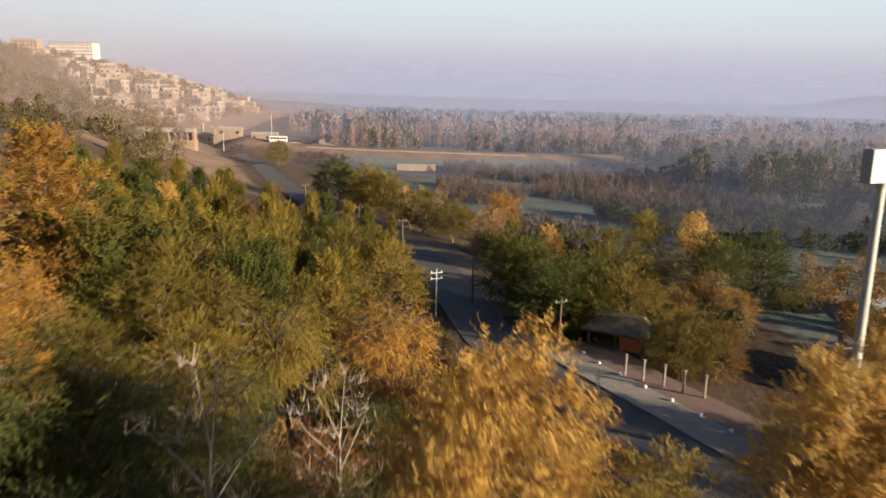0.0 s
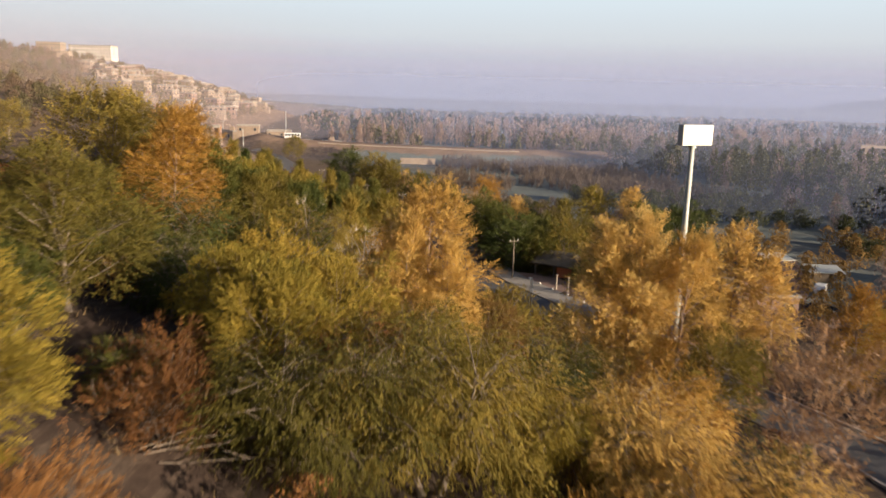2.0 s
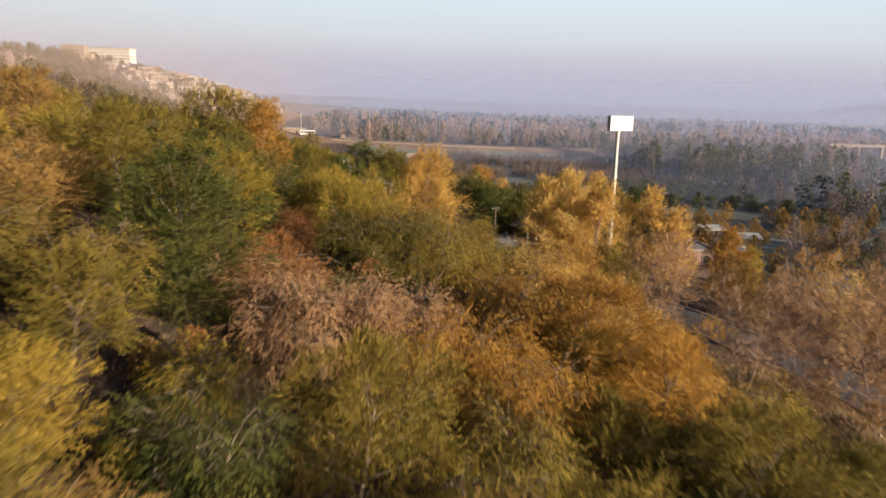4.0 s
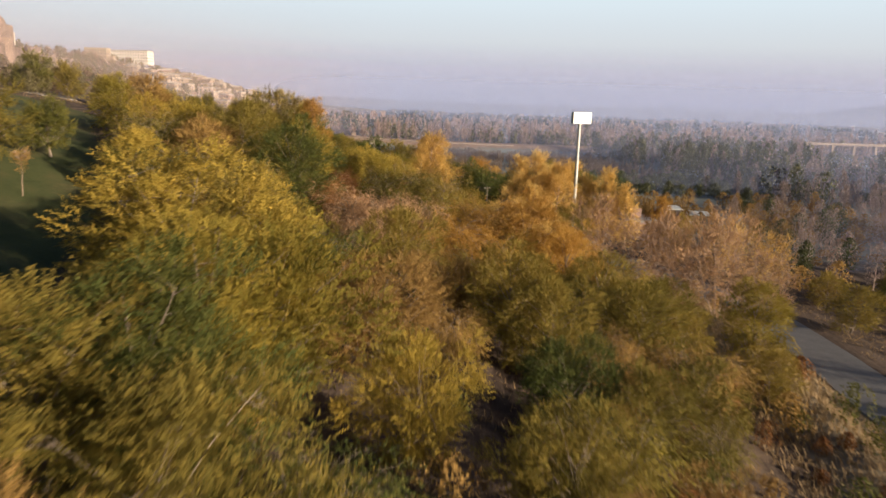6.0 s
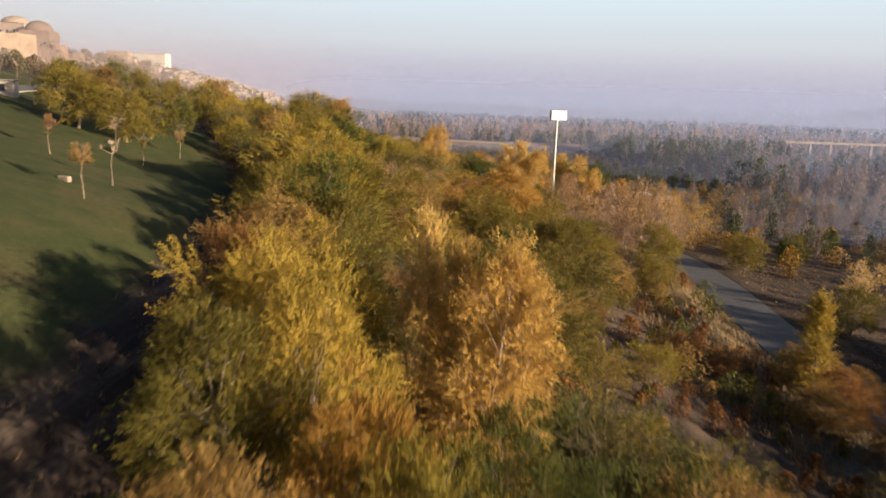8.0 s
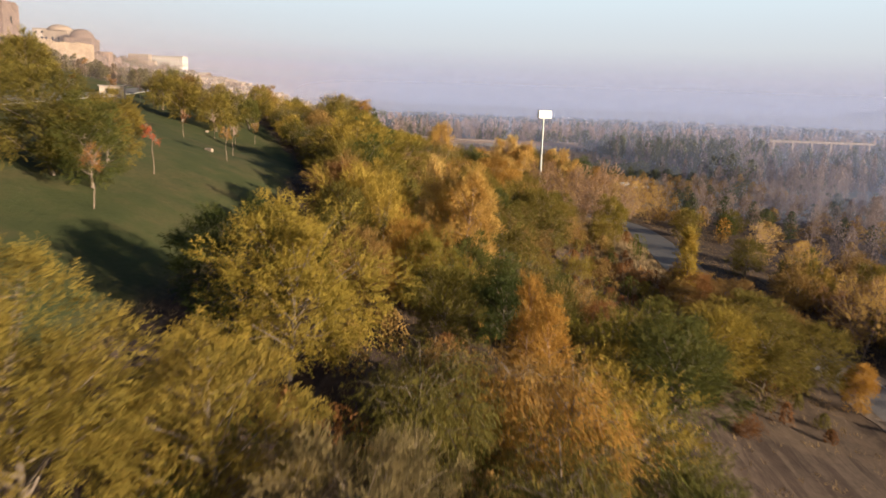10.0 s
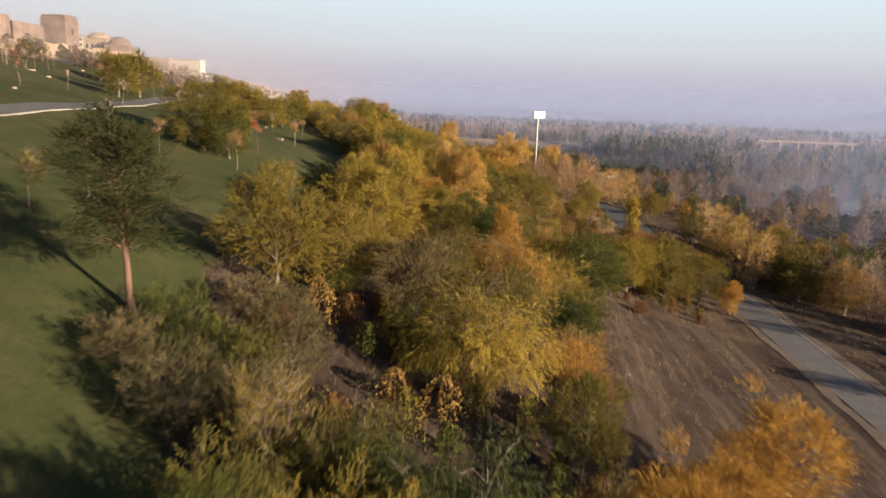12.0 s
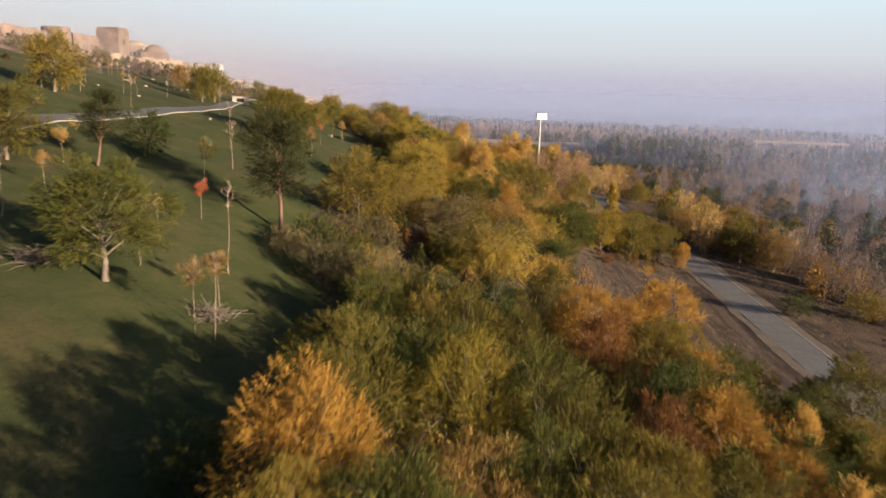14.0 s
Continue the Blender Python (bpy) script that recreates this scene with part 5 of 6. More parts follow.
def far_wood(name, seed, spots, material, tall, wide, leaves, size, label, slim=0.35):
    """A distant stand: every tree a thin stem and a ragged crown of clumps."""
    g = np.random.RandomState(seed)
    spots = np.array(spots)
    n = len(spots)
    h = g.uniform(0.65, 1.15, n) * tall
    w = g.uniform(0.7, 1.2, n) * wide
    z = ground(spots[:, 0], spots[:, 1])
    f = g.uniform(0.12, 1.0, (n, leaves))
    r = np.sin(np.pi * np.clip(f * 0.9 + 0.08, 0, 1)) ** 0.7 * g.uniform(0.1, 1.0, (n, leaves)) ** 0.6
    a = g.uniform(0, 2 * np.pi, (n, leaves))
    c = np.stack([spots[:, 0, None] + np.cos(a) * r * w[:, None], spots[:, 1, None] + np.sin(a) * r * w[:, None], z[:, None] + f * h[:, None]], -1).reshape(-1, 3)
    m = len(c)
    ax = g.normal(0, 0.45, (m, 3)) + np.array([0, 0, 1.0])
    ax /= np.linalg.norm(ax, axis=1)[:, None]
    out = np.stack([np.cos(a), np.sin(a), f * 0.9 - 0.3], -1).reshape(-1, 3) + g.normal(0, 0.35, (m, 3))
    b = np.cross(ax, out)
    b /= np.linalg.norm(b, axis=1)[:, None]
    ln = (size * g.uniform(0.6, 1.4, m))[:, None]
    v = np.stack([c - ax * ln * 0.5, c + b * ln * slim, c + ax * ln * 0.6, c - b * ln * slim], 1).reshape(-1, 3)
    st = np.stack([np.stack([spots[:, 0] + dx, spots[:, 1], z - 0.3], -1) for dx in (-0.14, 0.14)] + [np.stack([spots[:, 0], spots[:, 1], z + h * 0.9], -1)], 1).reshape(-1, 3)
    faces = np.arange(m * 4).reshape(-1, 4).tolist() + (m * 4 + np.arange(n * 3).reshape(-1, 3)).tolist()
    ob = new(name, mesh_from(name, np.concatenate([v, st]).tolist(), faces, material))
    return tagged(ob, label, "woodland", kind="stuff")


def band(seed, n, x0, x1, y0, y1, keep=lambda x, y: True):
    g = random.Random(seed)
    out = []
    while len(out) < n:
        x, y = g.uniform(x0, x1), g.uniform(y0, y1)
        if keep(x, y) and x > float(road_x(y)) + 10:
            out.append((x, y))
    return out


def clumped(x, y, scale, cut):
    return noise.noise(Vector((x * scale, y * scale, 3.7))) > cut


EDGE = lambda x, y: x > 64 + max(0.0, 305 - y) * 0.26 and not (x > 162 and 225 < y < 365)     # where the wood beyond the meadow begins
far_wood("poplar_wood", 1, band(1, 620, -70, 330, 345, 480, lambda x, y: clumped(x, y, 0.02, -0.25)), ROSE_TWIG, 14, 2.0, 80, 1.3, "far stand of bare rose-brown poplars in the valley", 0.11)
far_wood("poplar_wood", 13, band(13, 260, -70, 330, 340, 480, lambda x, y: clumped(x, y, 0.03, 0.0)), FAR_GREEN, 10, 3.2, 80, 1.3, "far dull green trees among bare poplars")
far_wood("poplar_wood", 2, band(2, 560, 60, 420, 120, 350, lambda x, y: EDGE(x, y) and clumped(x, y, 0.03, -0.25)), FAR_GREEN, 13, 3.6, 260, 0.75, "dark green wood beyond the frosty meadow", 0.32)
far_wood("poplar_wood", 3, band(3, 460, 60, 420, 110, 370, lambda x, y: EDGE(x, y)), GREY_TWIG, 13, 2.0, 170, 0.9, "bare brown trees along the meadow's edge", 0.12)
far_wood("poplar_wood", 21, band(21, 150, 150, 330, 225, 322, lambda x, y: True), FAR_GREEN, 7, 3.2, 90, 1.1, "low dull green wood before the causeway", 0.32)
far_wood("poplar_wood", 22, band(22, 70, 172, 330, 345, 380, lambda x, y: True), GREY_TWIG, 9, 2.4, 90, 1.1, "bare wood beyond the causeway", 0.14)
far_wood("reed_bed", 4, band(4, 1250, -10, 130, 198, 300, lambda x, y: not EDGE(x + 6, y) and clumped(x, y, 0.03, -0.22)), REED, 4.2, 0.9, 44, 1.0, "bed of tall dull brown reeds and saplings on the meadow", 0.06)
far_wood("reed_bed", 14, band(14, 300, -5, 110, 118, 198, lambda x, y: clumped(x, y, 0.03, 0.12)), REED, 3.2, 1.5, 60, 0.8, "brown scrub on the frosty meadow", 0.14)
far_wood("far_wood", 5, band(5, 620, -130, 900, 480, 900, lambda x, y: x < 130 + 0.2 * (y - 480) + 260 * clumped(x, y, 0.008, 0.0) and clumped(x, y, 0.012, 0.0)), FAR_GREEN, 11, 4.5, 34, 2.4, "distant mixed woodland in the river valley")
far_wood("far_wood", 6, band(6, 560, -130, 900, 470, 900, lambda x, y: x < 130 + 0.2 * (y - 480) + 260 * clumped(x, y, 0.008, 0.0)), ROSE_TWIG, 12, 3.0, 44, 2.0, "distant bare woodland in the river valley", 0.16)


def valley_spots(seed, n, lo, hi, y0, y1):
    g = random.Random(seed)
    out = []
    while len(out) < n:
        y = g.uniform(y0, y1)
        off = g.uniform(lo, hi)
        x = float(road_x(y)) + off
        if y > 40 and off < 62 and x < 66 or y > 95 and off < 110:
            continue
        out.append((x, y))
    return out


far_wood("valley_wood", 7, valley_spots(7, 230, 34, 120, -180, 130), GREY_TWIG, 8.5, 1.9, 560, 0.4, "bare rose-brown poplars and saplings on the valley floor", 0.1)
far_wood("valley_wood", 8, valley_spots(8, 330, 60, 230, -100, 190), GREY_TWIG, 9.5, 2.0, 460, 0.45, "bare brown woodland on the valley floor", 0.14)
far_wood("valley_wood", 9, valley_spots(9, 170, 22, 190, -130, 190), FAR_GREEN, 6.5, 2.6, 560, 0.32, "dull green trees among bare ones on the valley floor", 0.35)
far_wood("valley_wood", 10, valley_spots(10, 40, 16, 120, -150, 130), BROWN, 5.5, 2.4, 520, 0.3, "withered brown trees among bare ones on the valley floor", 0.35)
far_wood("valley_wood", 11, valley_spots(11, 12, 12, 120, -150, 130), ORANGE, 4.5, 1.9, 260, 0.36, "small orange autumn trees on the valley floor", 0.35)
far_wood("valley_wood", 12, valley_spots(12, 170, 12, 90, -160, 60), BROWN, 1.6, 2.0, 170, 0.34, "low withered brown scrub beside the road", 0.35)
far_wood("valley_wood", 19, valley_spots(19, 46, 14, 28, -112, -56), GREY_TWIG, 7.5, 2.0, 420, 0.34, "half-bare saplings and poplars beyond the lane", 0.12)
far_wood("valley_wood", 20, valley_spots(20, 26, 9, 26, -80, -44), BROWN, 5.0, 2.6, 420, 0.3, "withered brown thicket beyond the lane", 0.35)

far_wood("valley_wood", 17, valley_spots(17, 26, 14, 42, -190, -80), BROWN, 4.2, 2.2, 260, 0.32, "brown autumn bushes beside the lane", 0.35)
far_wood("valley_wood", 18, valley_spots(18, 34, 18, 60, -190, -50), FAR_GREEN, 5.2, 2.2, 260, 0.36, "dull green bushes beside the lane", 0.35)
far_wood("valley_scrub", 15, band(15, 200, 10, 170, 85, 190, lambda x, y: clumped(x, y, 0.035, 0.05)), FAR_GREEN, 5.0, 2.6, 320, 0.4, "dark green bushes on the frosty meadow", 0.35)
far_wood("valley_scrub", 16, band(16, 110, 22, 110, 60, 130, lambda x, y: x > 44), BROWN, 4.5, 2.2, 380, 0.3, "withered brown bushes beyond the terrace", 0.35)

# ---------------- flat sheets that stand in for morning haze ---


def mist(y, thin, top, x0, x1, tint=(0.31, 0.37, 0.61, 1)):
    """A flat sheet across the valley, standing in for haze, thinner towards the slope."""
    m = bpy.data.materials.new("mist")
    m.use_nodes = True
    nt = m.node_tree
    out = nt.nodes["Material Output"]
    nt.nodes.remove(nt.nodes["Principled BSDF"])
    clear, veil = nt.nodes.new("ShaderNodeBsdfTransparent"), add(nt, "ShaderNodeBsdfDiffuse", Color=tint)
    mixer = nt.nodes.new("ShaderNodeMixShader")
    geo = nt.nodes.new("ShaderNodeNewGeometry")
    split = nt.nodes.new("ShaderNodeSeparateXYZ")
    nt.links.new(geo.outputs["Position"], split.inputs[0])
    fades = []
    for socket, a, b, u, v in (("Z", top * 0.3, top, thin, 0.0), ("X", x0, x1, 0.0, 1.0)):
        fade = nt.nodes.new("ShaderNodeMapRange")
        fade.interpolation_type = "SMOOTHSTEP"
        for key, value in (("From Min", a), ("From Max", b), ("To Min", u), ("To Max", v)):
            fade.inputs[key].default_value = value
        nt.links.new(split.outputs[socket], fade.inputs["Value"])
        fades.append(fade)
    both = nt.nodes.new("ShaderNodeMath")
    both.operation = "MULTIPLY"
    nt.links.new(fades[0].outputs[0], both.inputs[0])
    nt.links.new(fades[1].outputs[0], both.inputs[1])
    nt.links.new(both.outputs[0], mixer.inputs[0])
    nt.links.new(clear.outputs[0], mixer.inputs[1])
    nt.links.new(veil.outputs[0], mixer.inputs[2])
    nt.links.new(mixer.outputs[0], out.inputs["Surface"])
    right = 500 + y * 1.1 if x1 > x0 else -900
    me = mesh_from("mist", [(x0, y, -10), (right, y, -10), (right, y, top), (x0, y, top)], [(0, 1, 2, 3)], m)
    tagged(new("mist", me), "flat see-through sheet standing in for pale morning haze", "mist", kind="structure")


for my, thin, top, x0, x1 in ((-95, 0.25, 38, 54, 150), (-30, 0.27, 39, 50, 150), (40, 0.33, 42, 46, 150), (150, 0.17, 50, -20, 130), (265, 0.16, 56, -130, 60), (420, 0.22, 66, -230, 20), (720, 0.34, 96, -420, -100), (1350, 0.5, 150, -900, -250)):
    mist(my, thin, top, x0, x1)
# Pinkish sheets that put haze over the hillside in the same way.
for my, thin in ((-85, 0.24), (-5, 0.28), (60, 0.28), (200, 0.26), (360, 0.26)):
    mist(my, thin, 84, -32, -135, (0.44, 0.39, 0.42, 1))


def haze_backdrop():
    """A glowing backdrop painted as far sky haze, paler and bluer with height."""
    m = bpy.data.materials.new("haze_backdrop")
    m.use_nodes = True
    nt = m.node_tree
    nt.nodes.remove(nt.nodes["Principled BSDF"])
    geo = nt.nodes.new("ShaderNodeNewGeometry")
    split = nt.nodes.new("ShaderNodeSeparateXYZ")
    nt.links.new(geo.outputs["Position"], split.inputs[0])
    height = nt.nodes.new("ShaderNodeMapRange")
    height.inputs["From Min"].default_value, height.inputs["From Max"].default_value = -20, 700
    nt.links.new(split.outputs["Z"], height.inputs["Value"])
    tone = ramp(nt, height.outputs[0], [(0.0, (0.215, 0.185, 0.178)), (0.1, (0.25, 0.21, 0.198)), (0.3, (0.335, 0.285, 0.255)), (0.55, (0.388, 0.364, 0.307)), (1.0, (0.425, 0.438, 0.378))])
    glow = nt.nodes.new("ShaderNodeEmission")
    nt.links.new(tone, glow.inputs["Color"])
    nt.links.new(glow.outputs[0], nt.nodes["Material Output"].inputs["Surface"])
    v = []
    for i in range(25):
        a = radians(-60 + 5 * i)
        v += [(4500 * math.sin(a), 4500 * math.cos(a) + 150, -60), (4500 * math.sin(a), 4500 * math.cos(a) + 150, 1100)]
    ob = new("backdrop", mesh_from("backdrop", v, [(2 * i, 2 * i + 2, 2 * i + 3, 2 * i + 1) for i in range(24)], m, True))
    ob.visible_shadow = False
    tagged(ob, "glowing backdrop painted as pale lavender horizon haze", "sky", kind="structure")


haze_backdrop()

# dry grass between the bushes and along the road
tuft_rng = np.random.RandomState(61)
gy0 = tuft_rng.uniform(-205, 90, 24000)
gx0 = lawn_edge(gy0) + (road_x(gy0) - 5 - lawn_edge(gy0)) * tuft_rng.uniform(0, 1, 24000)
gx0 = np.where(tuft_rng.uniform(0, 1, 24000) < 0.35, road_x(gy0) + tuft_rng.uniform(4.5, 34, 24000), gx0)
keep = (np.abs(gx0 - road_x(gy0)) > 4.0) & ~((gy0 > 28) & (gy0 < 82) & (gx0 > road_x(gy0)) & (gx0 < road_x(gy0) + 16))
keep &= ~((gx0 > 14) & (gx0 < road_x(gy0) - 4) & (gy0 < -98) & (tuft_rng.uniform(0, 1, 24000) < 0.6))
gx0, gy0 = gx0[keep], gy0[keep]
gn = len(gx0)
ang = tuft_rng.uniform(0, np.pi, (gn, 4))
gh = tuft_rng.uniform(0.15, 0.5, (gn, 4))
gw = tuft_rng.uniform(0.02, 0.06, (gn, 4))
base = np.stack([np.repeat(gx0, 4), np.repeat(gy0, 4), np.repeat(ground(gx0, gy0), 4) - 0.05], -1)
base[:, :2] += tuft_rng.normal(0, 0.22, (gn * 4, 2))
side_v = np.stack([np.cos(ang), np.sin(ang), np.zeros_like(ang)], -1).reshape(-1, 3) * gw.reshape(-1, 1)
tip_v = np.stack([tuft_rng.normal(0, 0.16, gn * 4), tuft_rng.normal(0, 0.16, gn * 4), gh.reshape(-1)], -1)
blades = np.stack([base - side_v, base + side_v, base + tip_v], 1).reshape(-1, 3)
tagged(new("dry_grass", mesh_from("dry_grass", blades.tolist(), np.arange(gn * 12).reshape(-1, 3).tolist(), DRY_GRASS)),
       "tufts of dry straw-coloured grass on brown soil", "grass", kind="stuff")

# long pale grass on the bank above the road
bank_rng = np.random.RandomState(67)
by0 = bank_rng.uniform(-84, 6, 15000)
bx0 = road_x(by0) - 3.6 - 12.5 * bank_rng.uniform(0, 1, 15000) ** 1.2
bh = bank_rng.uniform(0.3, 0.85, 15000)
ba = bank_rng.uniform(0, np.pi, 15000)
root = np.stack([bx0, by0, ground(bx0, by0) - 0.06], -1)
flat = np.stack([np.cos(ba), np.sin(ba), np.zeros_like(ba)], -1) * bank_rng.uniform(0.03, 0.09, (15000, 1))
lean = np.stack([bank_rng.normal(-0.15, 0.2, 15000), bank_rng.normal(0.1, 0.2, 15000), bh], -1)
grass = np.stack([root - flat, root + flat, root + lean], 1).reshape(-1, 3)
tagged(new("bank_grass", mesh_from("bank_grass", grass.tolist(), np.arange(45000).reshape(-1, 3).tolist(), DRY_GRASS)),
       "long pale dry grass on the bank above the road", "grass", kind="stuff")

# ---------------- houses ----------------


def opening(house, x, y, z, w, h, facing, name="window", pane=DARK_GLASS, frame_mat=None):
    """A recessed dark pane in a proud frame on a wall; facing is the wall's turn in degrees."""
    m = pose(x, y, z, 0, 0, facing)
    bm = bmesh.new()
    for dx, dz, sx, sz in ((0, -0.08, w + 0.24, 0.1), (0, h - 0.02, w + 0.24, 0.1), (-w / 2 - 0.07, 0, 0.1, h), (w / 2 + 0.07, 0, 0.1, h)):
        box(bm, dx, -0.06, dz, sx, 0.12, sz, 0, m)
    ob = part(name, bm, frame_mat or CONCRETE, house)
    part("pane", box(bmesh.new(), 0, -0.015, 0, w, 0.05, h, 0, m), pane, ob)
    return ob


def build_house(x, y, z, w, d, storeys, wall, turn, label, parapet=0.5, group="houses of the hillside village", seed=1):
    """A flat-roofed village house with parapet, windows and a door."""
    rng = random.Random(seed)
    h = storeys * 3.0
    house = thing("house", x, y, z, label, "house", group, turn)
    bm = bmesh.new()
    box(bm, 0, 0, -3.0, w, d, h + 3.0, 0.05)
    if rng.random() < 0.5 and storeys > 1:
        box(bm, w * 0.62, -d * 0.1, -3.0, w * 0.35, d * 0.7, 5.6, 0.05)
    part("wall", bm, wall, house)
    bm = bmesh.new()
    box(bm, 0, 0, h, w + 0.5, d + 0.5, 0.22, 0.03)
    for sx, sy, lx, ly in ((0, -d / 2, w, 0.2), (0, d / 2, w, 0.2), (-w / 2, 0, 0.2, d), (w / 2, 0, 0.2, d)):
        box(bm, sx, sy, h + 0.22, lx, ly, parapet)
    roof = part("roof", bm, ROOF_GREY, house)
    if rng.random() < 0.5:
        part("roof_hut", box(bmesh.new(), w * rng.uniform(-0.25, 0.25), d * 0.15, h + 0.22, 2.4, 2.2, 2.1, 0.04), wall, roof)
    n = max(2, int(w / 2.8))
    for s in range(storeys):
        for i in range(n):
            px = -w / 2 + w * (i + 0.5) / n
            if rng.random() < 0.3 and storeys < 3:
                continue
            if s == 0 and i == n // 2:
                opening(house, px, -d / 2, 0.05, 0.95, 2.05, 0, "door", RUBBER)
            else:
                opening(house, px, -d / 2, s * 3.0 + 0.95, 1.1, 1.25, 0)
        for i in range(max(1, int(d / 3.4))):
            py = -d / 2 + d * (i + 0.5) / max(1, int(d / 3.4))
            opening(house, w / 2, py, s * 3.0 + 0.95, 1.0, 1.2, 90)
    return house


stock_houses = []
WALLS = [(PLASTER_TAN, "tan"), (LIMESTONE, "pale stone"), (PLASTER_ROSE, "rose-brown"), (CREAM, "cream-coloured"), (PLASTER_TAN, "weathered tan")]
for i, (wall, say) in enumerate(WALLS):
    for k in range(2):
        storeys = 1 + (i + k) % 2
        stock_houses.append((8.0 + 2.2 * k + 0.5 * i, 7.0 + 0.8 * k, storeys, wall, "small {} {}-storey house with a flat roof".format(say, "two" if storeys == 2 else "one")))
made = {}
vr = random.Random(77)
spots = []
for _ in range(2600):
    y = vr.uniform(330, 690)
    s = vr.uniform(26, 205)
    x = float(road_x(y)) - 4.5 - s
    if x < -0.55 * y or s > 190 - (y - 330) * 0.1 or (y < 420 and vr.random() < 0.6):
        continue
    if all((x - a) ** 2 + (y - b) ** 2 > 12.5 ** 2 for a, b in spots):
        spots.append((x, y))
for i, (x, y) in enumerate(spots[:84]):
    k = vr.randrange(len(stock_houses))
    w, d, st, wall, label = stock_houses[k]
    turn = vr.uniform(-22, 40)
    if k in made:
        copy_thing(made[k], pose(x, y, gz(x, y) + 0.6, 0, 0, turn))
    else:
        made[k] = build_house(x, y, gz(x, y) + 0.6, w, d, st, wall, turn, label, seed=k)

# larger white and tan blocks on the brow of the hill
build_house(-382, 727, 63.0, 44, 14, 4, WHITE_WALL, -2, "long white four-storey block on the brow of the hill", group="large buildings on the hill", seed=2)
build_house(-356, 604, 61.5, 20, 12, 3, LIMESTONE, 8, "tan three-storey block below the brow of the hill", group="large buildings on the hill")
build_house(-228, 245, 56.5, 22, 12, 3, WHITEWASH, 10, "pale three-storey building behind the fortress", group="large buildings on the hill")
# houses by the bend of the road
for hx, hy, hw, hd, hs, hm, hl in ((-84, 345, 11, 8, 1, PLASTER_ROSE, "rose-brown one-storey house by the bend of the road"), (-97, 352, 12, 9, 2, PLASTER_TAN, "tan two-storey house by the bend of the road"),
                                   (-70, 356, 10, 8, 1, LIMESTONE, "pale stone house by the bend of the road"), (-104, 322, 10, 7, 1, PLASTER_TAN, "low tan house by the bend of the road"),
                                   (-120, 338, 12, 8, 1, PLASTER_TAN, "weathered tan house by the bend of the road")):
    build_house(hx, hy, gz(hx, hy) + 0.2, hw, hd, hs, hm, 10, hl, seed=int(-hx))

# ---------------- roofless arcade below the village ----------------
arcade = thing("ruined_arcade", -103.5, 250, gz(-103.5, 250) + 0.3, "roofless long building with a row of tall openings", "ruin", rz=8)
part("plinth", box(bmesh.new(), 0, 2.0, -3.5, 19.4, 5.2, 3.9, 0.06), PLASTER_TAN, arcade)
bm = bmesh.new()
box(bm, 0, 4.2, 0.4, 19, 0.5, 4.0)
box(bm, -9.3, 2.2, 0.4, 0.5, 4, 3.8)
box(bm, 9.3, 2.2, 0.4, 0.5, 4, 3.8)
part("back_wall", bm, PLASTER_ROSE, arcade)
for i in range(10):
    part("pillar", box(bmesh.new(), -9.2 + 2.04 * i, 0, 0.4, 0.6, 0.6, 2.7, 0.04), PLASTER_ROSE, arcade)
part("lintel", box(bmesh.new(), 0, 0, 3.1, 19.4, 0.8, 0.9, 0.05), CONCRETE, arcade)
part("roof_slab", box(bmesh.new(), 2.0, 2.3, 4.0, 15.0, 4.8, 0.25, 0.03), ROOF_GREY, arcade)

# ---------------- the old fortress ----------------


def ragged_wall(bm, x0, y0, x1, y1, base, top, thick, seed, teeth=0.9, step=2.2):
    """A thick old wall between two places, one solid with a worn uneven crest."""
    rng = random.Random(seed)
    a, b = Vector((x0, y0, 0)), Vector((x1, y1, 0))
    n = max(2, int((b - a).length / step))
    side = Vector((-(b - a).y, (b - a).x, 0)).normalized() * thick / 2
    rows, crest = [], 0.0
    for i in range(n + 1):
        c = a.lerp(b, i / n)
        crest = crest * 0.4 + rng.uniform(-teeth, teeth) * (1 if rng.random() < 0.6 else 0.3)
        s = side * rng.uniform(0.93, 1.07)
        rows.append([bm.verts.new(p) for p in ((c - s * 1.15).to_tuple()[:2] + (base,), (c - s).to_tuple()[:2] + (top + crest,), (c + s).to_tuple()[:2] + (top + crest + rng.uniform(-0.2, 0.2),),
                                               (c + s * 1.15).to_tuple()[:2] + (base,))])
    for p, q in zip(rows, rows[1:]):
        for k in range(3):
            bm.faces.new((p[k], p[k + 1], q[k + 1], q[k]))
    bm.faces.new(rows[0][::-1])
    bm.faces.new(rows[-1])
    bmesh.ops.recalc_face_normals(bm, faces=bm.faces)
    return bm


def drum(bm, x, y, base, top, r, sides=18):
    rod(bm, (x, y, base), (x, y, top), r * 1.08, r, sides)


fort = new("fortress")
tagged(fort, "old brown stone fortress with towers above the lawn", "fortress")
bm = bmesh.new()
box(bm, -144.5, 72, 38, 9.4, 8.2, 22.4, 0.25)
box(bm, -144.5, 72, 60.4, 8.6, 7.4, 0.7, 0.15)
part("square_tower", bm, BASALT, fort)
bm = bmesh.new()
drum(bm, -155.5, 52, 36, 59.0, 5.0)
part("round_tower", bm, BASALT, fort)
for i, (xa, ya, xb, yb, lo, hi) in enumerate(((-149, 68, -153, 57, 36, 57.2), (-157, 48, -176, 14, 34, 58.0), (-176, 14, -205, -40, 34, 59.5))):
    part("upper_wall", ragged_wall(bmesh.new(), xa, ya, xb, yb, lo, hi, 2.8, 3 + i), BASALT, fort)
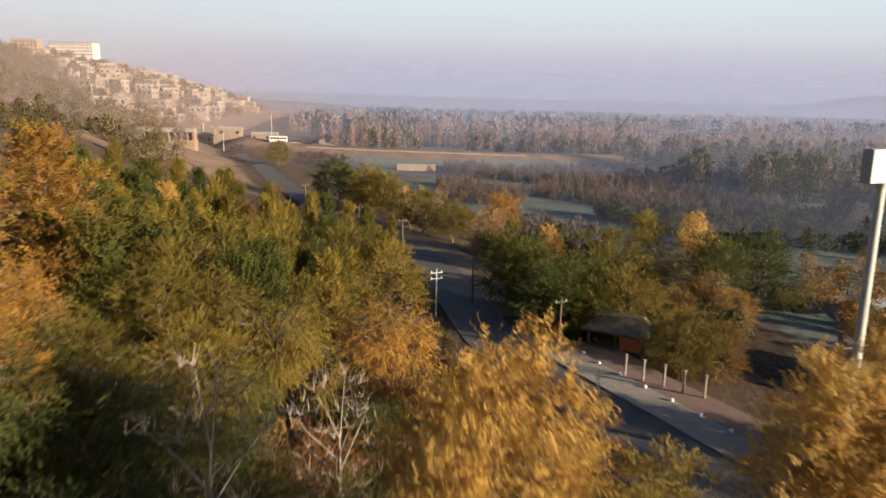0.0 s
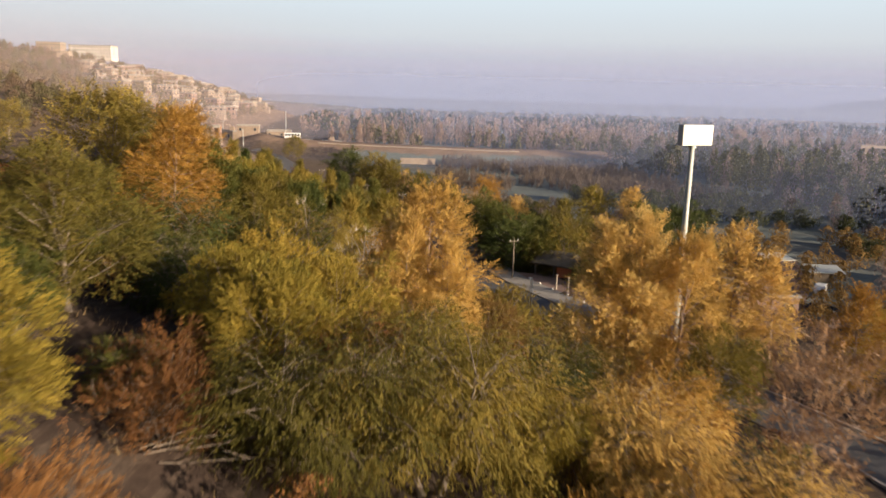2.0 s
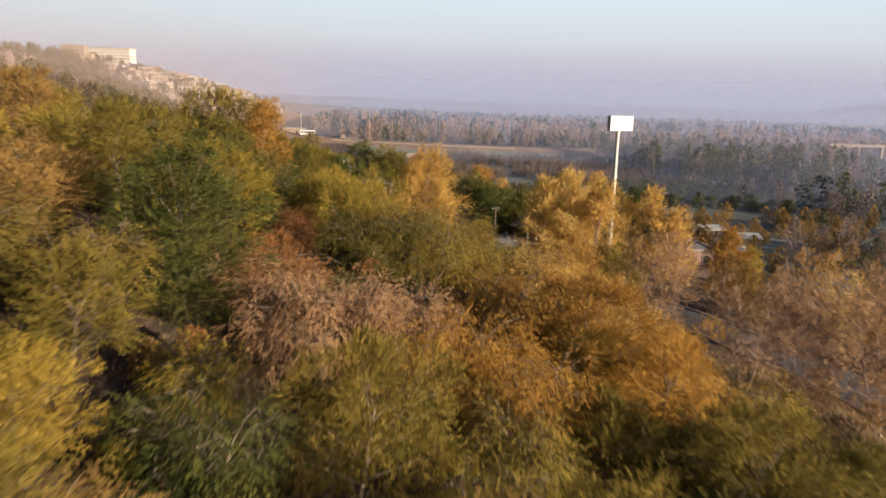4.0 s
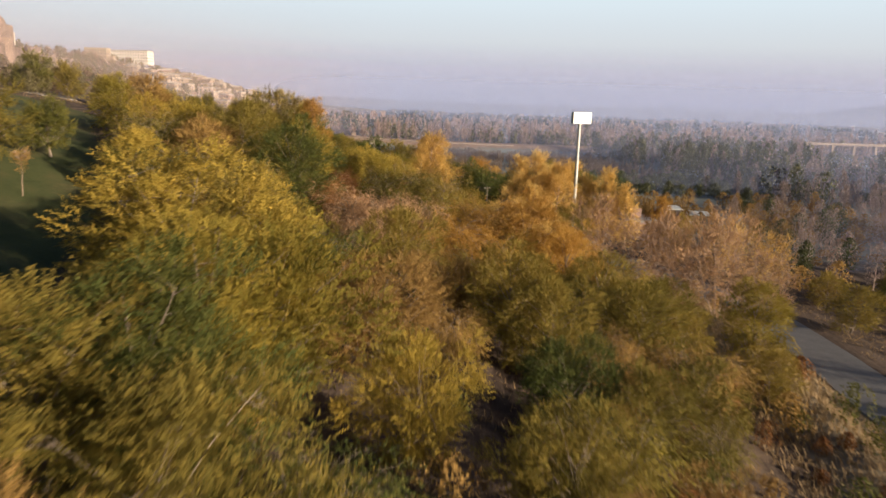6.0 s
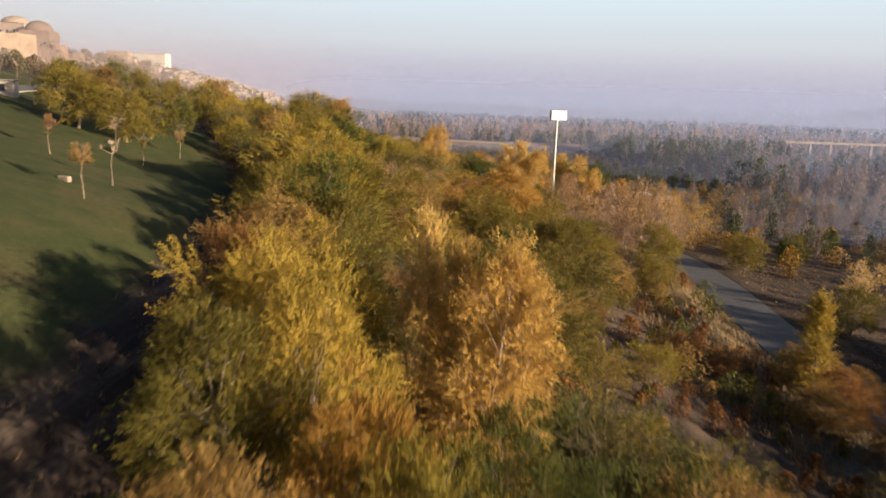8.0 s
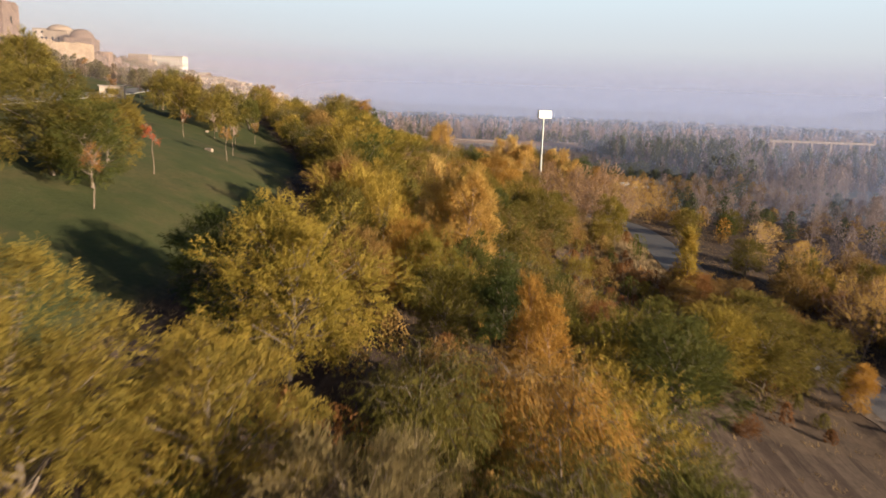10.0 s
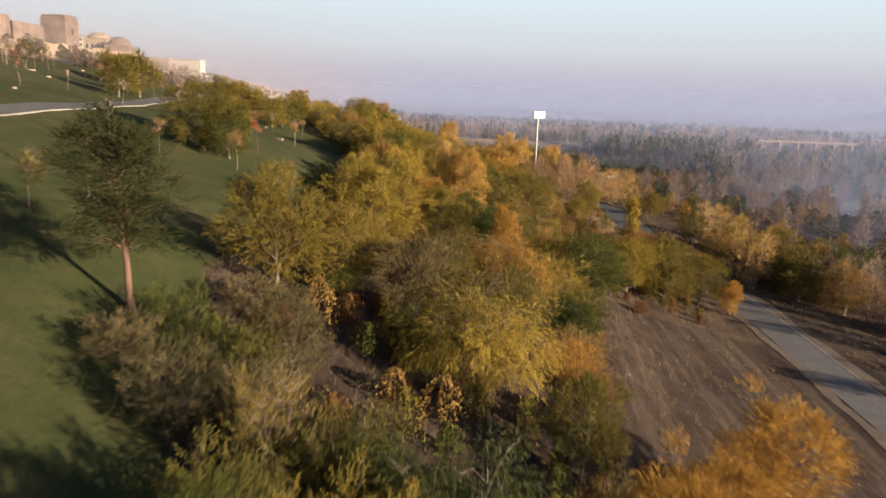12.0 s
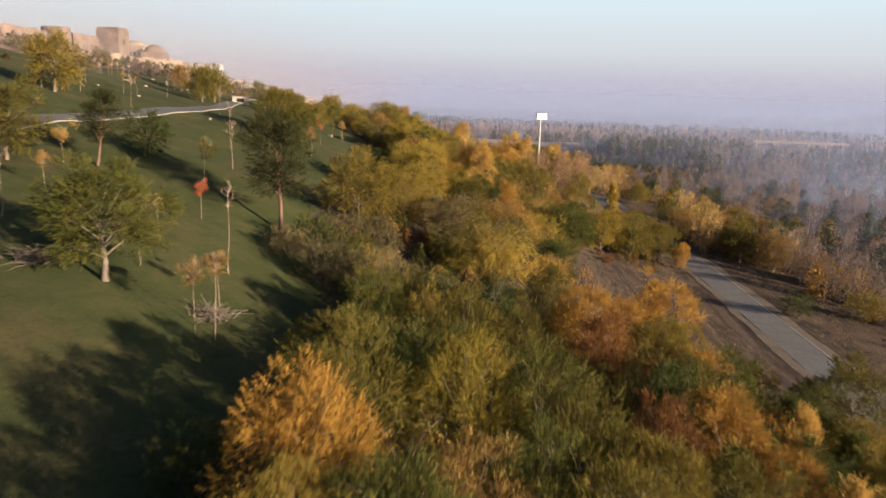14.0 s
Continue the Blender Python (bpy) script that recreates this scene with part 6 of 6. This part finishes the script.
for i, (xa, ya, xb, yb, hi) in enumerate(((-128, 96, -136, 62, 50.2), (-136.2, 61.5, -150, 30, 50.8), (-150.2, 29.5, -172, -30, 51.0))):
    part("lower_wall", ragged_wall(bmesh.new(), xa, ya, xb, yb, 34, hi, 2.4, 6 + i, 0.5), RAMPART, fort, "paler lower retaining wall")
for i, (xa, ya, xb, yb, hi) in enumerate(((-130, 100, -150, 146, 48.0), (-153, 153, -181, 212, 48.0), (-184, 220, -204, 286, 48.5))):
    part("broken_wall", ragged_wall(bmesh.new(), xa, ya, xb, yb, 36, hi, 2.5, 9 + i, 1.5), BASALT, fort, "broken wall that follows the brow")
for tx, ty, tt, tr in ((-152, 150, 50.5, 3.2), (-182, 216, 51.0, 3.2)):
    tower = bmesh.new()
    drum(tower, tx, ty, 36, tt, tr)
    part("wall_tower", tower, BASALT, fort)
# Flat black panes stand in for the shade inside the slits and niches.
for i, (ox, oy, oz) in enumerate(((-139.7, 70.0, 48.5), (-139.7, 74.0, 48.5), (-139.7, 71.5, 54.5))):
    opening(fort, ox, oy, oz, 1.0, 2.2, 90, "arrow_slit", RUBBER, BASALT)
for i in range(6):
    wx = -137.0 - 2.3 * i
    opening(fort, wx + 0.2, 58.0 - 5.2 * i, 46.0, 1.6, 2.6, 66, "niche", RUBBER, LIMESTONE)

church = thing("domed_church", -193, 206, 46, "old stone building with a brown dome", "church", rz=12)
part("wall", box(bmesh.new(), 0, 0, 0, 13, 12, 13.2, 0.2), BASALT, church)
bm = bmesh.new()
bmesh.ops.create_uvsphere(bm, u_segments=24, v_segments=12, radius=5.9, matrix=Matrix.Translation((0, 0, 13.0)) @ Matrix.Diagonal((1, 1, 0.82, 1)))
bmesh.ops.delete(bm, geom=[v for v in bm.verts if v.co.z < 12.9], context="VERTS")
part("dome", bm, BASALT, church)
for i in range(3):
    opening(church, -4 + 4 * i, -6, 5, 1.4, 3.2, 0)

hall = thing("domed_hall", -210, 216, 47, "cream-coloured building with a shallow dome", "building", rz=8)
part("wall", box(bmesh.new(), 0, 0, 0, 12, 11, 16.0, 0.15), LIMESTONE, hall)
bm = bmesh.new()
bmesh.ops.create_uvsphere(bm, u_segments=24, v_segments=10, radius=6.0, matrix=Matrix.Translation((0, 0, 16.2)) @ Matrix.Diagonal((1, 1, 0.55, 1)))
bmesh.ops.delete(bm, geom=[v for v in bm.verts if v.co.z < 16.1], context="VERTS")
part("dome", bm, LIMESTONE, hall)
for i in range(4):
    opening(hall, -4.5 + 3 * i, -5.5, 10.5, 1.1, 2.4, 0)

# ---------------- scrub and trees on the bare upper slope and among the houses ----------------
ur = random.Random(31)
green_spots, brown_spots = [], []
for _ in range(1150):
    y = ur.uniform(190, 700)
    s = ur.uniform(22, 215)
    x = float(road_x(y)) - 4.5 - s
    if all((x - a) ** 2 + (y - b) ** 2 > 38 for a, b in spots[:84]):
        (green_spots if ur.random() < 0.5 else brown_spots).append((x, y))
far_wood("hillside_trees", 51, green_spots, DULL_LEAF, 6.8, 3.0, 210, 0.55, "dull green trees among the hillside houses", 0.4)
far_wood("hillside_trees", 52, brown_spots, HILL_BROWN, 6.2, 2.6, 210, 0.5, "brown autumn trees among the hillside houses", 0.35)
slope = [(ur.uniform(-128, -70), ur.uniform(-20, 190)) for _ in range(150)]
far_wood("slope_scrub", 53, slope, DULL_LEAF, 4.6, 2.3, 340, 0.36, "dull green scrub on the slope below the fortress", 0.35)
slope = [(ur.uniform(-150, -70), ur.uniform(-30, 200)) for _ in range(120)]
far_wood("slope_scrub", 54, slope, HILL_BROWN, 4.2, 2.0, 340, 0.36, "bare rose-brown scrub on the slope below the fortress", 0.35)

# ---------------- path up the lawn ----------------


def draped(name, pts, width, material, label, lift=0.06, category="path"):
    """A paved ribbon that lies on the slope."""
    line = []
    for (xa, ya), (xb, yb) in zip(pts, pts[1:]):
        n = max(2, int(math.hypot(xb - xa, yb - ya) / 1.5))
        line += [(xa + (xb - xa) * i / n, ya + (yb - ya) * i / n) for i in range(n)]
    line.append(pts[-1])
    verts, faces = [], []
    for i, (x, y) in enumerate(line):
        xa, ya = line[max(0, i - 1)]
        xb, yb = line[min(len(line) - 1, i + 1)]
        t = Vector((xb - xa, yb - ya)).normalized()
        for k, dz in ((-0.5, -0.5), (-0.5, 0), (0.5, 0), (0.5, -0.5)):
            px, py = x + t.y * k * width, y - t.x * k * width
            verts.append((px, py, gz(px, py) + lift + 0.08 + dz))
    for i in range(len(line) - 1):
        for j in range(3):
            faces.append((4 * i + j, 4 * i + j + 1, 4 * i + j + 5, 4 * i + j + 4))
    return tagged(new(name, mesh_from(name, verts, faces, material)), label, category, kind="structure")


LANE = [(-44, -162), (-39.5, -147), (-37.2, -133), (-36.5, -118), (-37.0, -100), (-39.5, -84), (-44, -68), (-50, -50), (-58, -25), (-66, 10), (-74, 50)]
draped("hill_lane", LANE, 2.6, ASPHALT, "grey asphalt lane that climbs the lawn")
draped("hill_kerb", [(x + 1.36, y) for x, y in LANE], 0.14, CONCRETE, "pale kerb of the lane on the lawn", 0.06, "kerb")

# ---------------- beside the road ----------------
hut = thing("garden_hut", 15.6, 75.6, ROAD_Z - 0.5, "open timber garden hut with a dark thatched roof", "hut", rz=-28)
for hx in (-2.9, 0, 2.9):
    for hy in (-2.0, 2.0):
        part("post", box(bmesh.new(), hx, hy, 0, 0.22, 0.22, 2.6, 0.02), POLE_WOOD, hut)
bm = bmesh.new()
v = [bm.verts.new(p) for p in ((-3.5, -2.6, 2.5), (3.5, -2.6, 2.5), (3.5, 2.6, 2.5), (-3.5, 2.6, 2.5), (-2.3, 0, 4.1), (2.3, 0, 4.1), (-3.5, -2.6, 2.3), (3.5, -2.6, 2.3), (3.5, 2.6, 2.3), (-3.5, 2.6, 2.3))]
for f in ((0, 1, 5, 4), (1, 2, 5), (2, 3, 4, 5), (3, 0, 4), (6, 7, 1, 0), (7, 8, 2, 1), (8, 9, 3, 2), (9, 6, 0, 3), (9, 8, 7, 6)):
    bm.faces.new([v[i] for i in f])
part("roof", bm, THATCH, hut)
part("back_wall", box(bmesh.new(), 0, 1.95, 0, 5.8, 0.15, 2.4), POLE_WOOD, hut)
part("canvas", box(bmesh.new(), 1.6, -2.1, 0.7, 2.2, 0.06, 1.4), RED_CLOTH, hut, "faded orange canvas screen")
terrace = new("terrace", mesh_from("terrace", [(float(road_x(y)) + o, y, ROAD_Z + z) for y in (46, 56, 66, 76) for o, z in ((7.1, 0.1), (12.4, 0.06), (12.4, -1.6), (7.1, -1.6))],
                                   [(4 * i + a, 4 * i + (a + 1) % 4, 4 * i + 4 + (a + 1) % 4, 4 * i + 4 + a) for i in range(3) for a in range(4)] + [(0, 3, 2, 1), (12, 13, 14, 15)], PAVING))
tagged(terrace, "reddish paved terrace in front of the hut", "terrace", kind="structure")
for i in range(9):
    y = 49 + 2.9 * i
    ob = thing("white_stone", float(road_x(y)) + 7.7, y, ROAD_Z + 0.1, "white painted edging stone on the terrace", "stone", "edging stones of the terrace", 17 * i)
    bm = bmesh.new()
    bmesh.ops.create_icosphere(bm, subdivisions=1, radius=0.26, matrix=Matrix.Translation((0, 0, 0.12)) @ Matrix.Diagonal((1, 0.8, 0.7, 1)))
    part("stone", bm, WHITE_PANEL, ob)
for i, (px, py) in enumerate(((14.2, 66.5), (15.6, 65.2), (17.2, 64.0), (18.6, 62.6), (20.2, 61.6))):
    ob = thing("fence_post", px, py, ROAD_Z + 0.05, "pale timber post of the hut's fence", "post", "posts before the hut", 12 * i)
    part("shaft", rod(bmesh.new(), (0, 0, -0.2), (0.03, 0, 2.1), 0.12, 0.1, 7), PALE_BARK, ob)
    part("cap", box(bmesh.new(), 0.03, 0, 2.08, 0.3, 0.3, 0.08, 0.02), PALE_BARK, ob)


def utility_pole(x, y, height, material, label, arms=1, z=None):
    ob = thing("utility_pole", x, y, ROAD_Z - 0.1 if z is None else z, label, "pole", "poles along the road", 30)
    part("shaft", rod(bmesh.new(), (0, 0, -0.6), (0, 0, height), 0.16, 0.09, 9), material, ob)
    for i in range(arms):
        arm = part("crossarm", box(bmesh.new(), 0, 0, height - 0.5 - 0.7 * i, 1.6, 0.1, 0.1, 0.01), material, ob)
        for ox in (-0.65, 0, 0.65):
            part("insulator", rod(bmesh.new(), (ox, 0, height - 0.4 - 0.7 * i), (ox, 0, height - 0.18 - 0.7 * i), 0.05, 0.03, 6), WHITE_PANEL, arm)
    return ob


utility_pole(-4.6, 83.5, 6.0, GALVANISED, "pale steel utility pole beside the road", 2)
utility_pole(-0.2, 90.0, 6.2, POLE_WOOD, "dark wooden utility pole beside the road")
utility_pole(-11.5, 118.0, 6.0, POLE_WOOD, "dark wooden utility pole beside the road")
utility_pole(-20.5, 131.0, 6.0, POLE_WOOD, "dark wooden utility pole beside the road")
utility_pole(-36.5, 160.0, 6.0, POLE_WOOD, "dark wooden utility pole beside the road")
utility_pole(8.6, 72.5, 6.0, POLE_WOOD, "dark wooden utility pole by the pavement")
utility_pole(-88.0, 330.0, 15.0, GALVANISED, "tall slim pale mast by the bend of the road", 0, gz(-88, 330))
for i, (px, py, ph) in enumerate(((-100, 300, 8), (-112, 322, 8), (-124, 345, 8), (-150, 380, 9), (-168, 330, 9), (-190, 350, 9), (-215, 420, 9))):
    utility_pole(px, py, ph, POLE_WOOD if i % 2 else GALVANISED, "utility pole among the hillside houses", 1, gz(px, py))


def lattice_post(x, y, height):
    """A slim braced steel post at the kerb."""
    ob = thing("lattice_post", x, y, ROAD_Z + 0.1, "slim braced pale steel post at the kerb", "post")
    for sx in (-0.16, 0.16):
        part("upright", rod(bmesh.new(), (sx, 0, -0.2), (sx * 0.6, 0, height), 0.045, 0.04, 6), GALVANISED, ob)
    for i in range(7):
        z = 0.3 + i * (height - 0.5) / 7
        s = 1 if i % 2 else -1
        part("brace", rod(bmesh.new(), (-0.15 * s, 0, z), (0.13 * s, 0, z + height / 8), 0.02, 0.02, 5), GALVANISED, ob)


lattice_post(10.1, 58.5, 3.6)


def build_car(x, y, z, turn, paint, label):
    car = thing("car", x, y, z, label, "car", "parked vehicles", turn)
    bm = bmesh.new()
    side = [(-2.1, 0.35), (2.1, 0.35), (2.15, 0.75), (1.35, 0.9), (0.75, 1.42), (-1.25, 1.45), (-1.95, 0.95), (-2.15, 0.8)]
    rings = []
    for yy, k in ((-0.85, 0.94), (-0.7, 1.0), (0.7, 1.0), (0.85, 0.94)):
        rings.append([bm.verts.new((px * k, yy, pz if k == 1 else 0.35 + (pz - 0.35) * 0.93)) for px, pz in side])
    for a, b in zip(rings, rings[1:]):
        for i in range(len(side)):
            bm.faces.new((a[i], a[(i + 1) % len(side)], b[(i + 1) % len(side)], b[i]))
    bm.faces.new(rings[0][::-1])
    bm.faces.new(rings[-1])
    bmesh.ops.recalc_face_normals(bm, faces=bm.faces)
    part("body", bm, paint, car)
    for s in (-1, 1):
        part("side_window", box(bmesh.new(), -0.25, 0.83 * s, 0.95, 1.7, 0.06, 0.36, 0.02), DARK_GLASS, car)
    part("windscreen", box(bmesh.new(), 0, 0, 0, 0.04, 1.3, 0.62, 0.01, pose(1.1, 0, 0.9, 0, -48, 0)), DARK_GLASS, car)
    for wx in (-1.3, 1.3):
        for wy in (-0.82, 0.82):
            wheel = part("wheel", rod(bmesh.new(), (wx, wy - 0.1, 0.32), (wx, wy + 0.1, 0.32), 0.32, 0.32, 14), RUBBER, car)
            part("rim", rod(bmesh.new(), (wx, wy - 0.11, 0.32), (wx, wy + 0.11, 0.32), 0.19, 0.19, 10), GALVANISED, wheel)


for cx, cy, ct, cp, cl in ((47.5, 79.5, 40, CAR_DARK, "dark car parked beside the low brick building"), (52.4, 71.5, 15, CAR_DARK, "dark car parked on the bare yard"),
                           (58.0, 84.0, 60, CAR_WHITE, "white car parked under the shed roofs"), (56.0, 104.0, 80, CAR_DARK, "dark car parked by the yard")):
    build_car(cx, cy, gz(cx, cy) + 0.02, ct, cp, cl)

brick_house = build_house(42.5, 71.5, gz(42.5, 71.5) - 0.1, 8.5, 9.5, 1, PLASTER_ROSE, 6, "low rose-brown building with a flat pale roof", 0.15, group="buildings of the yard", seed=4)


def shed(x, y, turn, w, d):
    ob = thing("open_shed", x, y, gz(x, y), "open shed with a pale sheet-metal roof", "shed", "buildings of the yard", turn)
    for sx in (-w / 2 + 0.2, w / 2 - 0.2):
        for sy in (-d / 2 + 0.2, d / 2 - 0.2):
            part("post", box(bmesh.new(), sx, sy, -0.4, 0.16, 0.16, 3.0), POLE_WOOD, ob)
    part("roof", box(bmesh.new(), 0, 0, 0, w + 0.6, d + 0.6, 0.12, 0.02, pose(0, 0, 2.6, 7, 0, 0)), GALVANISED, ob, "pale sheet roof")
    part("back_wall", box(bmesh.new(), 0, d / 2, -0.4, w, 0.14, 2.9), POLE_WOOD, ob)


shed(56.5, 98.5, 10, 4.6, 3.6)
shed(61.0, 90.0, -5, 5.0, 3.6)
yard = [(38, 60), (46, 76), (54, 92), (60, 112)]
draped("yard", yard, 11, PAVING, "bare pale yard beside the low buildings", 0.05, "yard")

# ---------------- raised road across the valley ----------------
barrier = new("roadside_wall")
tagged(barrier, "long low pale wall along the raised valley road", "wall")
for i in range(18):
    bx = -66 + i * 5.2
    part("segment", box(bmesh.new(), 0, 0, 0, 4.9, 0.35, 0.6, 0.04, pose(bx, 314 + 0.05 * bx, gz(bx, 314 + 0.05 * bx) - 0.1, 0, 0, 2.9)), LIMESTONE, barrier)
bm = bmesh.new()
box(bm, 0, 0, -1.2, 15, 0.5, 3.8, 0.05, pose(-20, 283, gz(-20, 283), -8, 0, 4))
tagged(part("retaining_wall", bm, LIMESTONE), "pale concrete retaining wall at the foot of the cut bank", "wall")
van = thing("bus", -80.5, 312, gz(-80.5, 312), "white minibus standing at the bend of the road", "bus", "parked vehicles", 12)
part("body", box(bmesh.new(), 0, 0, 0.4, 7.5, 2.2, 2.5, 0.18), CAR_WHITE, van)
for i in range(5):
    part("side_window", box(bmesh.new(), -2.8 + 1.4 * i, -1.1, 1.6, 1.15, 0.06, 0.8, 0.02), DARK_GLASS, van)
for wx in (-2.4, 2.4):
    for wy in (-0.95, 0.95):
        part("wheel", rod(bmesh.new(), (wx, wy - 0.14, 0.42), (wx, wy + 0.14, 0.42), 0.42, 0.42, 14), RUBBER, van)
far_bridge = thing("far_causeway", 186, 326, gz(186, 326), "long pale causeway across the far valley", "bridge", rz=3)
part("deck", box(bmesh.new(), 32, 0, 10.6, 66, 3.0, 0.6, 0.05), LIMESTONE, far_bridge)
part("parapet", box(bmesh.new(), 32, -1.4, 11.2, 66, 0.3, 0.7, 0.04), LIMESTONE, far_bridge, "pale concrete parapet")
for i in range(6):
    part("pier", box(bmesh.new(), 2 + i * 12, 0, -1, 1.2, 2.2, 11.6, 0.05), LIMESTONE, far_bridge)

# ---------------- on the lawn ----------------
lr = random.Random(91)
for i in range(30):
    x, y = lr.uniform(-95, -18), lr.uniform(-135, -20)
    if abs(x + 38) < 6:
        continue
    ob = thing("stone_block", x, y, gz(x, y), "pale weathered stone block lying on the lawn", "stone", "stones on the lawn", lr.uniform(0, 180))
    part("block", box(bmesh.new(), 0, 0, -0.15, lr.uniform(0.5, 1.2), lr.uniform(0.3, 0.5), lr.uniform(0.25, 0.45), 0.08), LIMESTONE, ob)


def brush_pile(x, y, r, label):
    g = random.Random(int(x * 13 - y * 7))
    v, f = [], []
    for _ in range(260):
        a, q = g.uniform(0, 6.28), g.uniform(0, r)
        p = Vector((math.cos(a) * q, math.sin(a) * q * 0.7, g.uniform(0, 0.5 * (1.2 - q / r))))
        e = p + Vector((g.gauss(0, 0.7), g.gauss(0, 0.5), abs(g.gauss(0.15, 0.35))))
        tube(v, f, [p, p.lerp(e, 0.5) + Vector((0, 0, 0.08)), e], [0.03, 0.02, 0.008], 4)
    ob = thing("brush_pile", x, y, gz(x, y), label, "brush pile")
    part("wood", mesh_from("wood", [tuple(p) for p in v], f, BARK), None, ob)


brush_pile(-16.0, -173.4, 2.0, "pile of cut branches lying on the lawn")
brush_pile(-4.3, -173.0, 1.6, "heap of withered cut branches on the lawn")
kiosk = thing("kiosk", -55.0, -30.0, gz(-55.0, -30.0) - 0.4, "small white kiosk beside the lane on the lawn", "kiosk", rz=20)
part("wall", box(bmesh.new(), 0, 0, -0.3, 4.0, 2.2, 2.4, 0.05), WHITEWASH, kiosk)
part("roof", box(bmesh.new(), 0, 0, 2.1, 4.5, 2.7, 0.2, 0.04), ROOF_GREY, kiosk)
opening(kiosk, 0, -1.1, 0.8, 1.8, 0.9, 0)
